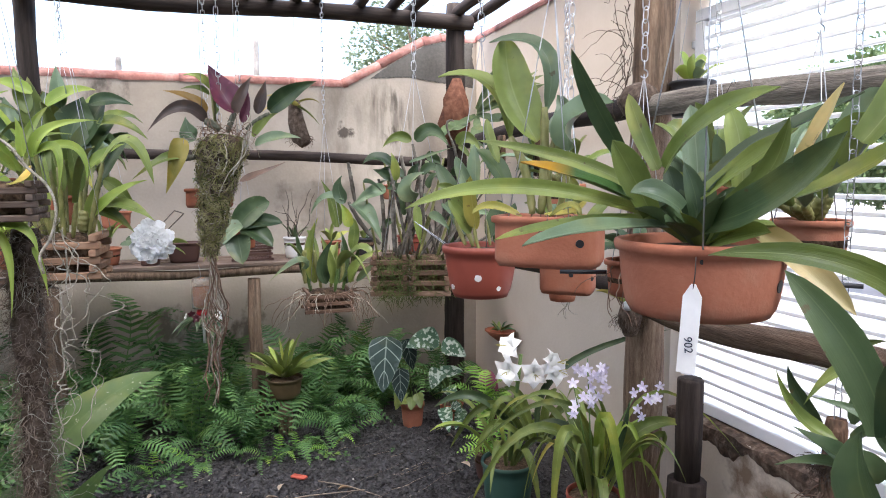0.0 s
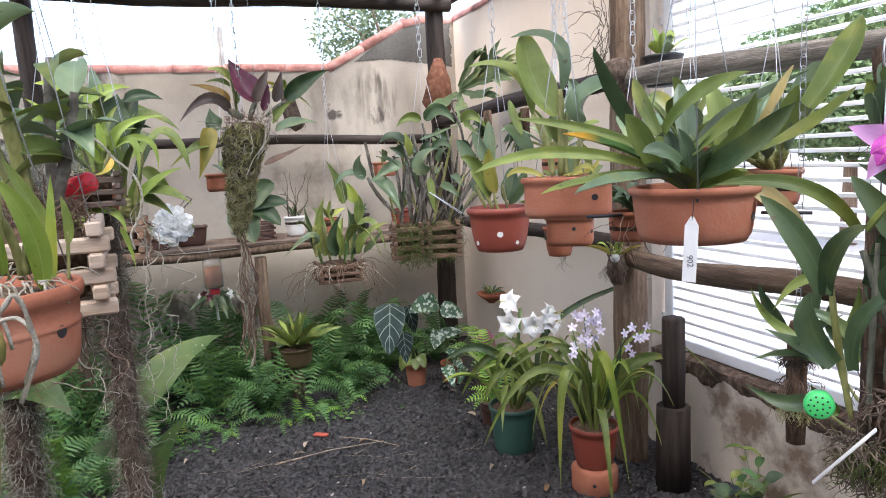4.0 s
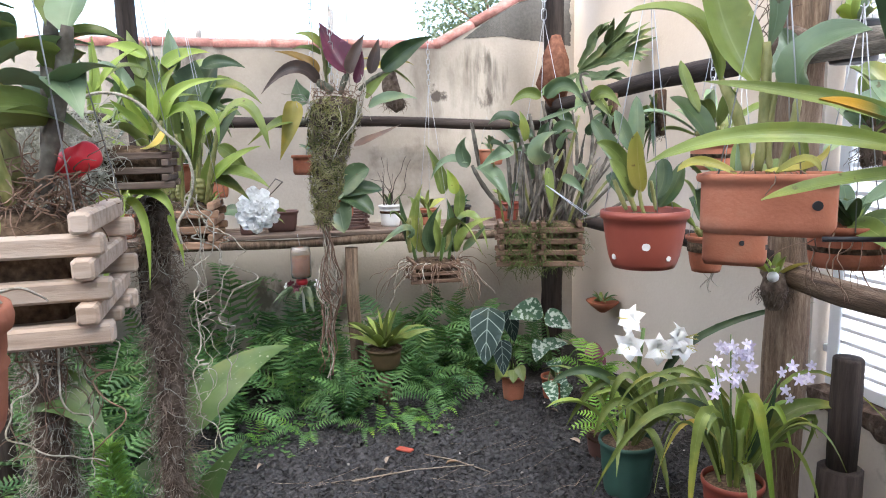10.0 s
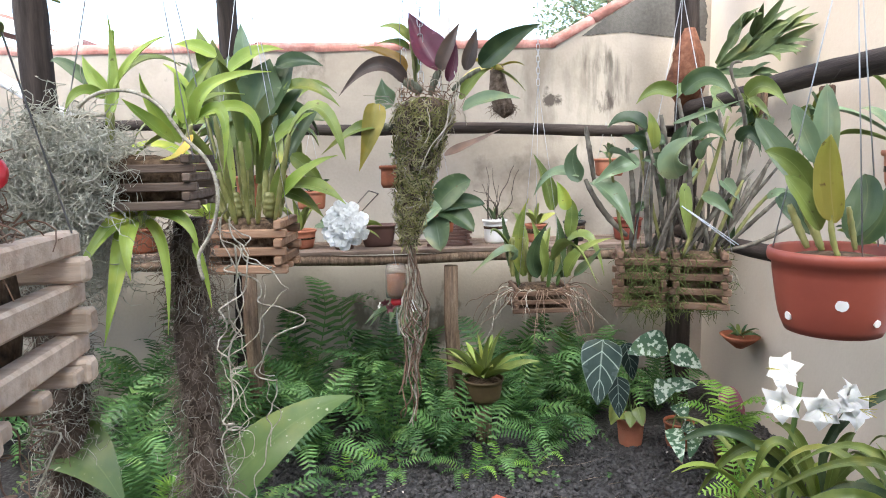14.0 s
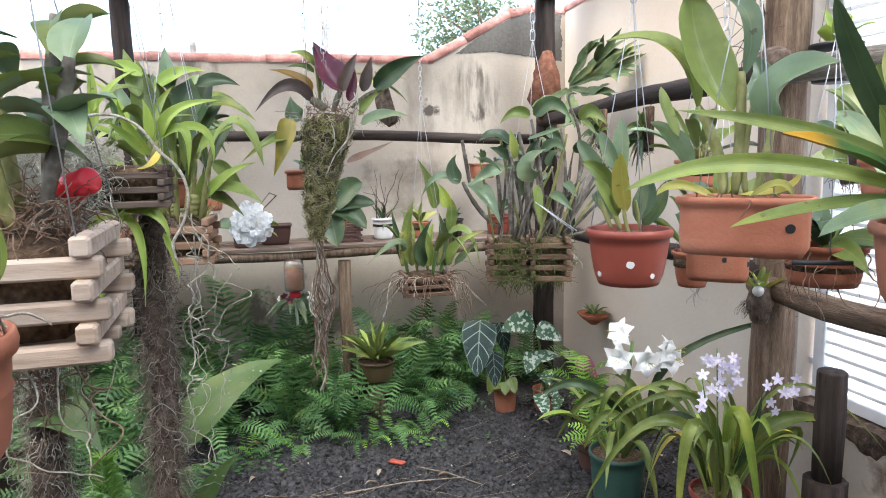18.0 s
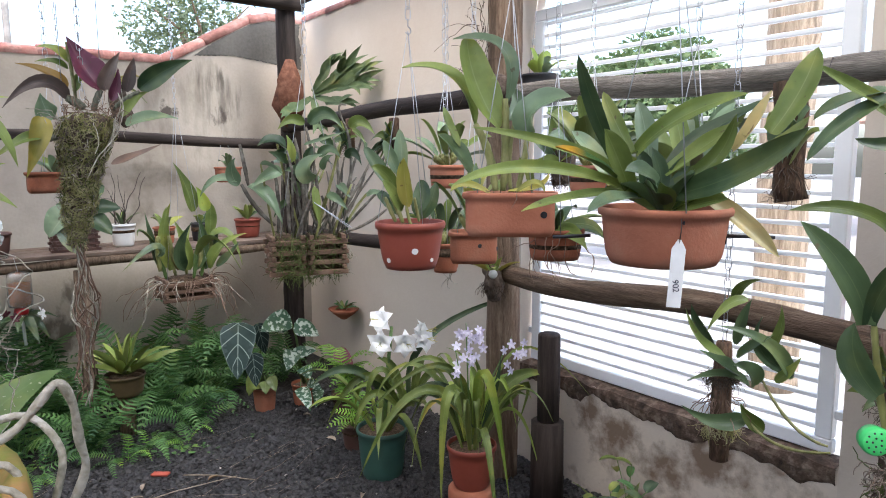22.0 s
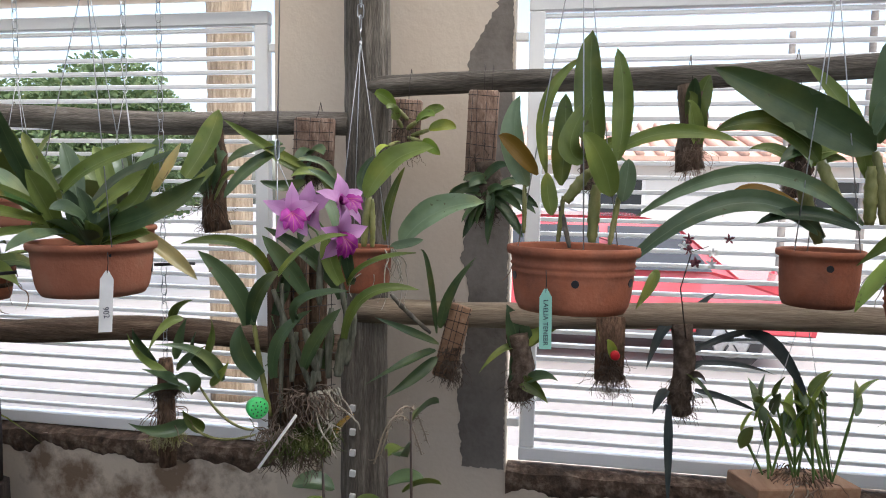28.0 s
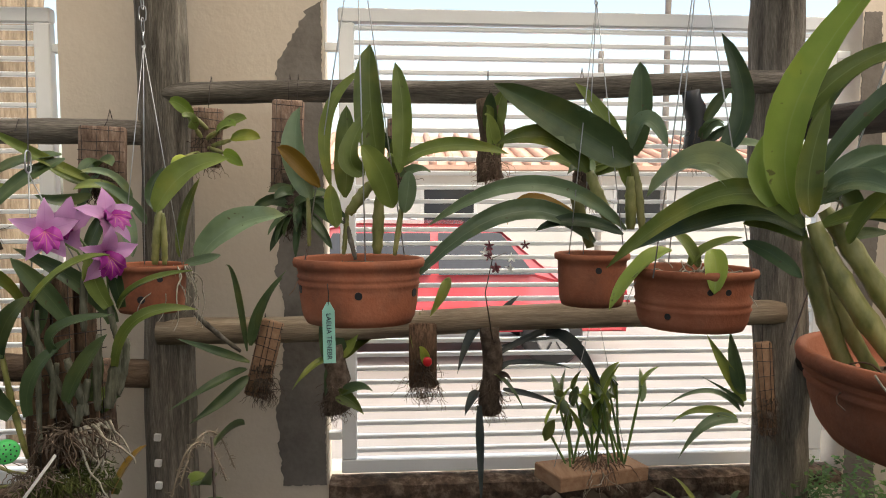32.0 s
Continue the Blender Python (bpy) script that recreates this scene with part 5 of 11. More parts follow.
def tag(parent, top, size, material, turn, tilt=0.0, marks=None, text=None):
    """A pointed plant label; its face looks along -y before it is turned."""
    h = size
    w = h * 0.2
    g = Geo()
    out = [(-w / 2, -h), (w / 2, -h), (w / 2, -h * 0.14), (w * 0.12, 0), (-w * 0.12, 0), (-w / 2, -h * 0.14)]
    n = len(out)
    g.add([(x, -0.0006, z) for x, z in out] + [(x, 0.0006, z) for x, z in out], [tuple(range(n)), tuple(reversed(range(n, 2 * n)))] + [(i, i + n, (i + 1) % n + n, (i + 1) % n) for i in range(n)])
    m = Matrix.Translation(top) @ Matrix.Rotation(turn, 4, "Z") @ Matrix.Rotation(tilt, 4, "Y")
    ob = part("tag", g, material, parent, smooth=False, at=m)
    if text:
        cu = bpy.data.curves.new("writing", "FONT")
        cu.body, cu.size, cu.align_x, cu.align_y = text[0], text[1], "CENTER", "CENTER"
        cu.extrude = 0.0002
        tx = bpy.data.objects.new("writing", cu)
        scene.collection.objects.link(tx)
        me = bpy.data.meshes.new_from_object(tx.evaluated_get(bpy.context.evaluated_depsgraph_get()))
        bpy.data.objects.remove(tx)
        me.materials.clear()
        me.materials.append(INK)
        o = new("writing", me)
        o.parent = ob
        o.matrix_basis = Matrix.Translation((0, -0.0012, -h * text[2])) @ Matrix.Rotation(radians(90), 4, "X") @ Matrix.Rotation(radians(text[3]), 4, "Z")
    g = Geo()
    tube(g, [(0, 0, -h * 0.06), (0.001, -0.002, h * 0.12), (0, 0, h * 0.3)], 0.0008, 4)
    part("tie", g, DARKWIRE, ob)
    return ob


# ---- hanging pots on the window side ----
p = thing("hanging_orchid", "round terracotta bowl crowded with broad green orchid leaves", "orchid")
pot(p, (0.709, 0.769, 1.406), 0.228, 0.228, 0.1, TERRA, rim=0.014, holes=((radians(-62), -0.055, 0.011), (radians(-128), -0.02, 0.004), (radians(120), -0.05, 0.01)))
sprig(p, (0.709, 0.769, 1.42), [
    (-0.03, 0.035, 0.012, -0.229, 0.087, 0.056, -0.385, 0.123, 0.028, 0.023, "L"),
    (-0.042, 0.048, 0.012, -0.168, 0.065, 0.005, -0.272, 0.08, -0.014, 0.019, "L"),
    (-0.03, 0.035, 0.001, -0.187, -0.034, 0.006, -0.312, -0.094, -0.004, 0.026, "P"),
    (-0.05, 0.057, 0.029, -0.161, 0.025, 0.064, -0.265, 0.013, 0.089, 0.025, "T"),
    (-0.042, 0.048, 0.024, -0.102, 0.122, 0.086, -0.225, 0.268, 0.13, 0.021, "L"),
    (-0.058, 0.067, 0.069, -0.123, 0.06, 0.156, -0.174, 0.053, 0.239, 0.028, "D"),
    (-0.039, 0.045, 0.081, -0.048, 0.076, 0.138, -0.054, 0.099, 0.19, 0.027, "L"),
    (-0.056, 0.035, 0.019, -0.087, 0.039, 0.075, -0.116, 0.042, 0.12, 0.041, "L"),
], "strap")
sprig(p, (0.709, 0.769, 1.42), [
    (-0.043, -0.011, 0.026, -0.082, -0.012, 0.046, -0.116, -0.003, 0.05, 0.035, "P"),
    (-0.032, 0.037, 0.081, -0.05, -0.059, 0.135, -0.04, -0.167, 0.167, 0.034, "L"),
    (0.003, -0.003, 0.048, 0.054, -0.032, 0.105, 0.149, -0.111, 0.175, 0.031, "D"),
    (-0.001, 0.001, 0.042, 0.031, -0.051, 0.088, 0.051, -0.105, 0.129, 0.031, "L"),
    (0.011, -0.012, 0.025, 0.035, -0.071, 0.066, 0.038, -0.105, 0.142, 0.03, "L"),
    (0, 0, 0.002, -0.028, -0.152, 0.046, -0.058, -0.268, 0.112, 0.046, "D"),
    (0.102, -0.056, 0.043, 0.178, -0.099, 0.084, 0.243, -0.128, 0.144, 0.029, "L"),
    (0.165, -0.099, 0.113, 0.212, -0.123, 0.189, 0.248, -0.133, 0.265, 0.048, "L"),
], "strap")
sprig(p, (0.709, 0.769, 1.42), [
    (0.072, -0.083, 0.083, 0.076, -0.112, 0.122, 0.082, -0.139, 0.18, 0.025, "Y"),
    (0.041, -0.047, 0.005, 0.067, -0.101, -0.035, 0.1, -0.159, -0.097, 0.035, "Y"),
    (-0.019, 0.022, 0.007, -0.023, 0.027, 0.047, -0.032, 0.037, 0.087, 0.034, "D"),
    (-0.004, 0.004, 0.007, -0.006, 0.007, 0.045, -0.017, 0.019, 0.09, 0.027, "D"),
    (-0.014, 0.108, 0.021, -0.014, 0.154, 0.081, -0.018, 0.204, 0.124, 0.034, "P"),
    (0.048, 0.067, 0.046, 0.057, 0.087, 0.118, 0.063, 0.111, 0.179, 0.039, "P"),
    (0.087, 0.022, 0.047, 0.097, 0.041, 0.119, 0.099, 0.069, 0.174, 0.036, "L"),
    (0.102, -0.027, 0.048, 0.132, -0.015, 0.113, 0.178, -0.022, 0.174, 0.033, "P"),
], "strap")
hanging(p, (0.709, 0.769, 1.41), 0.115, 0.115, 1.41, 0.5, turn=radians(-128))
g = Geo()
tube(g, [(0.8, 0.7, 1.352), (0.86, 0.645, 1.35)], 0.0035, 6)
part("hook_pin", g, PLASTIC_BLACK, p)
g = Geo()
tube(g, [(0.62, 0.86, 1.352), (0.565, 0.9, 1.35)], 0.0035, 6)
part("hook_pin", g, PLASTIC_BLACK, p)
tag(p, (0.63, 0.683, 1.36), 0.112, TAG_WHITE, radians(-46), radians(3), text=("902", 0.014, 0.68, -82))

rosette(p, (0.709, 0.769, 1.395), 16, 0.11, 0.04, (15, 80), shape="strap", droop=0.2, mats=[LEAF, LEAF_DARK, LEAF_DARK], fold=0.5)
p = thing("hanging_orchid", "long terracotta planter with tall upright broad-leaved orchid", "orchid")
pot(p, (0.66, 1.117, 1.421), 0.2, 0.12, 0.092, TERRA, box=6, taper=0.94, turn=radians(-45), holes=((radians(-52), -0.045, 0.009),))
sprig(p, (0.66, 1.117, 1.425), [
    (-0.026, 0.02, -0.002, -0.036, 0.029, 0.074, -0.059, 0.047, 0.139, 0.018, "B"),
    (-0.013, 0.01, -0.002, -0.009, 0.007, 0.087, -0.01, 0.008, 0.191, 0.018, "B"),
    (0.011, -0.009, -0.001, 0.021, -0.017, 0.055, 0.026, -0.021, 0.111, 0.013, "B"),
    (0.001, -0.001, -0.002, -0.003, 0.002, 0.061, 0.005, -0.004, 0.14, 0.011, "B"),
    (-0.02, 0.016, 0.13, -0.053, 0.055, 0.23, -0.054, 0.081, 0.326, 0.07, "L"),
    (-0.007, 0.006, 0.185, -0.013, 0.011, 0.291, -0.083, 0.092, 0.317, 0.03, "P"),
    (-0.059, 0.047, 0.136, -0.084, 0.092, 0.24, -0.157, 0.177, 0.262, 0.028, "L"),
    (0.026, -0.021, 0.114, 0.019, -0.054, 0.167, 0.053, -0.119, 0.189, 0.061, "P"),
], "ellip")
sprig(p, (0.66, 1.117, 1.425), [
    (-0.009, 0.007, 0.146, 0.033, 0.012, 0.174, 0.027, 0.03, 0.217, 0.034, "P"),
    (-0.05, 0.078, 0.036, -0.065, 0.103, 0.084, -0.091, 0.137, 0.12, 0.035, "D"),
    (-0.06, 0.099, 0.093, -0.066, 0.13, 0.14, -0.063, 0.153, 0.182, 0.02, "L"),
    (-0.054, 0.005, -0.005, -0.107, 0.021, 0.014, -0.143, 0.025, 0, 0.015, "V"),
    (-0.017, -0.012, -0.001, 0.017, -0.065, 0.007, 0.027, -0.086, 0.036, 0.015, "V"),
    (-0.019, -0.036, -0.004, 0.005, -0.068, 0.017, 0.014, -0.088, -0.002, 0.012, "L"),
    (0.057, -0.007, -0.006, 0.058, 0.005, 0.041, 0.048, 0.026, 0.068, 0.018, "L"),
], "ellip")
roots(p, (0.66, 1.117, 1.425), 14, 0.07, 0.0014, 0.06, material=ROOT_BROWN)
hanging(p, (0.66, 1.117, 1.41), 0.08, 0.06, 1.421, 0.42, turn=0.6)

p = thing("hanging_orchid", "brown-red plastic pot with patched holes and yellowing orchid", "orchid")
pot(p, (0.7, 1.56, 1.325), 0.19, 0.19, 0.127, PLASTIC_RED, taper=0.76, rim=0.018, holes=((radians(-138), -0.038, 0.0105), (radians(-116), -0.073, 0.0105), (radians(-172), -0.1, 0.008), (radians(-78), -0.1, 0.007)), hole_mat=HOLE_PAINT)
sprig(p, (0.7, 1.56, 1.32), [
    (-0.013, -0.028, -0.007, -0.022, -0.022, 0.025, -0.025, -0.019, 0.069, 0.009, "B"),
    (-0.016, 0.011, 0, -0.028, 0.019, 0.037, -0.043, 0.03, 0.074, 0.013, "B"),
    (-0.032, 0.022, 0.003, -0.044, 0.03, 0.036, -0.055, 0.038, 0.07, 0.012, "B"),
    (0.02, -0.014, 0.003, 0.015, -0.01, 0.036, 0.01, -0.007, 0.068, 0.009, "B"),
    (-0.02, -0.023, 0.046, -0.032, -0.026, 0.109, -0.04, -0.033, 0.175, 0.039, "V"),
    (-0.007, 0.029, 0.107, 0, 0.036, 0.182, 0.001, 0.048, 0.254, 0.037, "P"),
    (-0.03, 0.033, 0.091, -0.061, 0.066, 0.154, -0.084, 0.095, 0.206, 0.036, "D"),
    (-0.026, 0.018, 0.079, -0.062, 0.018, 0.131, -0.106, 0.024, 0.153, 0.031, "L"),
], "ellip")
sprig(p, (0.7, 1.56, 1.32), [
    (-0.03, -0.003, 0.034, -0.059, -0.008, 0.077, -0.087, -0.001, 0.117, 0.031, "L"),
    (-0.015, 0.034, 0.132, -0.031, 0.046, 0.178, -0.046, 0.056, 0.224, 0.03, "P"),
    (0.024, 0.007, 0.017, 0.052, 0.013, 0.066, 0.059, 0.032, 0.115, 0.049, "D"),
    (0.04, 0.009, 0.008, 0.075, 0.009, 0.049, 0.1, 0.016, 0.107, 0.037, "D"),
    (-0.012, 0.045, 0.021, -0.034, 0.072, 0.063, -0.038, 0.099, 0.079, 0.028, "D"),
], "ellip")
hanging(p, (0.7, 1.56, 1.32), 0.09, 0.09, 1.325, 0.5, turn=2.4)

p = thing("hanging_orchid", "small square terracotta pot with slender orchid", "orchid")
pot(p, (0.99, 1.64, 1.272), 0.155, 0.12, 0.096, TERRA, box=6, taper=0.92, turn=radians(-40), holes=((radians(-75), -0.04, 0.008), (radians(-35), -0.05, 0.008)))
rosette(p, (0.99, 1.64, 1.27), 9, 0.2, 0.04, (45, 85), droop=0.4, mats=[LEAF, LEAF_YELLOW, LEAF_PALE], bulbs=0.06)
hanging(p, (0.99, 1.64, 1.27), 0.06, 0.05, 1.272, 0.4)
p = thing("hanging_orchid", "small round clay pot with thin grassy orchid", "orchid")
pot(p, (1.215, 2.083, 1.178), 0.13, 0.13, 0.115, TERRA_DARK, taper=0.7)
rosette(p, (1.215, 2.083, 1.17), 10, 0.22, 0.03, (45, 85), droop=0.5, mats=[LEAF, LEAF_DARK], bulbs=0.05)
roots(p, (1.215, 2.083, 1.07), 4, 0.12, 0.0018, 0.04, 0.1)
hanging(p, (1.215, 2.083, 1.17), 0.06, 0.06, 1.178, 0.4)
p = thing("hanging_orchid", "dark clay bowl half hidden under trailing orchid leaves", "orchid")
pot(p, (0.96, 1.27, 1.31), 0.15, 0.12, 0.08, TERRA_DARK, turn=radians(-42))
rosette(p, (0.96, 1.27, 1.31), 14, 0.17, 0.035, (0, 70), droop=0.8, mats=[LEAF_DARK, LEAF], shape="lance")
roots(p, (0.96, 1.27, 1.3), 25, 0.14, 0.0018, 0.07, 0.5, material=ROOT_BROWN)
hanging(p, (0.96, 1.27, 1.31), 0.07, 0.06, 1.31, 0.4)
# leafy pots further back, behind the large bowl
for x, y, z, L, w, lab in ((1.15, 1.0, 1.44, 0.26, 0.065, "broad pale-leaved orchid in a clay pot"), (1.3, 1.45, 1.5, 0.22, 0.06, "broad-leaved orchid in a clay pot by the window"), (1.2, 2.05, 1.5, 0.2, 0.04, "slender leafy orchid in a clay pot")):
    p = thing("hanging_orchid", lab, "orchid")
    pot(p, (x, y, z - 0.03), 0.14, 0.14, 0.085, TERRA)
    rosette(p, (x, y, z - 0.03), 12, L, w, (20, 80), droop=0.4, mats=[LEAF_PALE, LEAF, LEAF], bulbs=0.05)
    hanging(p, (x, y, z), 0.065, 0.065, z - 0.03, 0.35)

# ---- big mounted orchid with pink flowers ----
p = thing("mounted_orchid", "large grey-bulbed orchid with pink flowers on a netted bark slab", "orchid")
sprig(p, (0.575, 0.365, 1.2), [
    (0.008, -0.015, 0.169, -0.069, -0.002, 0.225, -0.154, 0.046, 0.233, 0.019, "L"),
    (-0.008, 0.015, 0.089, -0.019, 0.036, 0.15, -0.044, 0.084, 0.212, 0.033, "D"),
    (-0.004, -0.035, 0.172, -0.016, -0.094, 0.223, -0.026, -0.159, 0.242, 0.016, "L"),
    (-0.007, 0.013, 0.09, -0.019, -0.008, 0.145, -0.012, -0.04, 0.18, 0.025, "D"),
    (0.047, -0.064, 0.131, 0.031, -0.035, 0.184, 0.011, 0, 0.235, 0.03, "D"),
    (0.096, -0.111, 0.122, 0.076, -0.075, 0.184, 0.031, 0.006, 0.248, 0.029, "D"),
    (0.056, -0.121, 0.154, 0.047, -0.105, 0.197, 0.044, -0.101, 0.243, 0.028, "L"),
    (0.074, -0.133, 0.15, 0.069, -0.126, 0.198, 0.065, -0.118, 0.248, 0.021, "D"),
], "strap")
sprig(p, (0.575, 0.365, 1.2), [
    (0, -0.063, 0.094, -0.022, -0.084, 0.136, -0.016, -0.158, 0.153, 0.018, "D"),
    (0.058, -0.126, 0.06, 0.038, -0.172, 0.138, 0.051, -0.258, 0.149, 0.019, "L"),
    (0.071, -0.129, 0.15, 0.05, -0.173, 0.19, 0.048, -0.252, 0.211, 0.014, "L"),
    (-0.009, -0.004, 0.005, -0.022, 0.018, 0.044, -0.024, 0.022, 0.092, 0.035, "D"),
    (-0.008, -0.027, 0.003, -0.012, -0.04, 0.067, 0.003, -0.088, 0.116, 0.021, "D"),
    (0.017, -0.071, 0.016, 0.008, -0.098, 0.067, 0.007, -0.137, 0.12, 0.026, "D"),
    (0.059, -0.086, 0.004, 0.063, -0.094, 0.04, 0.067, -0.101, 0.079, 0.019, "D"),
    (0.03, -0.013, 0.1, 0.036, -0.025, 0.144, 0.037, -0.026, 0.17, 0.022, "D"),
], "strap")
sprig(p, (0.575, 0.365, 1.2), [
    (0.051, -0.031, 0.029, 0.046, -0.021, 0.063, 0.036, -0.003, 0.097, 0.019, "D"),
    (0.047, -0.085, -0.015, 0.041, -0.075, 0.031, 0.035, -0.064, 0.077, 0.015, "G"),
    (0.055, -0.099, -0.011, 0.055, -0.1, 0.051, 0.057, -0.104, 0.11, 0.013, "G"),
    (0.04, -0.072, -0.023, 0.026, -0.048, 0.054, 0.01, -0.019, 0.146, 0.011, "G"),
    (0.062, -0.113, -0.009, 0.066, -0.12, 0.037, 0.071, -0.129, 0.084, 0.02, "G"),
    (0.069, -0.124, 0.01, 0.073, -0.133, 0.055, 0.076, -0.137, 0.099, 0.016, "G"),
    (0.025, -0.045, -0.012, 0.026, -0.047, 0.028, 0.029, -0.052, 0.072, 0.011, "G"),
    (0.04, -0.072, -0.03, 0.045, -0.081, 0.006, 0.049, -0.088, 0.041, 0.014, "G"),
], "strap")
sprig(p, (0.575, 0.365, 1.2), [
    (0.008, -0.015, -0.068, 0.001, -0.001, 0.013, -0.005, 0.009, 0.099, 0.009, "B"),
    (0.016, -0.029, -0.065, 0.017, -0.03, 0.035, 0.018, -0.032, 0.155, 0.008, "G"),
    (0.047, -0.086, 0.117, 0.048, -0.086, 0.159, 0.049, -0.089, 0.208, 0.011, "G"),
    (0.07, -0.126, 0.096, 0.067, -0.121, 0.128, 0.063, -0.115, 0.177, 0.01, "G"),
], "strap")
ctr = Vector((0.653, 0.327, 1.257))
side, nrm = Vector((0.72, -0.69, 0)), Vector((-0.69, -0.72, 0))
g = Geo()
for k in range(3):
    g = Geo()
    a = ctr + side * (k - 1) * 0.036 + nrm * rnd(-0.012, 0.0)
    bar(g, a + Vector((0, 0, rnd(-0.18, -0.16))), a + Vector((0, 0, rnd(0.13, 0.15))), 0.03, 0.042, 0.006, up=nrm)
    part("bark_strip", g, BARK, p)
g = Geo()
for k in range(5):
    a = ctr + side * (k - 2) * 0.024 + nrm * 0.028
    tube(g, [a + Vector((0, 0, -0.16)), a + Vector((0, 0, 0.14))], 0.0009, 4)
for k in range(10):
    a = ctr + nrm * 0.028 + Vector((0, 0, -0.15 + k * 0.029))
    tube(g, [a - side * 0.056, a + side * 0.056], 0.0008, 4)
part("wire_net", g, DARKWIRE, p)
roots(p, (0.607, 0.307, 1.096), 260, 0.06, 0.0011, 0.055, 0.9, material=MOSS_DARK, curl=0.6, name="root_mat")
roots(p, (0.605, 0.311, 1.072), 220, 0.06, 0.0011, 0.05, 0.8, material=FIBRE, curl=0.6, name="root_mat")
roots(p, (0.569, 0.335, 1.111), 70, 0.05, 0.0011, 0.03, 0.9, material=FIBRE_PALE, curl=0.6, name="root_mat")
roots(p, (0.613, 0.296, 1.169), 110, 0.09, 0.0013, 0.05, 0.6, material=FIBRE, curl=0.5)
g = Geo()
for k in range(15):
    strand(g, Vector((0.607, 0.266, 1.174)) + side * rnd(-0.03, 0.03), side * rnd(-0.2, 0.7) + Vector((0, 0, -1)), rnd(0.06, 0.13), rnd(0.0018, 0.0026), 6, 9, 0.28, 0.12)
tagged(part("root_tuft", g, ROOT, p, "thick pale aerial roots"), kind="stuff")
HUNG = Vector((0.635, 0.359, 1.561))
wires(p, HUNG, [ctr + side * 0.04 + Vector((0, 0, 0.13)), ctr - side * 0.04 + Vector((0, 0, 0.13))])
wires(p, (0.69, 0.36, 2.62), [HUNG])
chain(p, HUNG + Vector((0, 0, 0.035)), HUNG, link=0.034)
g = Geo()
c = Vector((0.518, 0.344, 1.167))
d = Vector((-0.75, -0.62, 0.1)).normalized()
tube(g, [c - d * 0.01, c + d * 0.004, c + d * 0.009, c + d * 0.0095], [0.016, 0.0172, 0.015, 0.0145], 20)
capo = part("fertiliser_cap", g, CAP_GREEN, p, "bright green perforated cap")
t_, s_, u_ = frame_of(d)
for rr, kk in ((0.005, 5), (0.011, 10)):
    for k in range(kk):
        th = 2 * math.pi * k / kk
        q = c + d * 0.0094 + s_ * math.cos(th) * rr + u_ * math.sin(th) * rr
        g = Geo()
        tube(g, [q, q + d * 0.0006], 0.0013, 6)
        part("vent", g, PLASTIC_BLACK, capo)
g = Geo()
bar(g, (0.5, 0.335, 1.076), (0.538, 0.287, 1.153), 0.008, 0.002)
part("label_stick", g, PLASTIC_WHITE, p, "thin white plastic label stick")


def flower(parent, c, facing, size, petals, material, lip=None, name="flower", width=0.5, cup=0.3, label="", shape="petal"):
    """An open flower: petals round a centre, leaning forward, and a lip."""
    c, f = Vector(c), Vector(facing).normalized()
    t, s, u = frame_of(f)
    g = Geo()
    for k in range(petals):
        th = 2 * math.pi * k / petals + math.pi / 2 + rnd(-0.12, 0.12)
        d = s * math.cos(th) + u * math.sin(th)
        tip = c + d * size * rnd(0.9, 1.1) + f * size * cup * rnd(0.3, 1.0)
        blade(g, c, tip, width=size * width * rnd(0.85, 1.15), shape=shape, ctrl=c + d * size * 0.5 + f * size * cup * 1.1, fold=0.25, roll=rnd(-15, 15), thick=0.0006, n=7, wave=0.25, face=f)
    ob = part(name, g, material, parent, label)
    if lip:
        g = Geo()
        for k in range(5):
            th = -math.pi / 2 + (k - 2) * 0.75
            d = s * math.cos(th) + u * math.sin(th)
            blade(g, c + f * size * 0.02, c + d * size * 0.42 + f * size * 0.62 - u * size * 0.22, width=size * 0.42, shape="petal", ctrl=c + f * size * 0.75 + d * size * 0.04, fold=-0.3, thick=0.0006, n=7, wave=0.4, face=f)
        part("lip", g, lip, ob)
    return ob


for q, f in (((0.600, 0.321, 1.474), (-0.85, -0.5, 0.0)), ((0.643, 0.305, 1.478), (-0.95, 0.0, 0.25)), ((0.639, 0.249, 1.490), (-0.45, -0.75, 0.4)), ((0.619, 0.244, 1.441), (-0.6, -0.75, -0.4))):
    flower(p, q, f, 0.052, 5, PETAL_PINK, PETAL_LIP, width=0.5, cup=0.3, shape="lance", label="orchid-pink flower with a magenta lip")
    g = Geo()
    tube(g, [Vector(q), Vector(q) * 0.5 + Vector((0.640, 0.247, 1.409)) * 0.5, (0.640, 0.248, 1.361)], 0.0018, 5)
    part("stalk", g, STEM, p)

def trumpet(parent, c, facing, size, material, label=""):
    """A funnel flower of six overlapping petals that flare and curl back at the mouth."""
    c, f = Vector(c), Vector(facing).normalized()
    t, s, u = frame_of(f)
    g = Geo()
    for k in range(6):
        th = math.pi / 3 * k + math.pi / 2 + rnd(-0.1, 0.1)
        d = s * math.cos(th) + u * math.sin(th)
        blade(g, c - f * size * 0.6, c + d * size * rnd(0.95, 1.12) - f * size * rnd(0.0, 0.25), width=size * (0.95 if k % 2 else 0.78), shape="lance", ctrl=c + f * size * 0.35 + d * size * 0.3, fold=0.12, roll=rnd(-10, 10), thick=0.0007, n=10, wave=0.16, face=f)
    return part("flower", g, material, parent, label)


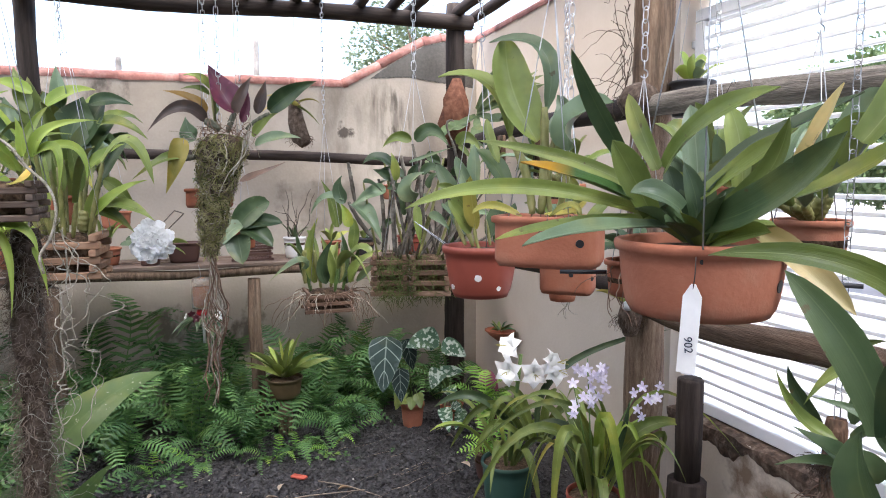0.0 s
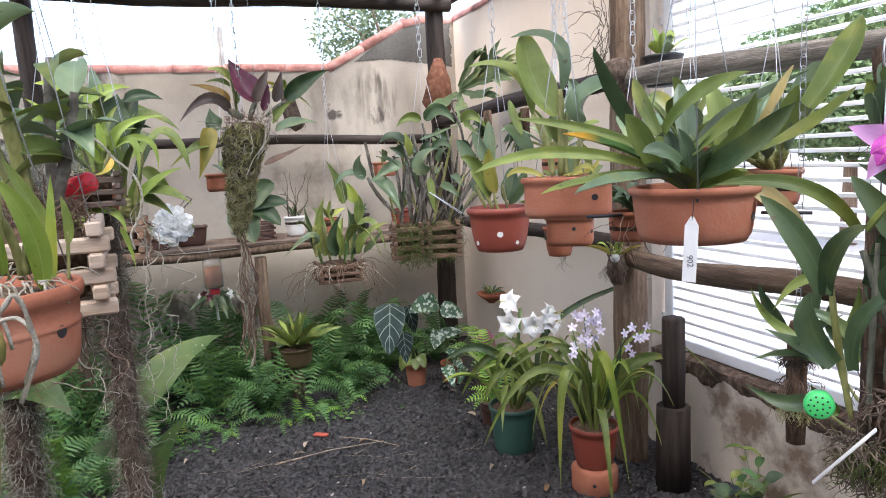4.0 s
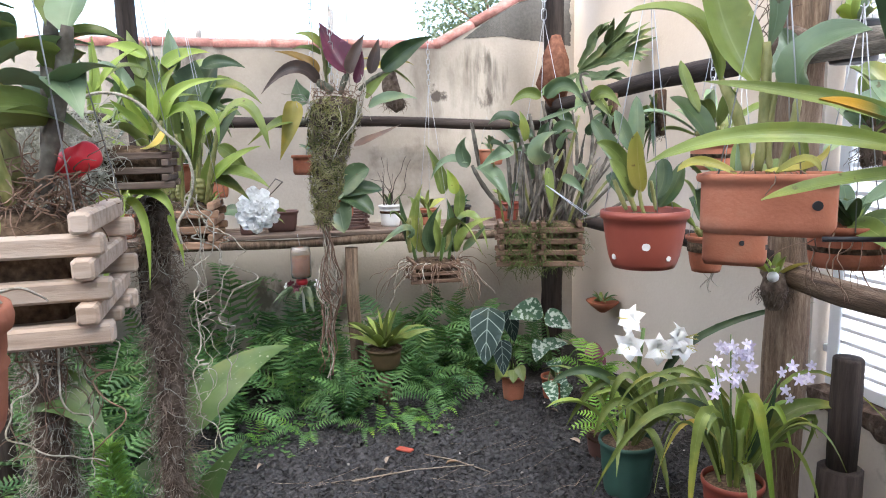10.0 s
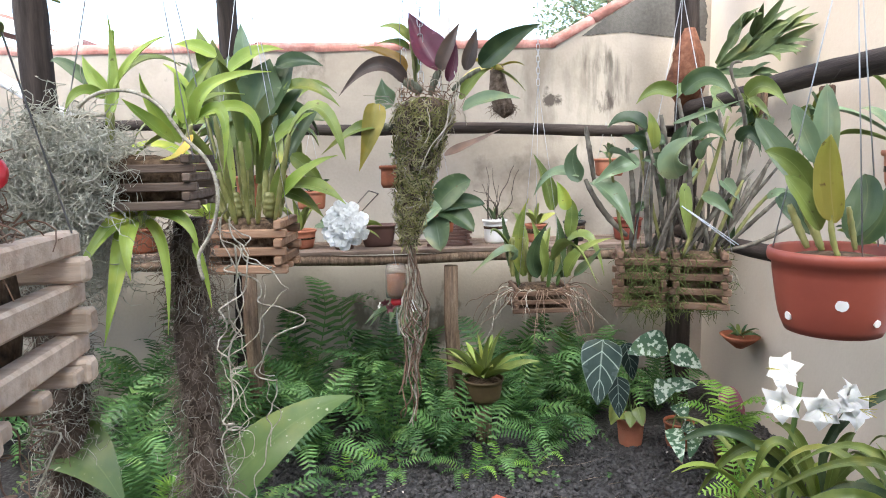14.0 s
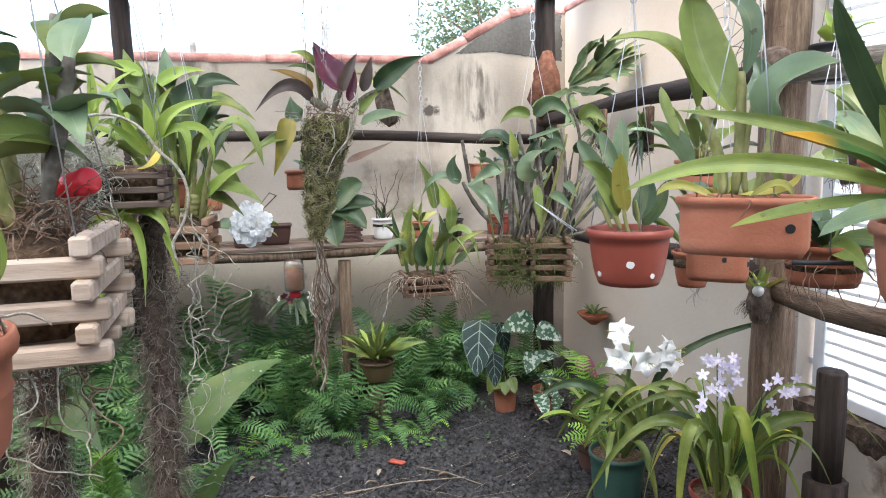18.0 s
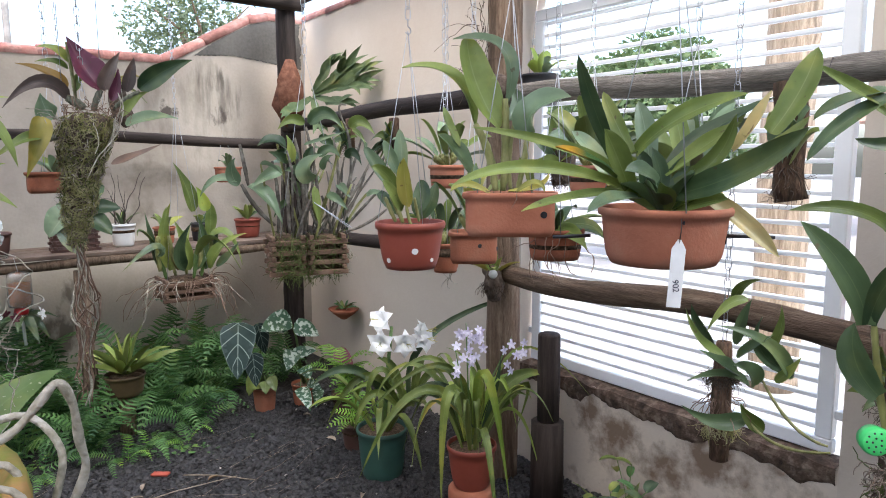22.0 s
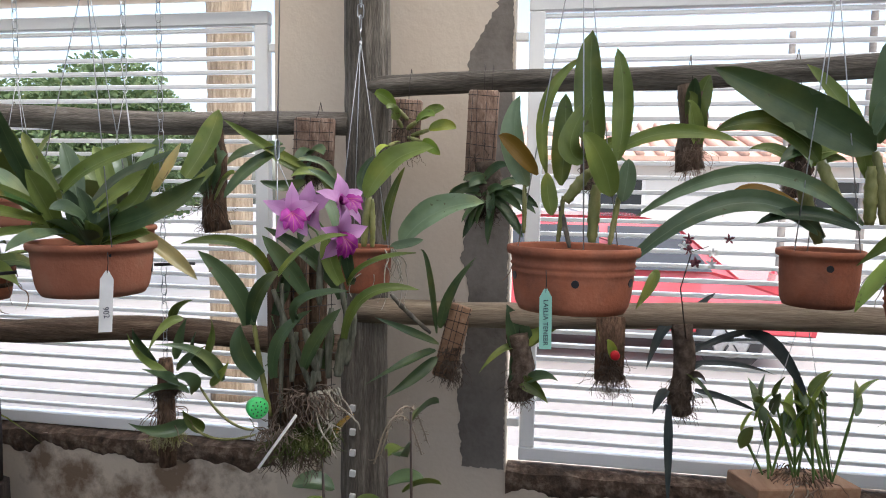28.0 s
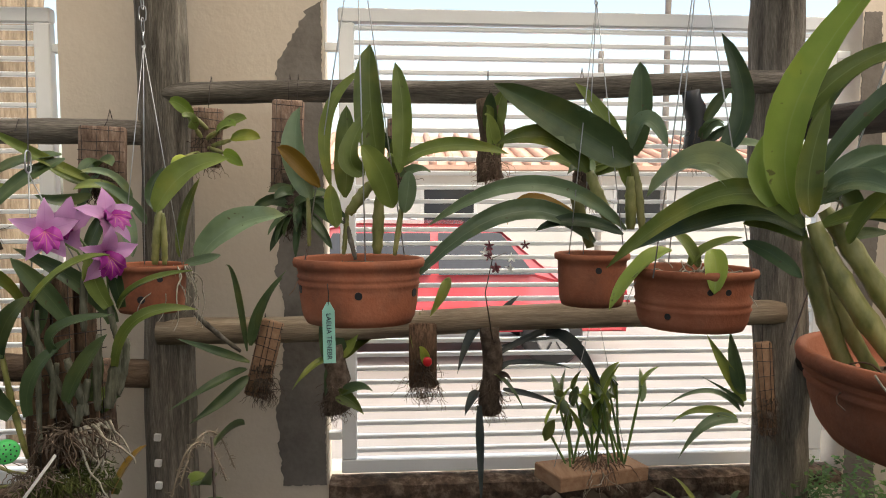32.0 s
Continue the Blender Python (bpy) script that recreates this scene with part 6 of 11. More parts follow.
# smaller mounted plant on the low rail by the window
p = thing("mounted_orchid", "small green orchid tied to a mossy upright stick", "orchid")
g = Geo()
tube(g, [(1.07, 0.85, 0.8), (1.072, 0.852, 0.9), (1.07, 0.85, 1.06), (1.07, 0.85, 1.08)], [0.02, 0.022, 0.02, 0.015], 10, wob=0.1)
part("stick", g, BARK, p)
sprig(p, (1.07, 0.85, 0.98), [
    (-0.014, -0.015, 0.067, -0.064, 0.021, 0.108, -0.099, 0.037, 0.184, 0.025, "L"),
    (-0.013, 0.018, 0.075, -0.05, 0.037, 0.14, -0.067, 0.044, 0.188, 0.023, "D"),
    (0.043, -0.131, 0.039, -0.016, -0.099, 0.12, -0.089, -0.03, 0.157, 0.031, "D"),
    (0.049, -0.123, 0.05, 0.015, -0.073, 0.1, 0.016, -0.075, 0.168, 0.025, "D"),
    (0.013, -0.054, 0.011, -0.046, -0.022, 0.036, -0.111, 0.019, 0.027, 0.029, "D"),
    (-0.009, -0.04, 0.035, -0.046, -0.021, 0.062, -0.089, 0.005, 0.096, 0.035, "D"),
    (-0.006, -0.061, -0.057, -0.067, -0.026, -0.065, -0.133, 0.016, -0.023, 0.034, "D"),
    (0.003, -0.074, 0.018, -0.024, -0.07, 0.055, -0.05, -0.05, 0.067, 0.04, "D"),
], "lance")
sprig(p, (1.07, 0.85, 0.98), [
    (0.016, -0.092, -0.084, -0.011, -0.071, -0.054, -0.03, -0.062, -0.019, 0.029, "L"),
    (0.026, -0.107, 0.029, 0.032, -0.133, 0.059, 0.034, -0.154, 0.094, 0.02, "L"),
    (0.007, -0.045, 0.202, -0.035, -0.019, 0.188, -0.074, 0.001, 0.132, 0.02, "L"),
    (0, -0.017, 0.198, 0.001, -0.036, 0.233, 0.013, -0.071, 0.25, 0.019, "L"),
    (0.013, -0.019, 0.096, 0.02, -0.028, 0.156, 0.03, -0.043, 0.201, 0.022, "D"),
    (0.05, -0.072, 0.071, 0.064, -0.092, 0.132, 0.064, -0.091, 0.19, 0.022, "L"),
    (0.032, -0.219, -0.08, 0.01, -0.154, -0.047, 0.01, -0.084, 0.034, 0.007, "B"),
    (0.035, -0.224, -0.093, -0.004, -0.134, -0.096, -0.004, -0.063, -0.057, 0.007, "B"),
], "lance")
sprig(p, (1.07, 0.85, 0.98), [
    (-0.019, -0.043, 0.077, -0.017, -0.081, 0.113, -0.007, -0.112, 0.139, 0.023, "D"),
], "lance")
roots(p, (1.07, 0.85, 0.95), 30, 0.1, 0.0014, 0.03, 0.5, material=ROOT_BROWN)
roots(p, (1.07, 0.85, 1.0), 260, 0.05, 0.001, 0.028, 0.9, material=FIBRE, curl=0.6, name="root_mat")
roots(p, (1.07, 0.85, 0.88), 200, 0.05, 0.001, 0.028, 0.9, material=MOSS, curl=0.6, name="root_mat")
chain(p, (1.07, 0.85, BEAM_Z), (1.07, 0.85, 1.08), link=0.03, r=0.001, material=WIRE)

# ---- pots in front of the second window ----
p = thing("hanging_orchid", "oval ringed terracotta bowl with upright orchid and mint tag", "orchid")
pot(p, (0.69, -0.141, 1.425), 0.22, 0.17, 0.108, TERRA_DARK, rings=2, ring_at=0.1, rim=0.014, turn=radians(80), holes=((radians(100), -0.055, 0.008), (radians(28), -0.05, 0.009), (radians(165), -0.055, 0.009)))
sprig(p, (0.69, -0.141, 1.43), [
    (0.001, -0.036, 0.144, 0, -0.022, 0.249, 0, -0.021, 0.347, 0.048, "L"),
    (0.011, -0.069, 0.137, 0.011, -0.075, 0.234, 0.011, -0.062, 0.32, 0.032, "L"),
    (-0.001, 0.077, 0.093, -0.002, 0.101, 0.169, -0.002, 0.094, 0.243, 0.039, "P"),
    (-0.021, 0.061, 0.112, -0.032, 0.097, 0.156, -0.042, 0.125, 0.174, 0.026, "O"),
    (0.019, 0.047, 0.114, 0.019, 0.051, 0.229, 0.02, -0.007, 0.309, 0.02, "L"),
    (0.01, 0.022, 0.095, 0.01, 0.018, 0.173, 0.01, 0.019, 0.248, 0.036, "L"),
    (-0.03, -0.012, 0.133, -0.04, 0.009, 0.165, -0.04, -0.022, 0.234, 0.033, "L"),
    (-0.039, -0.057, 0.079, -0.059, -0.039, 0.135, -0.07, -0.009, 0.177, 0.04, "L"),
], "ellip")
sprig(p, (0.69, -0.141, 1.43), [
    (-0.009, -0.077, 0.07, -0.008, -0.083, 0.108, -0.008, -0.085, 0.14, 0.028, "P"),
    (0.011, -0.066, 0.152, 0.003, -0.151, 0.183, -0.015, -0.25, 0.168, 0.023, "L"),
    (-0.001, 0.036, 0.045, -0.001, 0.044, 0.082, -0.001, 0.046, 0.117, 0.026, "L"),
    (-0.002, 0.082, 0.014, -0.002, 0.082, 0.058, -0.002, 0.083, 0.095, 0.008, "B"),
    (0, 0.025, 0, 0, 0.021, 0.04, 0, 0.018, 0.078, 0.009, "B"),
    (0.001, -0.031, 0.001, 0.001, -0.033, 0.051, 0.001, -0.035, 0.097, 0.02, "B"),
    (0.001, -0.06, -0.002, 0.001, -0.067, 0.043, 0.001, -0.073, 0.081, 0.01, "B"),
    (-0.03, 0.014, 0.068, -0.03, -0.005, 0.096, -0.03, -0.025, 0.119, 0.019, "B"),
], "ellip")
sprig(p, (0.69, -0.141, 1.43), [
    (0, 0.005, -0.009, 0, 0.015, 0.031, 0, 0.023, 0.061, 0.009, "N"),
], "ellip")
roots(p, (0.69, -0.141, 1.415), 20, 0.09, 0.0014, 0.06, 0.6, material=ROOT_BROWN)
hanging(p, (0.69, -0.141, 1.42), 0.08, 0.1, 1.425, 0.55, turn=1.2)
tag(p, (0.588, -0.1, 1.365), 0.095, TAG_GREEN, radians(-87), radians(-1), text=("LAELIA TENEBR", 0.0105, 0.56, -90))

p = thing("hanging_orchid", "small terracotta bowl with few long oval leaves", "orchid")
pot(p, (1.156, 0.37, 1.372), 0.178, 0.15, 0.11, TERRA_DARK, turn=radians(75), holes=((radians(105), -0.075, 0.011), (radians(135), -0.03, 0.008), (radians(60), -0.03, 0.005)))
sprig(p, (1.156, 0.37, 1.36), [
    (0.005, -0.015, 0.132, -0.004, -0.083, 0.219, -0.002, -0.185, 0.256, 0.056, "L"),
    (0.032, -0.098, 0.016, 0.02, -0.188, 0.097, 0.018, -0.309, 0.125, 0.065, "P"),
    (0.004, -0.077, 0.011, -0.001, -0.123, 0.02, 0.001, -0.162, 0.032, 0.023, "P"),
    (0.024, -0.009, 0.136, 0.03, 0.005, 0.181, 0.049, -0.022, 0.238, 0.023, "D"),
    (0.039, -0.055, 0.024, 0.043, -0.066, 0.117, 0.055, -0.102, 0.212, 0.021, "L"),
    (0.003, -0.01, 0.01, 0.005, -0.015, 0.071, 0.007, -0.022, 0.136, 0.019, "B"),
    (0.01, -0.03, 0.009, 0.01, -0.03, 0.071, 0.009, -0.028, 0.13, 0.015, "B"),
], "ellip")
roots(p, (1.13, 0.29, 1.37), 18, 0.16, 0.0018, 0.02, 0.3)
hanging(p, (1.156, 0.37, 1.37), 0.075, 0.075, 1.372, 0.5, turn=2.6)

p = thing("hanging_orchid", "terracotta pot with long drooping dark leaves", "orchid")
pot(p, (0.897, -0.6, 1.415), 0.15, 0.15, 0.105, TERRA_DARK, holes=((radians(175), -0.03, 0.008),))
sprig(p, (0.897, -0.615, 1.41), [
    (-0.019, -0.057, 0.185, -0.004, 0.052, 0.257, 0.029, 0.214, 0.347, 0.072, "D"),
    (0.008, 0.024, 0.167, 0.012, 0.1, 0.235, 0.027, 0.208, 0.225, 0.044, "L"),
    (0.002, -0.058, 0.134, 0.013, -0.024, 0.25, 0.036, 0.046, 0.351, 0.033, "L"),
    (-0.012, -0.067, 0.2, -0.015, -0.076, 0.297, -0.013, -0.071, 0.385, 0.047, "D"),
    (-0.038, -0.05, 0.213, -0.065, -0.069, 0.263, -0.087, -0.102, 0.212, 0.034, "P"),
    (-0.039, -0.212, 0.185, -0.048, -0.269, 0.291, -0.033, -0.226, 0.439, 0.041, "D"),
    (-0.036, -0.202, 0.173, -0.04, -0.246, 0.22, -0.066, -0.324, 0.21, 0.025, "P"),
    (-0.016, -0.049, 0.053, -0.017, 0.139, 0.144, 0.012, 0.351, 0.057, 0.031, "P"),
], "ellip")
sprig(p, (0.897, -0.615, 1.41), [
    (0.003, 0.009, 0.027, -0.023, 0.184, 0.086, -0.019, 0.384, -0.053, 0.041, "P"),
    (0.014, 0.042, 0.079, 0.026, 0.139, 0.116, 0.03, 0.184, 0.061, 0.016, "O"),
    (-0.034, -0.037, 0.044, -0.024, 0.055, 0.07, -0.018, 0.135, 0.05, 0.026, "D"),
    (0, 0.314, -0.047, -0.011, 0.314, -0.069, -0.011, 0.345, -0.121, 0.022, "L"),
    (0.006, 0.017, 0.015, 0.012, 0.036, 0.081, 0.019, 0.058, 0.145, 0.024, "B"),
    (-0.008, -0.025, 0.052, 0, 0, 0.111, 0.007, 0.021, 0.169, 0.025, "B"),
    (-0.019, -0.057, 0.053, -0.019, -0.057, 0.108, -0.019, -0.056, 0.159, 0.023, "B"),
    (-0.026, -0.078, 0.054, -0.023, -0.07, 0.125, -0.02, -0.059, 0.185, 0.018, "B"),
], "ellip")
hanging(p, (0.897, -0.6, 1.41), 0.065, 0.065, 1.415, 0.5)
p = thing("hanging_orchid", "ringed terracotta bowl with folded broad green leaves", "orchid")
pot(p, (0.588, -0.672, 1.416), 0.192, 0.17, 0.094, TERRA_DARK, rings=2, ring_at=0.36, turn=radians(60), holes=((radians(130), -0.03, 0.006), (radians(112), -0.03, 0.006), (radians(72), -0.07, 0.006)))
sprig(p, (0.588, -0.669, 1.41), [
    (-0.005, 0.035, 0.033, -0.014, 0.086, 0.005, -0.013, 0.134, -0.059, 0.031, "I"),
    (-0.059, -0.006, 0.038, -0.079, -0.003, 0.01, -0.088, 0.003, -0.025, 0.03, "I"),
    (0.001, 0.001, 0.005, -0.01, -0.02, 0.035, -0.032, -0.065, 0.055, 0.018, "L"),
    (-0.005, -0.01, 0.006, 0.003, 0.007, 0.042, 0.014, 0.028, 0.059, 0.02, "L"),
], "ellip")
roots(p, (0.588, -0.669, 1.41), 14, 0.1, 0.0014, 0.05, 0.5, down=0.3)
hanging(p, (0.588, -0.669, 1.41), 0.09, 0.09, 1.412, 0.5)
p = thing("hanging_orchid", "large terracotta bowl with thick ribbed pseudobulbs and broad leaves", "orchid")
pot(p, (0.272, -0.838, 1.345), 0.335, 0.31, 0.108, TERRA_DARK, rings=2, rim=0.018, taper=0.82, ring_at=0.03, soil=False, holes=((radians(122), -0.072, 0.015), (radians(175), -0.072, 0.013)))
sprig(p, (0.33, -0.7, 1.38), [
    (0.01, 0.014, 0.125, -0.006, 0.026, 0.258, -0.079, -0.044, 0.406, 0.043, "I"),
    (0.009, -0.004, 0.124, 0.016, -0.03, 0.26, -0.015, -0.093, 0.308, 0.022, "L"),
    (0.026, 0.02, 0.13, 0.036, 0.034, 0.184, 0.021, 0.013, 0.24, 0.04, "I"),
    (-0.017, 0.011, 0.122, -0.015, 0.014, 0.176, -0.024, 0, 0.257, 0.027, "L"),
    (0.002, -0.015, 0.148, -0.009, -0.049, 0.184, -0.025, -0.09, 0.195, 0.03, "P"),
    (-0.026, -0.002, 0.152, -0.061, -0.018, 0.163, -0.096, -0.035, 0.147, 0.025, "P"),
    (-0.031, -0.027, 0.092, -0.059, -0.033, 0.131, -0.089, -0.042, 0.151, 0.023, "L"),
    (0.018, -0.027, 0.138, 0.016, -0.047, 0.142, 0.01, -0.074, 0.117, 0.034, "D"),
], "ellip")
sprig(p, (0.33, -0.7, 1.38), [
    (0.005, 0.007, 0.109, 0.086, 0.072, 0.146, 0.2, 0.185, 0.041, 0.033, "L"),
    (0.013, 0.001, 0.099, 0.091, 0.045, 0.121, 0.219, 0.161, 0.058, 0.035, "D"),
    (0.075, 0.039, 0.138, 0.125, 0.077, 0.192, 0.187, 0.131, 0.147, 0.049, "P"),
    (0.021, -0.004, 0.046, 0.057, 0.013, 0.072, 0.096, 0.034, 0.086, 0.019, "D"),
    (0.018, -0.009, 0.092, 0.055, 0.009, 0.114, 0.096, 0.033, 0.11, 0.024, "L"),
    (0.011, -0.036, 0.086, 0.007, -0.061, 0.098, -0.005, -0.095, 0.103, 0.017, "D"),
    (-0.013, -0.057, -0.089, 0.009, -0.022, 0.02, 0.017, -0.01, 0.096, 0.023, "B"),
    (-0.075, -0.095, -0.079, -0.034, -0.032, 0.027, -0.01, 0.003, 0.115, 0.024, "B"),
], "ellip")
sprig(p, (0.33, -0.7, 1.38), [
    (-0.068, -0.12, -0.07, -0.024, -0.053, 0.061, 0.001, -0.016, 0.13, 0.023, "B"),
    (-0.021, -0.087, -0.087, 0.007, -0.043, 0.008, 0.019, -0.025, 0.057, 0.019, "B"),
    (-0.04, -0.132, -0.048, -0.012, -0.088, 0.036, 0.005, -0.063, 0.067, 0.015, "B"),
], "ellip")
sprig(p, (0.33, -0.7, 1.38), [
    (0.001, 0.001, 0.132, -0.066, -0.066, 0.178, -0.127, -0.125, 0.151, 0.028, "P"),
    (-0.003, -0.005, 0.107, -0.067, -0.068, 0.129, -0.129, -0.128, 0.088, 0.025, "L"),
    (0.022, 0.016, 0.216, 0.004, -0.031, 0.288, -0.032, -0.106, 0.325, 0.025, "L"),
    (0.01, -0.003, 0.158, -0.02, -0.087, 0.272, -0.056, -0.181, 0.305, 0.023, "D"),
], "ellip")
g = Geo()
revolve(g, [(0.142, -0.045), (0.1, -0.04), (0.04, -0.034), (0.0, -0.036)], 28, 1.0, 0.92, c=(0.272, -0.838, 1.345))
part("soil", g, SOIL, p)
roots(p, (0.27, -0.82, 1.31), 18, 0.1, 0.0018, 0.11, 0.25, material=ROOT_BROWN, down=0.15)
g = Geo()
for k in range(3):
    wander(g, (0.118 + k * 0.03, -0.735 + k * 0.03, 1.35), rnd(0.05, 0.1), 0.0012, loop=1.2)
tagged(part("root_tuft", g, ROOT, p), kind="stuff")
hanging(p, (0.27, -0.825, 1.345), 0.17, 0.15, 1.345, 0.6, turn=0.9)
p = thing("hanging_orchid", "mossy clay pot with slender green stems by the end wall", "orchid")
pot(p, (0.889, -1.430, 1.414), 0.2, 0.18, 0.12, TERRA_MOSS, rings=1, holes=((radians(120), -0.06, 0.012),))
rosette(p, (0.889, -1.430, 1.414), 9, 0.24, 0.02, (20, 80), mats=[LEAF, LEAF_PALE, LEAF_DARK], bulbs=0.06, droop=0.4)
hanging(p, (0.889, -1.430, 1.414), 0.09, 0.09, 1.5, 0.4)

# ---- left row: pots and baskets ----
p = thing("hanging_orchid", "algae-stained terracotta pot with pale roots over its rim", "orchid")
GX, GY, GZ = -0.419, 0.36, 1.368
ALGAE = mat("algae_terracotta", [(0.3, 0.12, 0.06), (0.4, 0.17, 0.085), (0.46, 0.22, 0.13)], 7, 0.8, 0.35, 70, dirt=(0.3, 0.2, 0.12), dirt_scale=5)
stain_layer(ALGAE, (GX + 0.12, GY + 0.03, GZ - 0.07), 0.17, 9.0, (1, 1, 0.7), 0.4, 0.58, (0.16, 0.21, 0.035), 0.92)
stain_layer(ALGAE, (GX + 0.1, GY - 0.03, GZ - 0.11), 0.1, 14.0, (1, 1, 1), 0.4, 0.6, (0.34, 0.31, 0.05), 0.6)
pot(p, (GX, GY, GZ), 0.235, 0.235, 0.15, ALGAE, rings=2, rim=0.02, taper=0.84, soil=False, ring_at=0.03, holes=((radians(-45), -0.068, 0.019), (radians(60), -0.1, 0.016)))
g = Geo()
cc = Vector((GX, GY, GZ))
for th in (-0.62, -0.28, -0.12, 0.55, 1.0):
    o = Vector((math.cos(th), math.sin(th), 0))
    o2 = Vector((math.cos(th + rnd(-0.2, 0.2)), math.sin(th + rnd(-0.2, 0.2)), 0))
    tube(g, smooth([cc + o * 0.085 - Vector((0, 0, 0.03)), cc + o * 0.098 + Vector((0, 0, rnd(-0.012, -0.002))), cc + o2 * 0.105 + Vector((0, 0, 0.005)), cc + o2 * 0.119 + Vector((0, 0, 0.001)), cc + o2 * 0.1235 - Vector((0, 0, rnd(0.01, 0.035)))], 4), rnd(0.0013, 0.0019), 8)
tube(g, smooth([(GX + 0.05, GY - 0.01, GZ - 0.004), (GX + 0.085, GY, GZ + 0.006), (GX + 0.112, GY + 0.005, GZ + 0.012), (GX + 0.124, GY + 0.003, GZ + 0.024), (GX + 0.131, GY, GZ + 0.032), (GX + 0.136, GY + 0.002, GZ + 0.022), (GX + 0.138, GY + 0.006, GZ + 0.004), (GX + 0.14, GY + 0.01, GZ - 0.012), (GX + 0.132, GY + 0.016, GZ - 0.034), (GX + 0.122, GY + 0.02, GZ - 0.056)], 5), [0.0019 + 0.0003 * math.sin(i * 0.9) for i in range(46)], 9)
tube(g, smooth([(GX + 0.1, GY + 0.05, GZ + 0.002), (GX + 0.122, GY + 0.045, GZ + 0.006), (GX + 0.134, GY + 0.035, GZ - 0.01), (GX + 0.13, GY + 0.03, GZ - 0.03), (GX + 0.124, GY + 0.03, GZ - 0.045)], 5), 0.0018, 8)
tagged(part("root_tuft", g, ROOT, p), kind="stuff")
for k, (dx, dy, dz) in enumerate(((-0.05, -0.02, 0.22), (-0.1, 0.03, 0.2), (-0.03, 0.05, 0.25), (-0.13, -0.03, 0.17))):
    b = Vector((GX + dx * 0.3, GY + dy, GZ))
    t = Vector((GX - 0.02 + dx, GY + 0.03 + dy * 2, GZ + dz * 0.7))
    bulb(p, b, t, 0.01)
    leaf(p, t, t + Vector((rnd(-0.16, 0.16), rnd(-0.05, 0.12), rnd(0.0, 0.16))), random.choice([LEAF, LEAF_LIME, LEAF_PALE]), width=0.055, arch=0.12, roll=rnd(-60, 60))
    leaf(p, t, t + Vector((rnd(-0.12, 0.06), rnd(-0.05, 0.1), rnd(0.08, 0.2))), random.choice([LEAF, LEAF_LIME]), width=0.05, arch=0.05, roll=rnd(-60, 60))
chain(p, (-0.376, 0.31, 2.05), (-0.357, 0.256, 1.35), link=0.046, r=0.001)
wires(p, (GX, GY, 2.1), [(GX + math.cos(th) * 0.112, GY + math.sin(th) * 0.112, GZ - 0.012) for th in (1.0, 3.1)])
chain(p, (GX, GY, BEAM_Z), (GX, GY, 2.1))

p = thing("hanging_orchid", "terracotta pot with plump lime-green pseudobulbs", "orchid")
pot(p, (-0.425, 0.84, 1.34), 0.24, 0.24, 0.12, TERRA, rings=1, rim=0.02, taper=0.88, holes=((radians(-30), -0.06, 0.011), (radians(-95), -0.07, 0.011)))
sprig(p, (-0.425, 0.84, 1.35), [
    (0.032, 0.008, -0.002, 0.03, 0.008, 0.052, 0.037, 0.009, 0.136, 0.005, "B"),
    (0.072, -0.003, -0.02, 0.071, -0.013, 0.057, 0.04, -0.031, 0.136, 0.028, "I"),
    (0.064, 0.037, 0.064, 0.072, 0.059, 0.062, 0.032, 0.06, 0.164, 0.026, "L"),
    (0.084, 0.021, 0.002, 0.073, 0.018, 0.022, 0.073, 0.018, 0.069, 0.012, "B"),
    (0.056, -0.007, 0.004, 0.06, -0.006, 0.039, 0.073, -0.002, 0.07, 0.012, "B"),
    (0.082, 0.01, -0.008, 0.085, 0.011, 0.035, 0.096, 0.014, 0.137, 0.014, "I"),
    (0.103, 0.036, 0.036, 0.108, 0.038, 0.061, 0.102, 0.036, 0.106, 0.013, "L"),
    (0.027, -0.003, 0.006, 0.029, -0.013, 0.043, 0.02, -0.026, 0.113, 0.013, "I"),
], "ellip")
sprig(p, (-0.425, 0.84, 1.35), [
    (0.1, 0.025, -0.013, 0.103, 0.026, 0.018, 0.106, 0.027, 0.056, 0.005, "B"),
    (0.043, 0.021, -0.006, 0.04, 0.02, 0.044, 0.016, 0.014, 0.117, 0.012, "B"),
    (0.006, 0.001, 0.002, 0.002, 0, 0.055, -0.01, -0.002, 0.113, 0.015, "L"),
], "ellip")
roots(p, (-0.425, 0.84, 1.345), 40, 0.09, 0.0018, 0.1, 0.6, down=0.2)
hanging(p, (-0.425, 0.84, 1.335), 0.11, 0.11, 1.34, 0.6, turn=0.4)

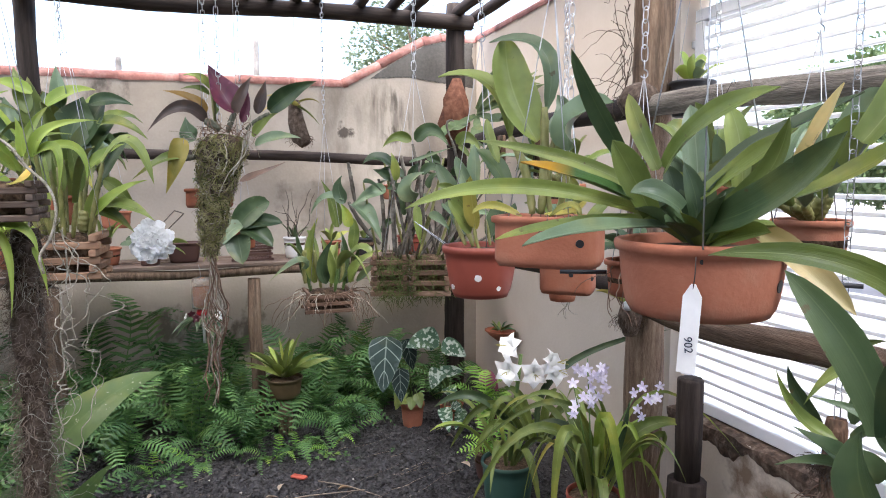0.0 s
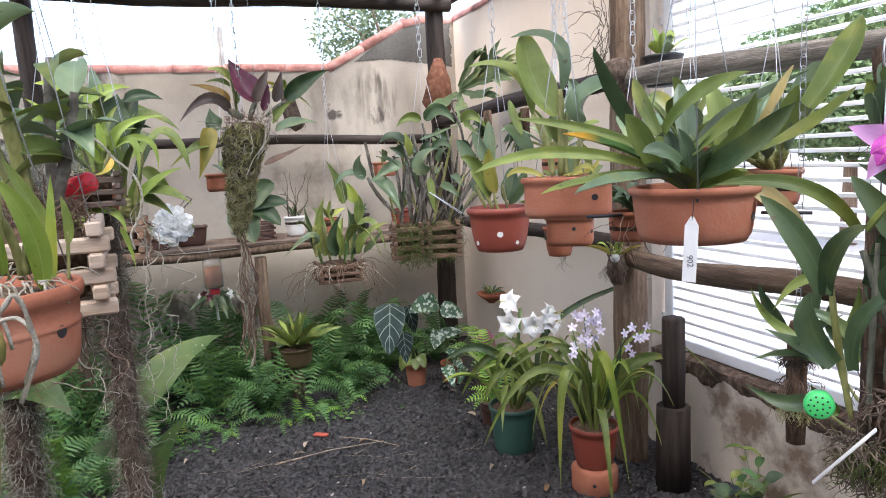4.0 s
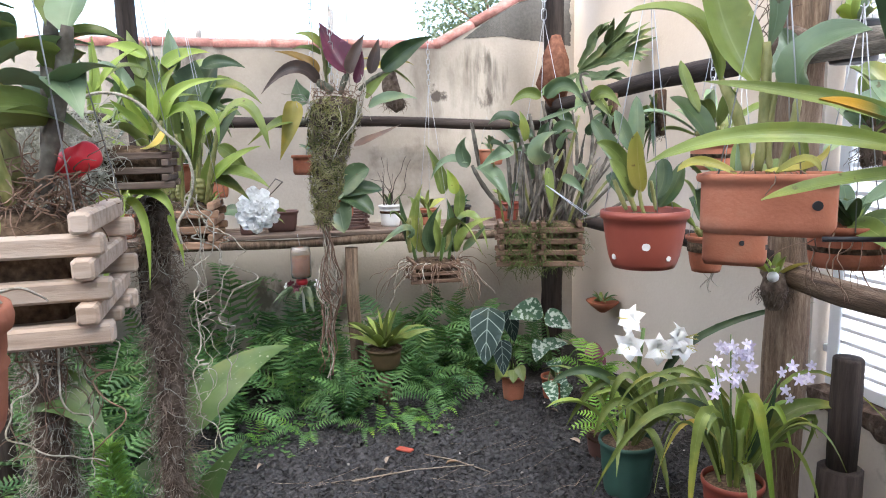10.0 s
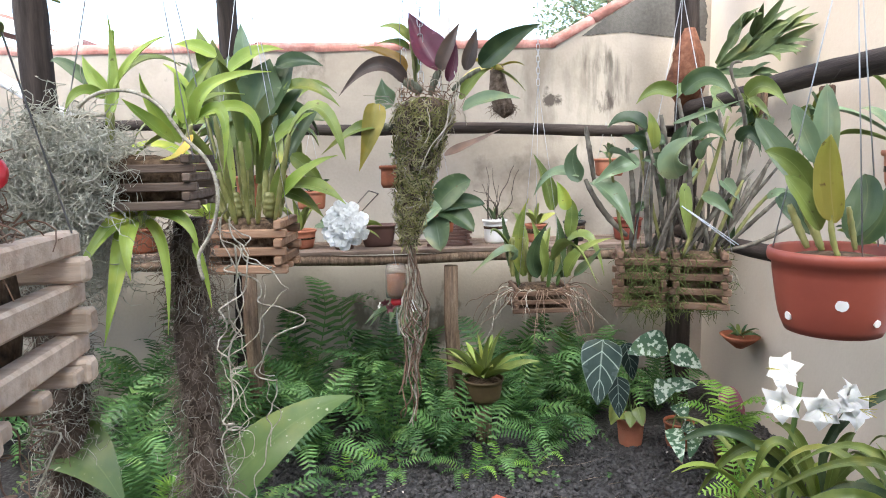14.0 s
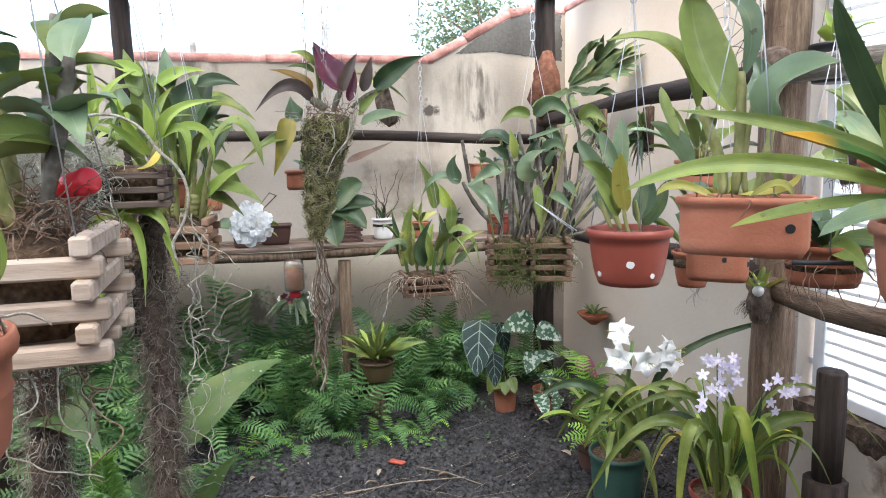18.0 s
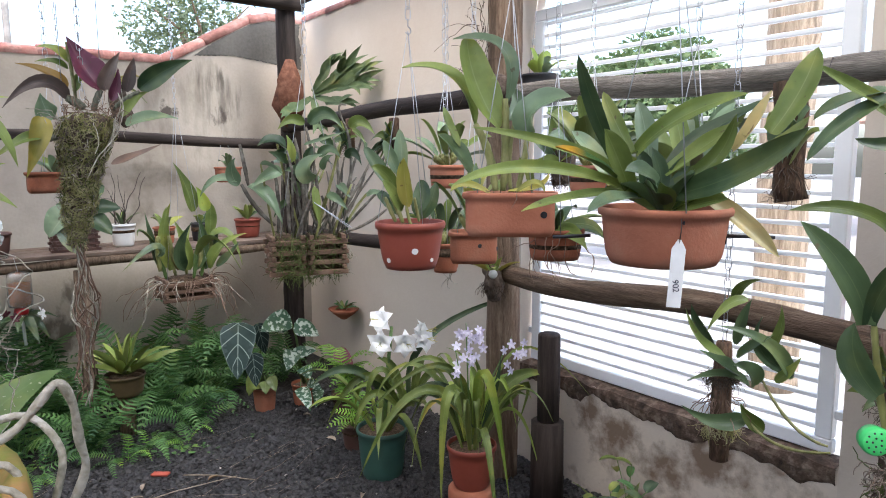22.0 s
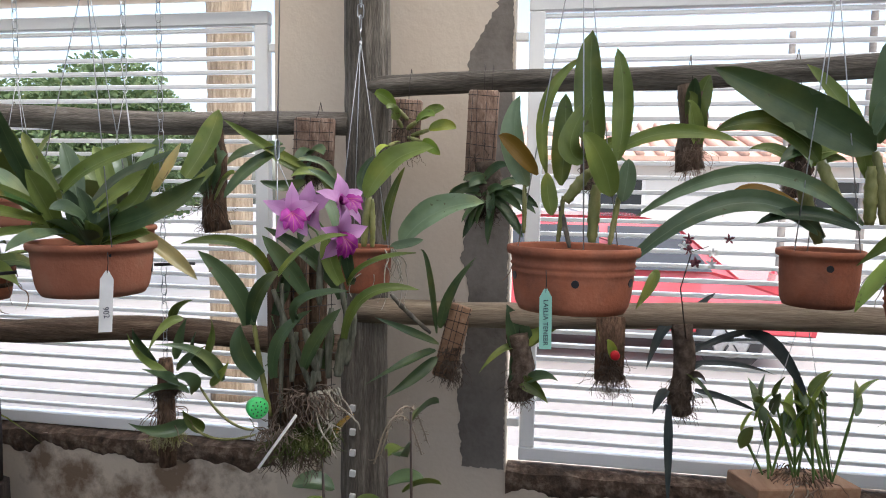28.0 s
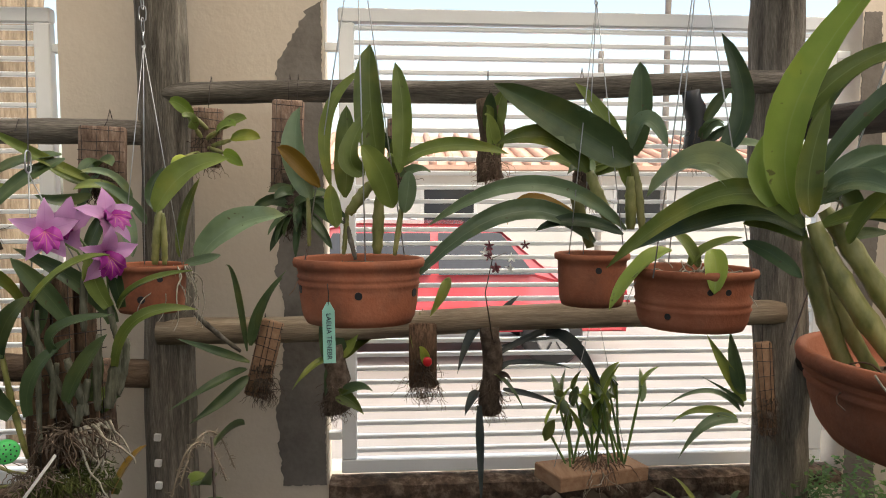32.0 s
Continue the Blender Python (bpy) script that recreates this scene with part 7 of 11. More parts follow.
p = thing("basket_orchid", "pale slatted wooden basket with tall leafy orchid and red cap", "orchid")
basket(p, (-0.425, 1.217, 1.402), 0.26, 0.26, 0.17, 3, SLAT_NEW, slat=0.026, turn=radians(4), fill=SOIL)
g = Geo()
for _ in range(240):
    q = Vector((-0.4 + rnd(-0.07, 0.07), 1.21 + rnd(-0.07, 0.07), 1.4 + rnd(-0.02, 0.05)))
    strand(g, q, (rnd(-1, 1), rnd(-1, 1), rnd(-0.2, 0.8)), rnd(0.05, 0.1), 0.0013, 3, 6, 0.5, 0.1)
tagged(part("root_mat", g, ROOT_BROWN, p), kind="stuff")
for k, (dx, dy, dz) in enumerate(((-0.05, 0.02, 0.34), (0.02, 0.05, 0.3), (-0.1, 0.0, 0.4), (0.06, -0.02, 0.22), (-0.02, -0.05, 0.26), (-0.13, 0.06, 0.3))):
    b = Vector((-0.4 + dx * 0.3, 1.21 + dy, 1.41))
    t = b + Vector((dx, dy, dz))
    bulb(p, b, t, 0.011, CANE if k % 2 else BULB, ctrl=b * 0.5 + t * 0.5 + Vector((rnd(-0.02, 0.02), 0, 0)))
    for j in range(5):
        v = 0.45 + 0.13 * j
        q = b + (t - b) * v
        th = rnd(0, 6.28)
        L = rnd(0.1, 0.17)
        leaf(p, q, q + Vector((math.cos(th) * L * 0.8, math.sin(th) * L * 0.8, rnd(-0.07, 0.09))), random.choice([LEAF, LEAF, LEAF_PALE, LEAF_PALE]), width=rnd(0.035, 0.055), arch=0.12, roll=rnd(-50, 50), shape="lance")
for j in range(20):
    g = Geo()
    q = Vector((-0.36 + rnd(-0.07, 0.04), 1.18 + rnd(-0.04, 0.1), 1.24))
    wander(g, q, rnd(0.1, 0.32), rnd(0.0009, 0.0018), loop=1.1)
    part("hanging_root", g, ROOT if j % 4 == 0 else ROOT_BROWN, p)
g = Geo()
c = Vector((-0.337, 1.21, 1.462))
d = Vector((0.75, -0.6, 0.3)).normalized()
tube(g, [c - d * 0.028, c - d * 0.026, c, c + d * 0.003, c + d * 0.026, c + d * 0.03], [0.017, 0.02, 0.0205, 0.0185, 0.019, 0.014], 18)
part("fertiliser_cap", g, CAP_RED, p, "glossy red perforated plastic cap")
wires(p, (-0.4, 1.21, 2.0), [(-0.315, 1.1, 1.4), (-0.315, 1.33, 1.4), (-0.53, 1.1, 1.4)])
chain(p, (-0.4, 1.21, BEAM_Z), (-0.4, 1.21, 2.0))

p = thing("basket_orchid", "grey slatted basket of lime orchids draped in grey air moss", "orchid")
sprig(p, (-0.415, 1.8, 1.49), [
    (-0.043, -0.006, 0.066, -0.03, -0.001, 0.128, -0.036, -0.003, 0.236, 0.02, "I"),
    (-0.035, -0.003, 0.114, 0.01, 0.004, 0.174, 0.053, 0.01, 0.202, 0.015, "I"),
    (-0.045, -0.007, 0.107, -0.068, -0.005, 0.135, -0.085, -0.001, 0.171, 0.024, "I"),
    (-0.046, -0.018, 0.097, -0.073, -0.05, 0.103, -0.087, -0.077, 0.066, 0.018, "I"),
    (-0.036, 0.007, 0.124, 0.014, 0.027, 0.167, 0.065, 0.047, 0.157, 0.016, "L"),
    (-0.067, 0.016, 0.11, -0.128, 0.035, 0.159, -0.161, 0.044, 0.167, 0.02, "D"),
    (0.092, 0.015, 0.053, 0.135, -0.011, 0.116, 0.235, -0.004, 0.138, 0.023, "I"),
    (0.061, -0.008, 0.02, 0.03, -0.053, 0.058, 0.008, -0.083, 0.089, 0.025, "I"),
], "lance")
sprig(p, (-0.415, 1.8, 1.49), [
    (0.066, 0.016, 0.02, 0.031, -0.009, 0.08, 0.018, -0.025, 0.136, 0.021, "I"),
    (0.069, 0.027, 0.054, 0.068, 0.027, 0.103, 0.059, 0.023, 0.144, 0.02, "I"),
    (0.098, 0.007, 0.056, 0.15, -0.016, 0.066, 0.151, -0.037, -0.036, 0.02, "I"),
    (0.098, 0.028, 0.064, 0.182, 0.029, 0.073, 0.203, 0.016, -0.007, 0.021, "I"),
    (0.093, -0.006, 0.031, 0.079, -0.033, -0.002, 0.043, -0.058, -0.012, 0.016, "V"),
    (0.057, 0.044, 0.048, 0.081, 0.075, 0.128, 0.117, 0.1, 0.18, 0.02, "I"),
    (0.071, 0.049, 0.048, 0.093, 0.08, 0.099, 0.157, 0.127, 0.113, 0.018, "L"),
    (-0.001, -0.043, -0.105, -0.023, -0.106, -0.124, -0.068, -0.156, -0.209, 0.024, "I"),
], "lance")
sprig(p, (-0.415, 1.8, 1.49), [
    (-0.014, -0.059, -0.122, -0.009, -0.111, -0.188, -0.024, -0.149, -0.305, 0.026, "I"),
    (0.002, -0.053, -0.113, 0.01, -0.115, -0.143, 0.019, -0.132, -0.203, 0.023, "I"),
    (0.018, -0.036, -0.101, 0.086, -0.063, -0.112, 0.111, -0.075, -0.17, 0.021, "I"),
    (0.095, -0.049, -0.153, 0.113, -0.052, -0.2, 0.122, -0.059, -0.266, 0.013, "I"),
    (0.014, -0.037, -0.115, 0.05, -0.056, -0.17, 0.051, -0.077, -0.308, 0.018, "I"),
    (0.008, -0.051, -0.104, 0.02, -0.057, -0.093, 0.027, -0.064, -0.082, 0.015, "I"),
    (0.067, 0.005, -0.002, 0.076, 0.009, 0.017, 0.086, 0.013, 0.05, 0.011, "B"),
    (-0.045, -0.018, -0.001, -0.041, -0.016, 0.036, -0.037, -0.015, 0.072, 0.011, "B"),
], "lance")
basket(p, (-0.403, 1.8, 1.488), 0.2, 0.19, 0.092, 3, SLAT_OLD, slat=0.014, turn=radians(3), fill=SOIL)
g = Geo()
tube(g, smooth([(-0.469, 1.81, 1.543), (-0.47, 1.815, 1.581), (-0.464, 1.823, 1.631), (-0.462, 1.83, 1.682), (-0.462, 1.834, 1.707)]), [0.006] * 6 + [0.005] * 7, 7)
part("stem", g, LEAF_LIME, p)
g = Geo()
tube(g, smooth([(-0.569, 1.704, 1.485), (-0.545, 1.708, 1.516), (-0.515, 1.71, 1.541), (-0.486, 1.721, 1.552), (-0.448, 1.75, 1.556)], 4), 0.0036, 8)
part("aerial_root", g, ROOT, p)
g = Geo()
tube(g, smooth([(-0.485, 1.733, 1.567), (-0.467, 1.735, 1.582), (-0.437, 1.735, 1.593), (-0.39, 1.733, 1.59), (-0.345, 1.717, 1.564), (-0.311, 1.709, 1.517), (-0.277, 1.702, 1.483), (-0.26, 1.696, 1.447), (-0.257, 1.69, 1.406), (-0.272, 1.694, 1.359), (-0.293, 1.689, 1.321), (-0.286, 1.683, 1.283)], 4), 0.0032, 8)
part("aerial_root", g, ROOT, p)
g = Geo()
for k in range(3300):
    u, v = rnd(0, 1), rnd(-1, 1)
    if k % 8:
        q = Vector((-0.575 + 0.105 * v + 0.05 * (1 - u), 1.77 + rnd(-0.1, 0.07), 1.565 - 0.27 * u - 0.05 * v * v))
    else:
        q = Vector((-0.49 + rnd(-0.04, 0.06), 1.695 + rnd(-0.012, 0.006), 1.53 - 0.13 * u))
    strand(g, q, (rnd(-1, 1), rnd(-1, 1) if k % 8 else rnd(-0.2, 0.1), rnd(-1.0, 0.6)), rnd(0.05, 0.13), 0.0011, 3, 9, 0.75, 0.14)
tagged(part("air_moss", g, MOSS_GREY, p, "curly grey-green air moss"), kind="stuff")
for j in range(7):
    g = Geo()
    wander(g, (-0.272 + rnd(-0.02, 0.02), 1.78 + rnd(-0.03, 0.05), 1.42 + rnd(-0.12, 0.02)), rnd(0.35, 0.95), rnd(0.0012, 0.0021), loop=rnd(0.9, 1.4))
    part("hanging_root", g, ROOT, p)
wires(p, (-0.4, 1.8, 2.1), [(-0.3, 1.72, 1.48), (-0.31, 1.88, 1.48), (-0.52, 1.73, 1.48)])
chain(p, (-0.4, 1.8, BEAM_Z), (-0.4, 1.8, 2.1))

p = thing("basket_orchid", "brown slatted basket with tall dense green orchid", "orchid")
basket(p, (-0.408, 2.55, 1.312), 0.25, 0.22, 0.15, 3, SLAT_BROWN, slat=0.022, turn=radians(-3), fill=SOIL)
spray(p, (-0.39, 2.55, 1.31), [
        (-0.12, 0.07, 0.402, -0.164, 0.109, 0.558, 0.048, 0.02, "L"),
        (-0.104, 0.067, 0.467, -0.221, 0.063, 0.501, 0.04, 0.1, "I"),
        (-0.016, 0.063, 0.42, -0.032, 0.085, 0.564, 0.051, 0.02, "P"),
        (-0.068, 0.059, 0.421, 0.094, 0.047, 0.482, 0.047, 0.12, "I"),
        (0.068, 0.071, 0.436, 0.203, 0.087, 0.438, 0.046, 0.12, "D"),
        (0.09, 0.051, 0.37, 0.251, 0.037, 0.316, 0.043, 0.16, "L"),
        (0.064, -0.007, 0.048, 0.244, -0.024, 0.176, 0.038, 0.1, "I"),
        (0.111, -0.003, 0.089, 0.265, -0.045, 0.038, 0.05, 0.12, "L"),
        (0.019, 0.057, 0.286, 0.118, 0.117, 0.479, 0.121, 0, "D"),
        (-0.001, 0.058, 0.307, 0.043, 0.108, 0.465, 0.12, 0, "D"),
        (-0.108, 0.059, 0.269, -0.08, 0.125, 0.48, 0.095, 0, "D"),
    ], shape="lance", fold=0.5)
spray(p, (-0.39, 2.55, 1.31), [
        (-0.096, 0.062, 0.309, -0.127, 0.124, 0.529, 0.077, 0, "L"),
        (-0.171, 0.065, 0.311, -0.198, 0.116, 0.459, 0.063, 0, "P"),
        (0.061, 0.024, 0.216, 0.176, 0.018, 0.301, 0.042, 0.06, "I"),
        (0.032, 0.033, 0.234, 0.047, 0.053, 0.371, 0.064, 0.05, "D"),
        (0.032, 0.01, 0.138, 0.005, 0.018, 0.327, 0.042, 0.05, "L"),
        (-0.022, 0.012, 0.139, -0.043, 0.018, 0.318, 0.036, 0.04, "L"),
        (0.104, 0.032, 0.179, 0.206, 0.033, 0.07, 0.044, 0.08, "L"),
        (0.056, -0.003, 0.053, 0.096, -0.008, 0.179, 0.036, 0.02, "L"),
        (-0.07, 0.051, 0.204, -0.12, 0.125, 0.403, 0.066, 0.02, "L"),
        (0.062, 0.052, 0.266, 0.146, 0.102, 0.386, 0.051, 0.08, "D"),
        (-0.067, 0.008, 0.077, -0.068, 0.022, 0.267, 0.036, 0.02, "L"),
    ], shape="lance", fold=0.5)
spray(p, (-0.39, 2.55, 1.31), [
        (0.071, 0.008, 0.074, 0.197, -0.008, -0.003, 0.039, 0.14, "L"),
        (0.04, -0.007, 0.003, 0.043, -0.011, 0.075, 0.036, 0, "B"),
        (-0.022, 0.001, 0.004, -0.026, 0.009, 0.055, 0.03, 0, "B"),
        (-0.049, 0.003, 0.004, -0.058, 0.014, 0.076, 0.028, 0, "B"),
        (0.026, 0.001, 0.011, 0.033, 0.038, 0.266, 0.021, 0, "B"),
        (0.063, -0.002, 0.002, 0.076, 0.01, 0.084, 0.024, 0, "B"),
    ], shape="lance", fold=0.5)
for k in range(14):
    th = rnd(0, 6.28)
    b = Vector((-0.4 + math.cos(th) * 0.07, 2.55 + math.sin(th) * 0.06, 1.3))
    h = rnd(0.1, 0.3)
    t = b + Vector((math.cos(th) * 0.06, math.sin(th) * 0.05, h))
    bulb(p, b, t, 0.008)
    L = rnd(0.2, 0.32)
    d = Vector((math.cos(th), math.sin(th), 0))
    leaf(p, t, t + d * L * rnd(0.5, 1.0) + Vector((0, 0, rnd(-0.08, 0.24))), random.choice([LEAF, LEAF, LEAF_DARK, LEAF_LIME]), ctrl=t + d * L * 0.35 + Vector((0, 0, L * 0.6)), width=rnd(0.03, 0.05), shape="strap", fold=0.4, roll=rnd(-50, 50))
wires(p, (-0.39, 2.55, 2.05), [(-0.28, 2.46, 1.31), (-0.28, 2.64, 1.31), (-0.5, 2.46, 1.31)])
chain(p, (-0.39, 2.55, BEAM_Z), (-0.39, 2.55, 2.05))
p = thing("hanging_orchid", "dense dark-leaved orchid in a clay pot before the wall", "orchid")
pot(p, (-0.52, 3.25, 1.42), 0.2, 0.2, 0.12, TERRA_DARK)
for k in range(34):
    th = rnd(0, 6.28)
    b = Vector((-0.52 + math.cos(th) * 0.06, 3.25 + math.sin(th) * 0.06, 1.42 + rnd(0, 0.2)))
    d = Vector((math.cos(th), math.sin(th), 0))
    L = rnd(0.2, 0.34)
    leaf(p, b, b + d * L * rnd(0.5, 1.05) + Vector((0, 0, rnd(-0.05, 0.32))), random.choice([LEAF, LEAF_DARK, LEAF_DARK, LEAF]), ctrl=b + d * L * 0.4 + Vector((0, 0, L * 0.8)), width=rnd(0.05, 0.075), shape="strap", fold=0.35, roll=rnd(-50, 50))
hanging(p, (-0.52, 3.25, 1.42), 0.09, 0.09, 1.42, 0.6)


def fibre_post(x, y, top, r, label, grey):
    p = thing("moss_post", label, "post")
    g = Geo()
    m = 26
    tube(g, [(x + 0.006 * math.sin(i * 0.8), y, -0.02 + (top + 0.02) * i / m) for i in range(m + 1)], [r * rnd(0.85, 1.12) for _ in range(m + 1)], 16, wob=0.12)
    part("core", g, FIBRE, p)
    g = Geo()
    for _ in range(3400):
        th, z = rnd(0, 6.28), rnd(0.02, top)
        q = Vector((x + math.cos(th) * r, y + math.sin(th) * r, z))
        strand(g, q, (math.cos(th) * 0.8 + rnd(-0.9, 0.9), math.sin(th) * 0.8 + rnd(-0.9, 0.9), rnd(-1, 0.2)), rnd(0.03, 0.085), rnd(0.0006, 0.0012), 3, 6, 0.6, 0.2)
    tagged(part("fibre_cover", g, FIBRE_PALE, p), kind="stuff")
    if grey:
        g = Geo()
        for _ in range(grey):
            th, z = rnd(0, 6.28), rnd(0.1, top)
            q = Vector((x + math.cos(th) * r * 1.2, y + math.sin(th) * r * 1.2, z))
            strand(g, q, (math.cos(th) * 0.6 + rnd(-0.6, 0.6), math.sin(th) * 0.6 + rnd(-0.6, 0.6), -0.7), rnd(0.05, 0.12), 0.0008, 3, 8, 0.7, 0.15)
        tagged(part("air_moss", g, MOSS_GREY, p), kind="stuff")
    return p


fibre_post(-0.37, 1.88, 1.37, 0.031, "upright post wrapped in dark root fibre", 260)
fibre_post(-0.64, 1.9, 1.42, 0.036, "upright post shaggy with root fibre and grey moss", 1100)

# ---- hanging moss cone with bronze bromeliad-like orchid ----
p = thing("moss_cone_orchid", "cone of moss and roots with bronze and purple leaves", "orchid")
sprig(p, (0.095, 2.62, 1.55), [
    (0.06, -0.001, 0.18, 0.013, 0.02, 0.262, -0.028, 0.041, 0.355, 0.093, "U"),
    (0.064, -0.001, 0.18, 0.09, -0.022, 0.247, 0.118, -0.043, 0.307, 0.044, "Z"),
    (0.082, -0.042, 0.143, 0.099, -0.052, 0.196, 0.105, -0.062, 0.252, 0.03, "U"),
    (0.137, -0.003, 0.179, 0.155, -0.003, 0.242, 0.171, -0.004, 0.3, 0.038, "Z"),
    (0.12, -0.003, 0.095, 0.161, -0.004, 0.152, 0.214, -0.005, 0.184, 0.031, "L"),
    (0.181, -0.004, 0.19, 0.261, -0.046, 0.255, 0.345, -0.088, 0.293, 0.061, "D"),
    (0.127, -0.023, 0.062, 0.204, -0.055, 0.09, 0.286, -0.086, 0.087, 0.043, "P"),
    (0.067, -0.051, -0.07, 0.138, -0.073, -0.042, 0.225, -0.095, 0, 0.026, "Z"),
], "lance")
sprig(p, (0.095, 2.62, 1.55), [
    (-0.041, 0.001, 0.147, -0.129, -0.037, 0.189, -0.234, -0.055, 0.104, 0.045, "Z"),
    (-0.045, 0.021, 0.175, -0.095, 0.022, 0.226, -0.182, 0.024, 0.254, 0.043, "O"),
    (-0.129, -0.037, 0.082, -0.145, -0.057, 0.003, -0.184, -0.056, -0.112, 0.057, "E"),
    (-0.13, -0.037, 0.014, -0.191, -0.076, 0.005, -0.283, -0.114, -0.061, 0.033, "L"),
    (-0.082, 0.042, 0.084, -0.102, 0.052, 0.114, -0.114, 0.063, 0.167, 0.064, "P"),
    (-0.024, 0.051, 0.272, -0.065, 0.051, 0.31, -0.117, 0.053, 0.315, 0.03, "L"),
    (-0.029, 0.051, 0.249, -0.072, 0.052, 0.269, -0.123, 0.053, 0.267, 0.026, "L"),
    (-0.009, 0.05, 0.178, 0.008, 0.05, 0.227, 0.05, 0.049, 0.243, 0.026, "L"),
], "lance")
sprig(p, (0.095, 2.62, 1.55), [
    (0.006, 0, 0.117, -0.022, 0, 0.137, -0.047, 0.001, 0.15, 0.031, "G"),
    (-0.083, 0.002, 0.021, -0.109, 0.002, 0.016, -0.135, 0.003, 0.016, 0.023, "G"),
    (0.096, -0.002, 0.121, 0.137, -0.003, 0.156, 0.181, -0.004, 0.181, 0.016, "G"),
    (-0.01, 0.05, 0.113, -0.016, 0.05, 0.227, -0.028, 0.051, 0.338, 0.012, "B"),
    (0.03, -0.001, 0.108, 0.047, -0.001, 0.156, 0.06, -0.001, 0.18, 0.021, "G"),
], "lance")
g = Geo()
CONE = [(0.01, -0.42, -0.052), (0.021, -0.37, -0.047), (0.034, -0.3, -0.038), (0.046, -0.2, -0.024), (0.06, -0.1, -0.01), (0.078, -0.03, 0.004), (0.07, 0.015, 0.01), (0.03, 0.03, 0.01)]


def cone_at(z):
    """Radius and sideways lean of the cone at the height z below its mouth."""
    for (r0, z0, x0), (r1, z1, x1) in zip(CONE, CONE[1:]):
        if z <= z1:
            v = max(0.0, (z - z0) / (z1 - z0))
            return r0 + (r1 - r0) * v, x0 + (x1 - x0) * v
    return CONE[-1][0], CONE[-1][2]


ring = []
for r, z, x in CONE:
    ring += [(0.1 + x + math.cos(k * 0.3142) * r, 2.64 + math.sin(k * 0.3142) * r, 1.62 + z) for k in range(20)]
g.add(ring, [(i * 20 + k, i * 20 + (k + 1) % 20, (i + 1) * 20 + (k + 1) % 20, (i + 1) * 20 + k) for i in range(len(CONE) - 1) for k in range(20)] + [tuple(range(20)), tuple(140 + k for k in range(20))])
part("moss_core", g, FIBRE, p)
for name, count, material, thick in (("moss_cover", 2100, MOSS, (0.0007, 0.0016)), ("root_cover", 450, MOSS_DARK, (0.0008, 0.0018)), ("root_cover", 700, FIBRE_PALE, (0.0006, 0.0013)), ("root_cover", 90, ROOT, (0.0008, 0.0014))):
    g = Geo()
    for _ in range(count):
        z, th = rnd(-0.41, 0.025), rnd(0, 6.28)
        a, lift, rise = rnd(0, 6.28), rnd(-0.002, 0.006), rnd(-0.001, 0.0045)
        lump = 0.006 * math.sin(z * 37 + 2 * th) + 0.005 * math.sin(z * 71 - 3 * th)
        pts = []
        for i in range(6):
            r, x = cone_at(z)
            r += lift + lump + rise * i
            pts.append(Vector((0.1 + x + math.cos(th) * r, 2.64 + math.sin(th) * r, 1.62 + z)))
            a += random.gauss(0, 0.7)
            th += math.cos(a) * 0.009 / max(r, 0.03)
            z = min(0.03, z + math.sin(a) * 0.0085)
        tube(g, pts, [rnd(*thick)] * 6, 4, cap=False)
    tagged(part(name, g, material, p), kind="stuff")
# pale roots that climb from the crown down one side
for k in range(7):
    g = Geo()
    pts = [Vector(q) + Vector((rnd(-0.012, 0.012), rnd(-0.02, 0.02), rnd(-0.01, 0.01))) for q in ((0.205, 2.56, 1.72), (0.197, 2.56, 1.674), (0.187, 2.56, 1.621), (0.177, 2.56, 1.574), (0.153, 2.56, 1.535), (0.129, 2.56, 1.496), (0.1, 2.56, 1.445))[k % 3:4 + k % 4]]
    tube(g, smooth(pts, 3), rnd(0.001, 0.002), 6)
    part("hanging_root", g, ROOT, p)
g = Geo()
for _ in range(50):
    strand(g, (0.11 + rnd(-0.08, 0.09), 2.6 + rnd(-0.05, 0.05), 1.64 + rnd(-0.02, 0.03)), (rnd(-1, 1), rnd(-1, 0.5), rnd(-0.2, 0.8)), rnd(0.05, 0.13), 0.0014, 4, 8, 0.5, 0.15)
tagged(part("root_tuft", g, ROOT_BROWN, p), kind="stuff")
g = Geo()
for _ in range(420):
    z, th = rnd(-0.41, 0.03), rnd(0, 6.28)
    r, x = cone_at(z)
    strand(g, (0.1 + x + math.cos(th) * r, 2.64 + math.sin(th) * r, 1.62 + z), (math.cos(th), math.sin(th), rnd(-0.8, 0.5)), rnd(0.02, 0.05), 0.0008, 3, 5, 0.5, 0.15)
tagged(part("root_fringe", g, FIBRE_PALE, p), kind="stuff")
# the tail of roots: a loose bundle that swells, pinches and frays
for k in range(26):
    g = Geo()
    ph, q, turns, end = rnd(0, 6.28), rnd(0.35, 1.0), rnd(-1.6, 1.6), rnd(0.42, 0.62) if k % 4 else rnd(0.2, 0.36)
    pts = []
    for i in range(22):
        v = i / 21 * end / 0.6
        wide = 0.016 + 0.04 * math.exp(-((v - 0.42) / 0.16) ** 2) + 0.03 * math.exp(-((v - 0.86) / 0.14) ** 2)
        th = ph + turns * v * 5 + 0.5 * math.sin(v * 23 + ph)
        pts.append((0.052 + 0.012 * math.sin(v * 5) + math.cos(th) * wide * q + rnd(-0.002, 0.002), 2.63 + math.sin(th) * wide * q, 1.23 - v * 0.6))
    tube(g, smooth(pts, 2), [rnd(0.0016, 0.003)] * 43, 5)
    part("hanging_root", g, ROOT_BROWN if k % 2 else ROOT, p)
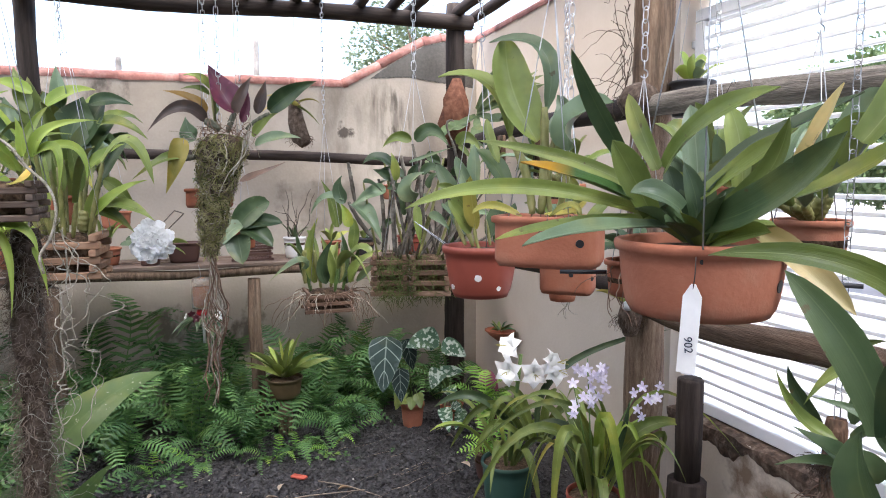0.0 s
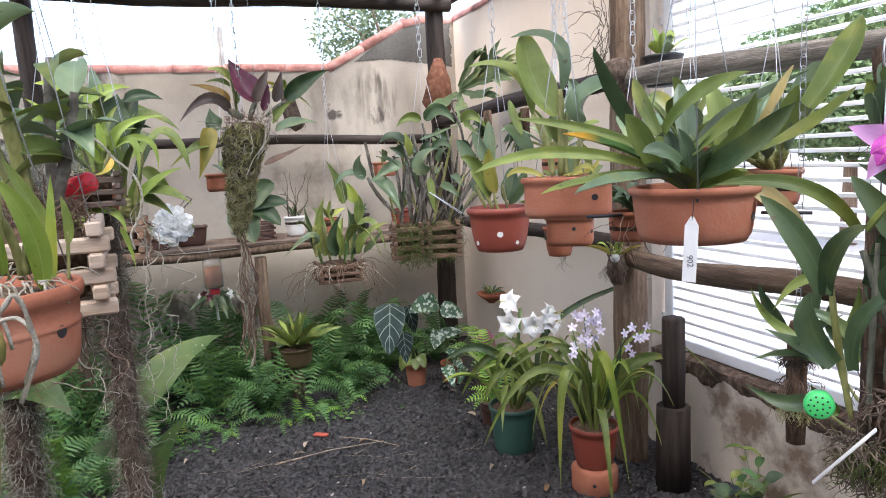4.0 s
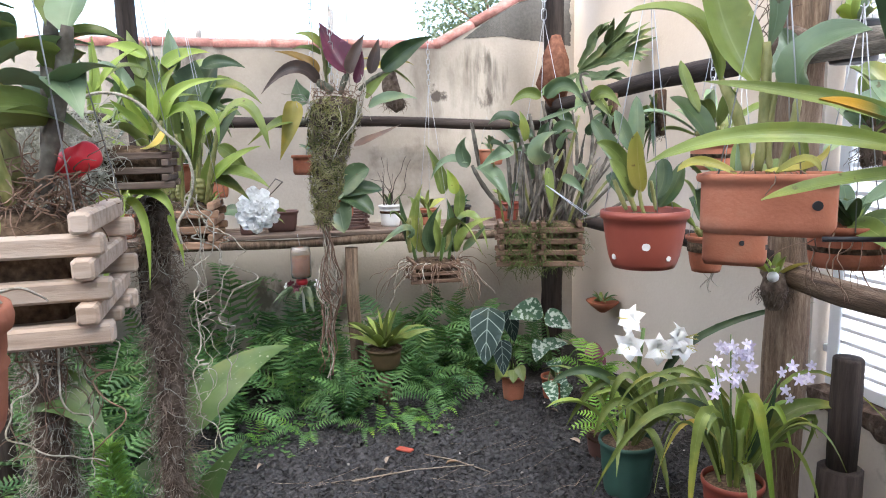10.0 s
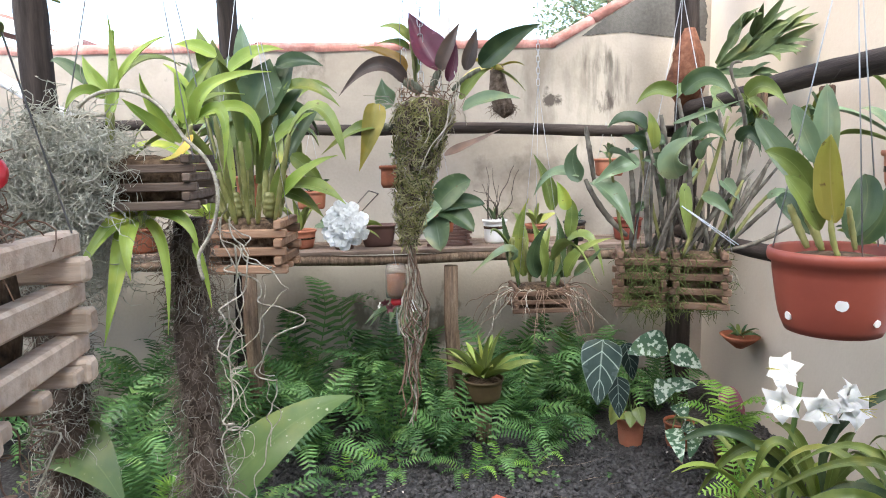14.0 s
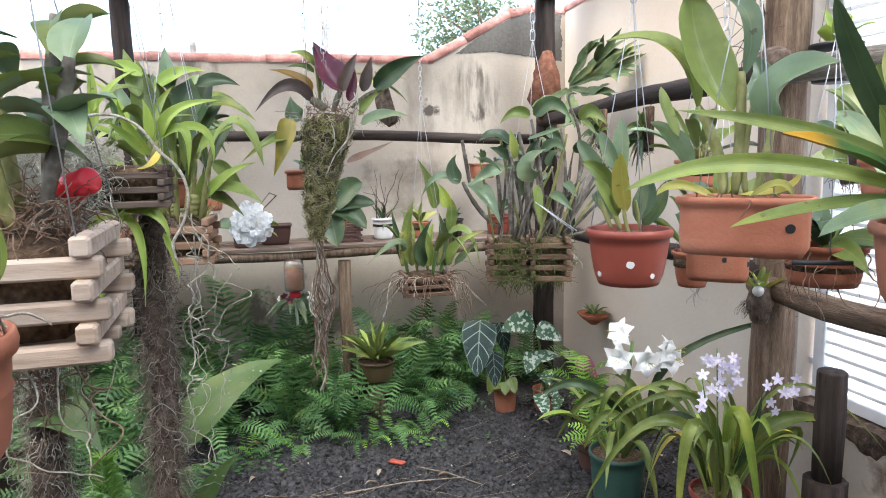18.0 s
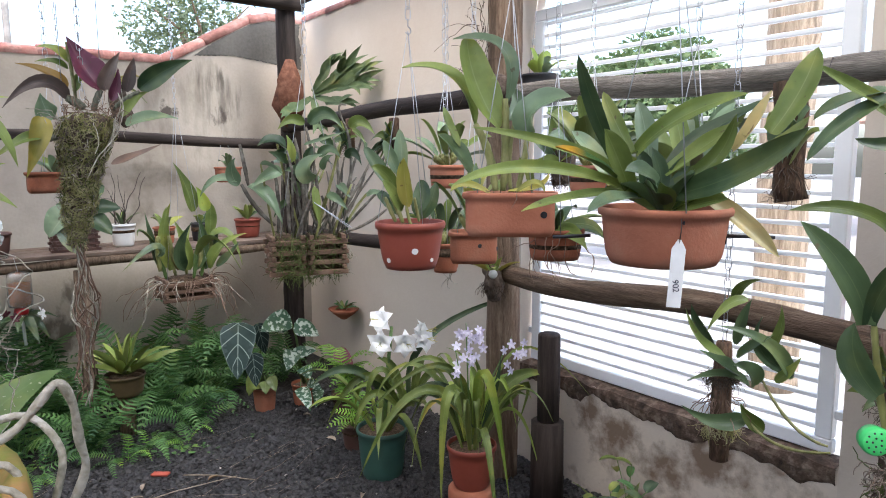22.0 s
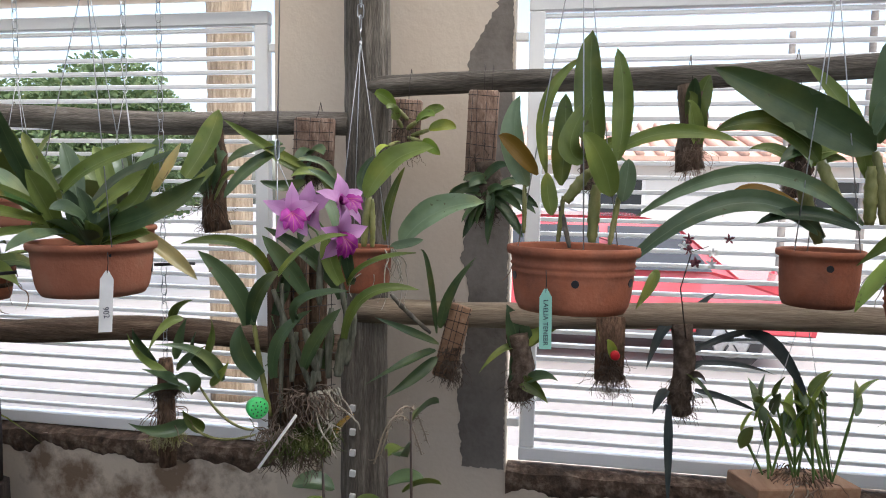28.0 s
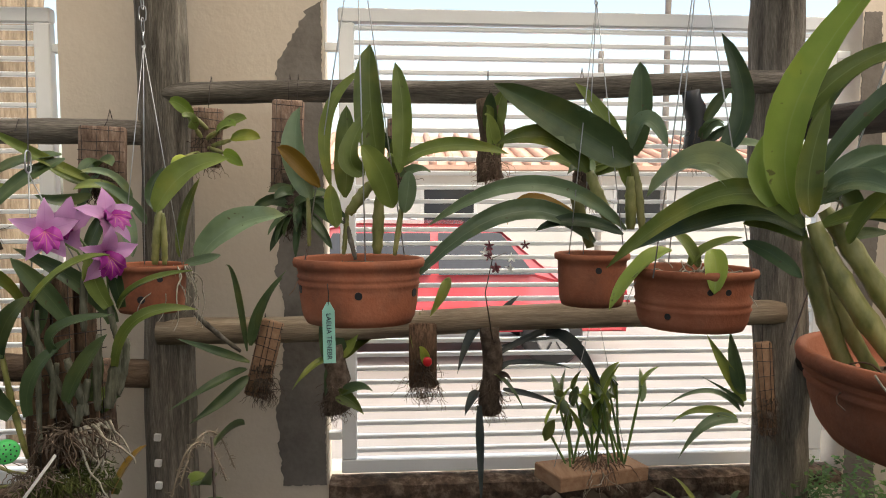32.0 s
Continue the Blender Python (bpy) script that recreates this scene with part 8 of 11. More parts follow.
for _ in range(14):
    g = Geo()
    th = rnd(0, 6.28)
    strand(g, (0.1 + math.cos(th) * 0.06, 2.64 + math.sin(th) * 0.06, 1.63), (math.cos(th), math.sin(th), 0.2), rnd(0.08, 0.2), 0.0018, 4, 9, 0.4, 0.2)
    part("hanging_root", g, ROOT, p)
chain(p, (0.1, 2.64, BEAM_Z), (0.1, 2.64, 1.7))
for x in (0.04, 0.16):
    wires(p, (x, 2.64, BEAM_Z), [(x, 2.64, 1.63)])

# long clay planter hanging behind the moss cone
p = thing("hanging_planter", "rectangular clay planter with small leafy shoots", "planter")
pot(p, (0.05, 3.05, 1.45), 0.2, 0.12, 0.08, TERRA_DARK, box=6, taper=0.95)
rosette(p, (0.05, 3.05, 1.45), 9, 0.12, 0.025, (40, 85), mats=[LEAF, LEAF_PALE], shape="lance")
hanging(p, (0.05, 3.05, 1.45), 0.08, 0.05, 1.45, 0.35)

# ---- slatted root basket ----
p = thing("basket_orchid", "small brown slatted basket trailing long dry roots", "orchid")
sprig(p, (0.575, 3.25, 0.96), [
    (0.051, 0.01, 0.295, 0.032, 0.024, 0.406, -0.015, 0.044, 0.522, 0.056, "L"),
    (0.11, -0.001, 0.295, 0.096, 0.001, 0.356, 0.071, 0.006, 0.411, 0.047, "I"),
    (-0.008, -0.019, 0.028, -0.03, -0.035, 0.126, 0.026, -0.056, 0.252, 0.051, "D"),
    (0.051, -0.01, 0.025, 0.086, -0.017, 0.144, 0.067, -0.013, 0.275, 0.056, "D"),
    (0.101, -0.041, 0.03, 0.151, -0.081, 0.134, 0.254, -0.132, 0.192, 0.05, "L"),
    (-0.109, -0.009, 0.101, -0.153, -0.051, 0.142, -0.283, -0.066, 0.055, 0.042, "P"),
    (0.121, 0.007, 0.182, 0.136, 0.014, 0.287, 0.12, 0.027, 0.347, 0.047, "L"),
    (0.022, 0.016, 0.021, 0.012, 0.028, 0.14, -0.026, 0.046, 0.257, 0.048, "L"),
], "lance")
sprig(p, (0.575, 3.25, 0.96), [
    (0.084, -0.017, 0.026, 0.13, -0.026, 0.1, 0.149, -0.03, 0.217, 0.047, "D"),
    (-0.059, 0.012, 0.028, -0.079, 0.036, 0.186, -0.035, 0.038, 0.344, 0.053, "L"),
    (-0.086, 0.058, 0.02, -0.117, 0.074, 0.135, -0.141, 0.089, 0.296, 0.044, "D"),
    (0.133, -0.047, 0.035, 0.18, -0.077, 0.084, 0.226, -0.106, 0.154, 0.037, "P"),
    (-0.026, 0.005, 0.029, -0.049, 0.01, 0.097, -0.061, 0.012, 0.188, 0.024, "B"),
    (-0.104, 0.021, 0.027, -0.109, 0.022, 0.119, -0.105, 0.021, 0.188, 0.026, "B"),
    (0.062, -0.012, 0.03, 0.072, -0.014, 0.076, 0.071, -0.014, 0.133, 0.024, "B"),
    (0.116, -0.023, 0.031, 0.117, -0.023, 0.1, 0.12, -0.024, 0.156, 0.023, "B"),
], "lance")
basket(p, (0.575, 3.27, 0.955), 0.235, 0.19, 0.105, 3, SLAT_DARK, slat=0.014, fill=SOIL)
for k in range(5):
    th = rnd(0, 6.28)
    b = Vector((0.575 + math.cos(th) * 0.08, 3.27 + math.sin(th) * 0.06, 0.95))
    d = Vector((math.cos(th), math.sin(th), 0))
    t = b + Vector((d.x * 0.03, d.y * 0.03, rnd(0.08, 0.16)))
    bulb(p, b, t, 0.009, random.choice([BULB, STEM]))
    L = rnd(0.18, 0.32)
    leaf(p, t, t + d * L * rnd(0.3, 1.0) + Vector((0, 0, rnd(-0.1, 0.22))), random.choice([LEAF, LEAF, LEAF_DARK]), ctrl=t + d * L * 0.4 + Vector((0, 0, L * 0.6)), width=rnd(0.035, 0.06), shape="lance", roll=rnd(-60, 60))
for k in range(64):
    g = Geo()
    th = rnd(2.2, 7.2)
    strand(g, (0.575 + math.cos(th) * 0.1, 3.27 + math.sin(th) * 0.08, 0.94), (math.cos(th) * 1.1, math.sin(th) * 0.7, 0.2), rnd(0.1, 0.3), 0.0021, 4, 12, 0.24, 0.2)
    part("hanging_root", g, ROOT if k % 3 == 0 else ROOT_BROWN, p)
wires(p, (0.575, 3.27, 1.75), [(0.48, 3.2, 0.95), (0.67, 3.2, 0.95), (0.575, 3.34, 0.95)])
chain(p, (0.575, 3.27, BEAM_Z), (0.575, 3.27, 1.75), link=0.028)

# ---- double mossy basket with many-caned orchid ----
p = thing("basket_orchid", "mossy double slatted basket crowded with bare and leafy canes", "orchid")
sprig(p, (0.7, 2.21, 1.25), [
    (-0.212, 0.065, 0.156, -0.228, 0.072, 0.205, -0.219, 0.057, 0.25, 0.041, "P"),
    (-0.086, -0.008, 0.205, -0.143, -0.017, 0.19, -0.198, -0.016, 0.151, 0.037, "P"),
    (-0.195, 0.015, 0.154, -0.154, -0.034, 0.114, -0.112, -0.062, 0.031, 0.057, "P"),
    (-0.002, -0.053, 0.168, -0.019, -0.068, 0.22, 0.022, -0.096, 0.26, 0.059, "P"),
    (-0.02, -0.035, 0.184, -0.055, -0.042, 0.208, -0.089, -0.039, 0.205, 0.037, "P"),
    (0.02, -0.073, 0.253, 0.052, -0.097, 0.274, 0.075, -0.128, 0.246, 0.03, "D"),
    (-0.065, 0.005, 0.282, -0.116, 0.004, 0.303, -0.159, 0.011, 0.287, 0.047, "D"),
    (-0.056, 0.001, 0.234, -0.091, 0.005, 0.256, -0.124, 0.007, 0.269, 0.027, "D"),
], "lance")
sprig(p, (0.7, 2.21, 1.25), [
    (0.005, -0.002, 0.365, -0.047, -0.002, 0.375, -0.094, -0.005, 0.341, 0.032, "L"),
    (0.021, -0.009, 0.364, 0.068, -0.049, 0.395, 0.109, -0.088, 0.344, 0.046, "D"),
    (0.151, -0.062, 0.351, 0.177, -0.094, 0.37, 0.206, -0.138, 0.325, 0.039, "L"),
    (-0.053, -0.011, 0.234, -0.056, -0.02, 0.281, -0.068, -0.016, 0.325, 0.029, "L"),
    (-0.002, -0.021, 0.231, 0.008, -0.025, 0.265, 0.023, -0.031, 0.29, 0.032, "D"),
    (-0.006, -0.019, 0.293, 0.048, -0.074, 0.315, 0.112, -0.132, 0.34, 0.011, "P"),
    (0.004, -0.066, 0.151, 0.005, -0.078, 0.084, 0.012, -0.081, 0.021, 0.026, "L"),
    (0.106, -0.043, 0.156, 0.116, -0.069, 0.134, 0.126, -0.095, 0.109, 0.028, "P"),
], "lance")
sprig(p, (0.7, 2.21, 1.25), [
    (0.147, -0.081, 0.344, 0.164, -0.099, 0.325, 0.18, -0.117, 0.297, 0.019, "L"),
    (0.059, -0.002, 0.32, 0.087, -0.014, 0.306, 0.113, -0.025, 0.282, 0.031, "D"),
    (0.135, -0.055, 0.25, 0.153, -0.084, 0.264, 0.165, -0.111, 0.221, 0.03, "D"),
    (0.201, -0.082, 0.113, 0.223, -0.113, 0.125, 0.261, -0.139, 0.098, 0.019, "P"),
    (0.06, -0.024, 0.207, 0.072, -0.029, 0.241, 0.096, -0.039, 0.258, 0.026, "D"),
    (-0.054, 0.022, 0.094, -0.078, 0.032, 0.084, -0.1, 0.041, 0.042, 0.02, "D"),
    (0.142, -0.037, -0.019, 0.131, -0.032, 0.089, 0.119, -0.027, 0.116, 0.016, "D"),
    (-0.015, 0.017, 0.115, -0.026, 0.021, 0.156, -0.042, 0.028, 0.18, 0.025, "D"),
], "lance")
sprig(p, (0.7, 2.21, 1.25), [
    (-0.212, 0.065, 0.17, -0.273, 0.111, 0.175, -0.314, 0.15, 0.116, 0.027, "P"),
    (-0.095, 0.039, 0.017, -0.149, 0.061, 0.077, -0.194, 0.079, 0.161, 0.015, "N"),
    (-0.173, 0.071, 0.156, -0.183, 0.075, 0.225, -0.194, 0.079, 0.294, 0.013, "N"),
    (-0.088, 0.036, -0.011, -0.084, 0.034, 0.115, -0.098, 0.04, 0.238, 0.013, "N"),
    (0.116, -0.047, -0.003, 0.151, -0.062, 0.221, 0.128, -0.052, 0.374, 0.011, "N"),
    (0.128, -0.052, 0.374, 0.117, -0.048, 0.422, 0.139, -0.057, 0.429, 0.008, "N"),
    (0.081, -0.033, -0.005, 0.108, -0.044, 0.156, 0.094, -0.038, 0.325, 0.01, "N"),
    (-0.002, 0.001, -0.008, -0.006, 0.002, 0.156, -0.026, 0.011, 0.316, 0.014, "N"),
], "lance")
sprig(p, (0.7, 2.21, 1.25), [
    (-0.051, 0.021, -0.01, -0.054, 0.022, 0.156, -0.048, 0.02, 0.277, 0.014, "N"),
    (0.04, -0.016, -0.006, 0.039, -0.016, 0.156, 0.01, -0.004, 0.354, 0.012, "N"),
    (0.116, -0.047, -0.009, 0.18, -0.073, 0.065, 0.243, -0.099, 0.134, 0.01, "N"),
    (0.118, -0.048, -0.014, 0.194, -0.079, 0.013, 0.266, -0.109, 0.065, 0.01, "N"),
    (0.104, -0.043, -0.004, 0.162, -0.066, 0.104, 0.197, -0.08, 0.193, 0.01, "N"),
], "lance")
basket(p, (0.635, 2.24, 1.235), 0.13, 0.13, 0.14, 4, SLAT_DARK, slat=0.015, turn=radians(-14), fill=SOIL)
basket(p, (0.765, 2.19, 1.235), 0.14, 0.13, 0.14, 4, SLAT_DARK, slat=0.015, turn=radians(-18), fill=SOIL)
g = Geo()
for _ in range(900):
    q = Vector((0.7 + rnd(-0.125, 0.125), 2.14 + rnd(-0.02, 0.12), 1.165 + rnd(-0.08, 0.07)))
    strand(g, q, (rnd(-1, 1), rnd(-1, 0.6), rnd(-0.8, 0.4)), rnd(0.03, 0.06), 0.0012, 3, 5, 0.4, 0.1)
tagged(part("moss", g, MOSS_DARK, p), kind="stuff")
for k in range(34):
    lean = rnd(-0.35, 0.35) if k < 24 else rnd(0.4, 0.95)
    b = Vector((0.7 + rnd(-0.11, 0.11) + 0.1 * max(0.0, lean), 2.21 + rnd(-0.05, 0.05), 1.22))
    t = b + Vector((lean, rnd(-0.35, 0.25), 1.0)).normalized() * rnd(0.14, 0.36)
    bulb(p, b, t, rnd(0.0032, 0.0056), CANE if k % 4 else BULB, name="cane", ctrl=(b + t) / 2 + Vector((rnd(-0.025, 0.025), rnd(-0.03, 0.03), 0)))
    if k % 3 == 0 and k < 24:
        ph, M = rnd(0, 6.28), rnd(0.06, 0.1)
        leaf(p, t, t + Vector((math.cos(ph) * M, math.sin(ph) * M, rnd(-0.06, 0.03))), random.choice([LEAF_DARK, LEAF_DARK, LEAF_PALE]), width=rnd(0.02, 0.032), arch=0.12, roll=rnd(-70, 70), shape="lance")
for k in range(2):
    g = Geo()
    tube(g, [(0.69 + k * 0.016, 2.12, 1.35 - k * 0.01), (0.8 + k * 0.01, 2.08, 1.26)], 0.0013, 6)
    part("support_stick", g, STICK, p)
roots(p, (0.86, 2.2, 1.17), 12, 0.09, 0.0014, 0.02, 0.7)
wires(p, (0.72, 2.22, 1.85), [(0.6, 2.2, 1.23), (0.83, 2.15, 1.23), (0.72, 2.27, 1.23)])
chain(p, (0.72, 2.22, BEAM_Z), (0.72, 2.22, 1.85))

# ---- shelf things ----
SZ = 0.997


def shelf_pot(x, w, h, material, label, leaves, L, wd, mats, el=(40, 85), box=2.0, d=None, y=4.3, shape="lance"):
    p = thing("potted_plant", label, "plant")
    pot(p, (x, y, SZ + h), w, d or w, h, material, box=box, taper=0.8)
    if leaves:
        rosette(p, (x, y, SZ + h), leaves, L, wd, el, mats=mats, shape=shape)
    return p


p = shelf_pot(0.53, 0.14, 0.13, PLASTIC_WHITE, "white plastic pot with thin wiry stems on the shelf", 6, 0.15, 0.022, [LEAF_DARK, LEAF])
for k in range(9):
    g = Geo()
    strand(g, (0.53 + rnd(-0.04, 0.04), 4.3, SZ + 0.13), (rnd(-0.4, 0.4), rnd(-0.2, 0.2), 1), rnd(0.2, 0.36), 0.003, 4, 9, 0.22, -0.05)
    part("stem", g, STEM_DARK, p)
shelf_pot(-0.12, 0.2, 0.12, PLASTIC_BROWN, "dark brown ribbed planter on the shelf", 0, 0, 0, None, box=5, d=0.14)
p = thing("slat_basket", "dark slatted wooden basket resting on the shelf", "basket")
basket(p, (0.27, 4.28, SZ + 0.13), 0.24, 0.18, 0.13, 4, PLASTIC_BROWN, slat=0.018)
p = thing("potted_orchid", "broad dark-leaved orchid hanging over the shelf edge", "orchid")
pot(p, (0.22, 3.98, 1.2), 0.13, 0.13, 0.1, TERRA_DARK)
spray(p, (0.2, 3.7, 1.16), [
        (-0.039, 0.011, 0.06, 0.145, 0.026, 0.206, 0.119, 0.12, "D"),
        (-0.026, 0.012, 0.073, 0.208, 0.007, 0.095, 0.088, 0.06, "D"),
        (-0.001, -0.002, 0.086, -0.119, -0.049, -0.023, 0.117, 0.15, "P"),
        (-0.014, -0.005, 0.061, 0.148, -0.06, -0.027, 0.112, 0.12, "D"),
        (-0.028, -0.017, 0.037, -0.008, -0.096, -0.109, 0.121, 0.1, "P"),
        (0, 0.026, 0.071, -0.049, 0.073, 0.135, 0.105, 0.1, "D"),
    ])
hanging(p, (0.22, 3.98, 1.2), 0.06, 0.06, 1.2, 0.4)
shelf_pot(0.98, 0.13, 0.11, PLASTIC_BLACK, "black plastic pot with white-flecked seedling", 8, 0.1, 0.03, [LEAF, CALADIUM])
shelf_pot(1.28, 0.17, 0.12, PLASTIC_RED, "red-brown plastic pot on the shelf", 9, 0.16, 0.035, [LEAF, LEAF_DARK])
shelf_pot(0.76, 0.13, 0.1, TERRA, "small clay pot with broad leaf on the shelf", 7, 0.18, 0.03, [LEAF])
shelf_pot(-0.55, 0.18, 0.1, TERRA, "clay pot with arching dark leaves on the shelf", 10, 0.25, 0.035, [LEAF_DARK, LEAF])
shelf_pot(-1.0, 0.18, 0.13, TERRA, "clay pot with arching leaves on the shelf", 14, 0.35, 0.04, [LEAF, LEAF_LIME])
shelf_pot(-1.4, 0.18, 0.13, TERRA_DARK, "aged clay pot with arching leaves on the shelf", 14, 0.35, 0.04, [LEAF_DARK, LEAF])
for x, z in ((1.22, 1.45), (-0.5, 1.3), (-1.1, 1.5)):
    p = thing("hanging_orchid", "small clay pot hung on the back wall rail", "orchid")
    pot(p, (x, 4.45, z), 0.17, 0.12, 0.1, TERRA, box=4)
    rosette(p, (x, 4.45, z), 8, 0.14, 0.03, (40, 85), mats=[LEAF, LEAF_DARK])
    wires(p, (x, 4.53, 1.66), [(x - 0.07, 4.45, z), (x + 0.07, 4.45, z)])

# white phalaenopsis spray
p = thing("potted_orchid", "white moth orchid spray arching from a shelf pot", "orchid")
pot(p, (-0.3, 4.2, SZ + 0.1), 0.12, 0.12, 0.1, PLASTIC_BROWN)
rosette(p, (-0.3, 4.2, SZ + 0.1), 7, 0.24, 0.05, (5, 45), mats=[LEAF_DARK, LEAF], droop=0.5)
g = Geo()
tube(g, [(-0.3, 4.2, SZ + 0.1), (-0.1, 4.0, 1.3), (-0.13, 3.7, 1.33), (-0.2, 3.42, 1.25), (-0.21, 3.38, 1.16)], [0.003, 0.003, 0.0026, 0.0022, 0.0015], 6)
part("flower_stalk", g, STEM_DARK, p)
for k in range(26):
    el = math.asin(-0.85 + 1.75 * (k + 0.5) / 26)
    az = radians(-90) + 1.35 * math.sin(k * 2.4)
    d = Vector((math.cos(az) * math.cos(el), math.sin(az) * math.cos(el), math.sin(el)))
    flower(p, Vector((-0.215, 3.38, 1.2)) + Vector((d.x * rnd(0.05, 0.085), d.y * 0.06, d.z * rnd(0.065, 0.1))), d * 0.5 + Vector((rnd(-0.3, 0.3), -1.0, rnd(0.0, 0.5))), rnd(0.028, 0.035), 5, PETAL_WHITE, width=0.95, cup=0.05)

# feeder bottle
p = thing("bird_feeder", "clear bottle feeder with amber nectar and artificial flowers", "feeder")
CLEAR = plain("clear_plastic", (0.9, 0.86, 0.8), 0.12)
CLEAR.node_tree.nodes["Principled BSDF"].inputs["Transmission Weight"].default_value = 0.9
NECTAR = plain("amber_nectar", (0.5, 0.17, 0.045), 0.2)
FX, FY = -0.024, 4.06
g = Geo()
revolve(g, [(0.02, 0), (0.055, 0.01), (0.057, 0.03), (0.057, 0.155), (0.05, 0.18), (0.02, 0.19), (0.018, 0.186), (0.046, 0.176), (0.053, 0.153), (0.053, 0.03), (0.05, 0.013), (0.02, 0.004)], 20, c=(FX, FY, 0.745))
part("bottle", g, CLEAR, p)
g = Geo()
revolve(g, [(0.0, 0.0), (0.046, 0.002), (0.05, 0.02), (0.05, 0.118), (0.0, 0.12)], 20, c=(FX, FY, 0.76))
part("nectar", g, NECTAR, p, "amber liquid")
g = Geo()
revolve(g, [(0.0, -0.035), (0.03, -0.032), (0.034, -0.02), (0.03, 0.0), (0.0, 0.005)], 18, c=(FX, FY, 0.745))
part("base", g, CAP_RED, p, "red screw base")
for th, s, m in ((-0.5, 0.042, PETAL_WHITE), (-1.9, 0.03, PETAL_DARK), (-2.9, 0.03, PETAL_WHITE), (0.9, 0.034, PETAL_WHITE), (2.3, 0.03, PETAL_DARK)):
    flower(p, (FX + math.cos(th) * 0.09, FY + math.sin(th) * 0.07, 0.7 + rnd(-0.01, 0.015)), (math.cos(th), math.sin(th), 0.3), s, 5, m, name="artificial_flower", width=0.55)
for k in range(9):
    th = k * 0.7 + 0.3
    b = Vector((FX + math.cos(th) * 0.03, FY + math.sin(th) * 0.03, 0.7))
    leaf(p, b, b + Vector((math.cos(th) * rnd(0.09, 0.18), math.sin(th) * 0.12, rnd(-0.14, 0.03))), LEAF_DARK, width=0.04, shape="lance", roll=rnd(-50, 50))
g = Geo()
tube(g, [(FX, FY, 0.71), (FX + 0.003, FY - 0.01, 0.63), (FX + 0.006, FY - 0.015, 0.55)], 0.008, 10)
part("drip_tube", g, PLASTIC_WHITE, p)
wires(p, (FX - 0.012, 4.08, 1.0), [(FX, FY, 0.93)])

# mounted clump before the back wall
p = thing("mounted_orchid", "dark fibrous mount with yellow-green leaves before the wall", "orchid")
g = Geo()
tube(g, [(0.56, 4.4, 1.98), (0.57, 4.4, 1.85), (0.6, 4.4, 1.75), (0.63, 4.4, 1.7)], [0.035, 0.05, 0.06, 0.03], 12, wob=0.15)
part("mount", g, FIBRE, p)
roots(p, (0.6, 4.4, 1.76), 120, 0.1, 0.0016, 0.06, 0.8, material=FIBRE, curl=0.6)
rosette(p, (0.55, 4.38, 1.95), 9, 0.2, 0.035, (-20, 60), mats=[LEAF_YELLOW, LEAF_LIME, LEAF], shape="lance")
wires(p, (0.57, 4.4, 2.54), [(0.57, 4.4, 1.95)])

# ---- corner post staghorn ----
p = thing("staghorn_fern", "staghorn fern with brown shield and green antlers on the post", "fern")
g = Geo()
tube(g, [(1.62, 4.34, 1.72), (1.6, 4.32, 1.85), (1.62, 4.33, 2.0), (1.63, 4.35, 2.15)], [0.05, 0.09, 0.085, 0.03], 14, wob=0.25)
part("shield", g, mat("brown_frond", [(0.06, 0.026, 0.015), (0.15, 0.062, 0.035), (0.24, 0.12, 0.075)], 22, 0.8, 0.5, 50), p)


def antler(parent, base, mid, forks):
    """A stalk that widens into a plate and forks twice into pointed, drooping lobes."""
    g = Geo()
    base, mid = Vector(base), Vector(mid)
    out = (VIEW - mid).normalized() + Vector((0, 0, 0.5))
    far = Vector((0, 0, 0))
    for f, a, b in forks:
        f, a, b = Vector(f), Vector(a), Vector(b)
        far += f / len(forks)
        blade(g, mid * 1.25 - f * 0.25, f * 1.5 - mid * 0.5, width=0.075, ctrl=f, shape="lance", fold=0.25, face=out, n=8, wave=0.1)
        for t in (a, b, a * 0.4 + b * 0.6 + (f - mid) * 0.2):
            blade(g, f * 0.7 + mid * 0.3, t - Vector((0, 0, 0.01)), width=0.042, ctrl=f + (t - f) * 0.4 + Vector((0, 0, 0.012)), shape="lance", fold=0.3, roll=rnd(-20, 20), face=out, n=8)
    blade(g, base, far * 0.5 + mid * 0.5, width=0.05, ctrl=mid, shape="strap", fold=0.4, face=out, n=8)
    part("antler_frond", g, STAGHORN, parent)


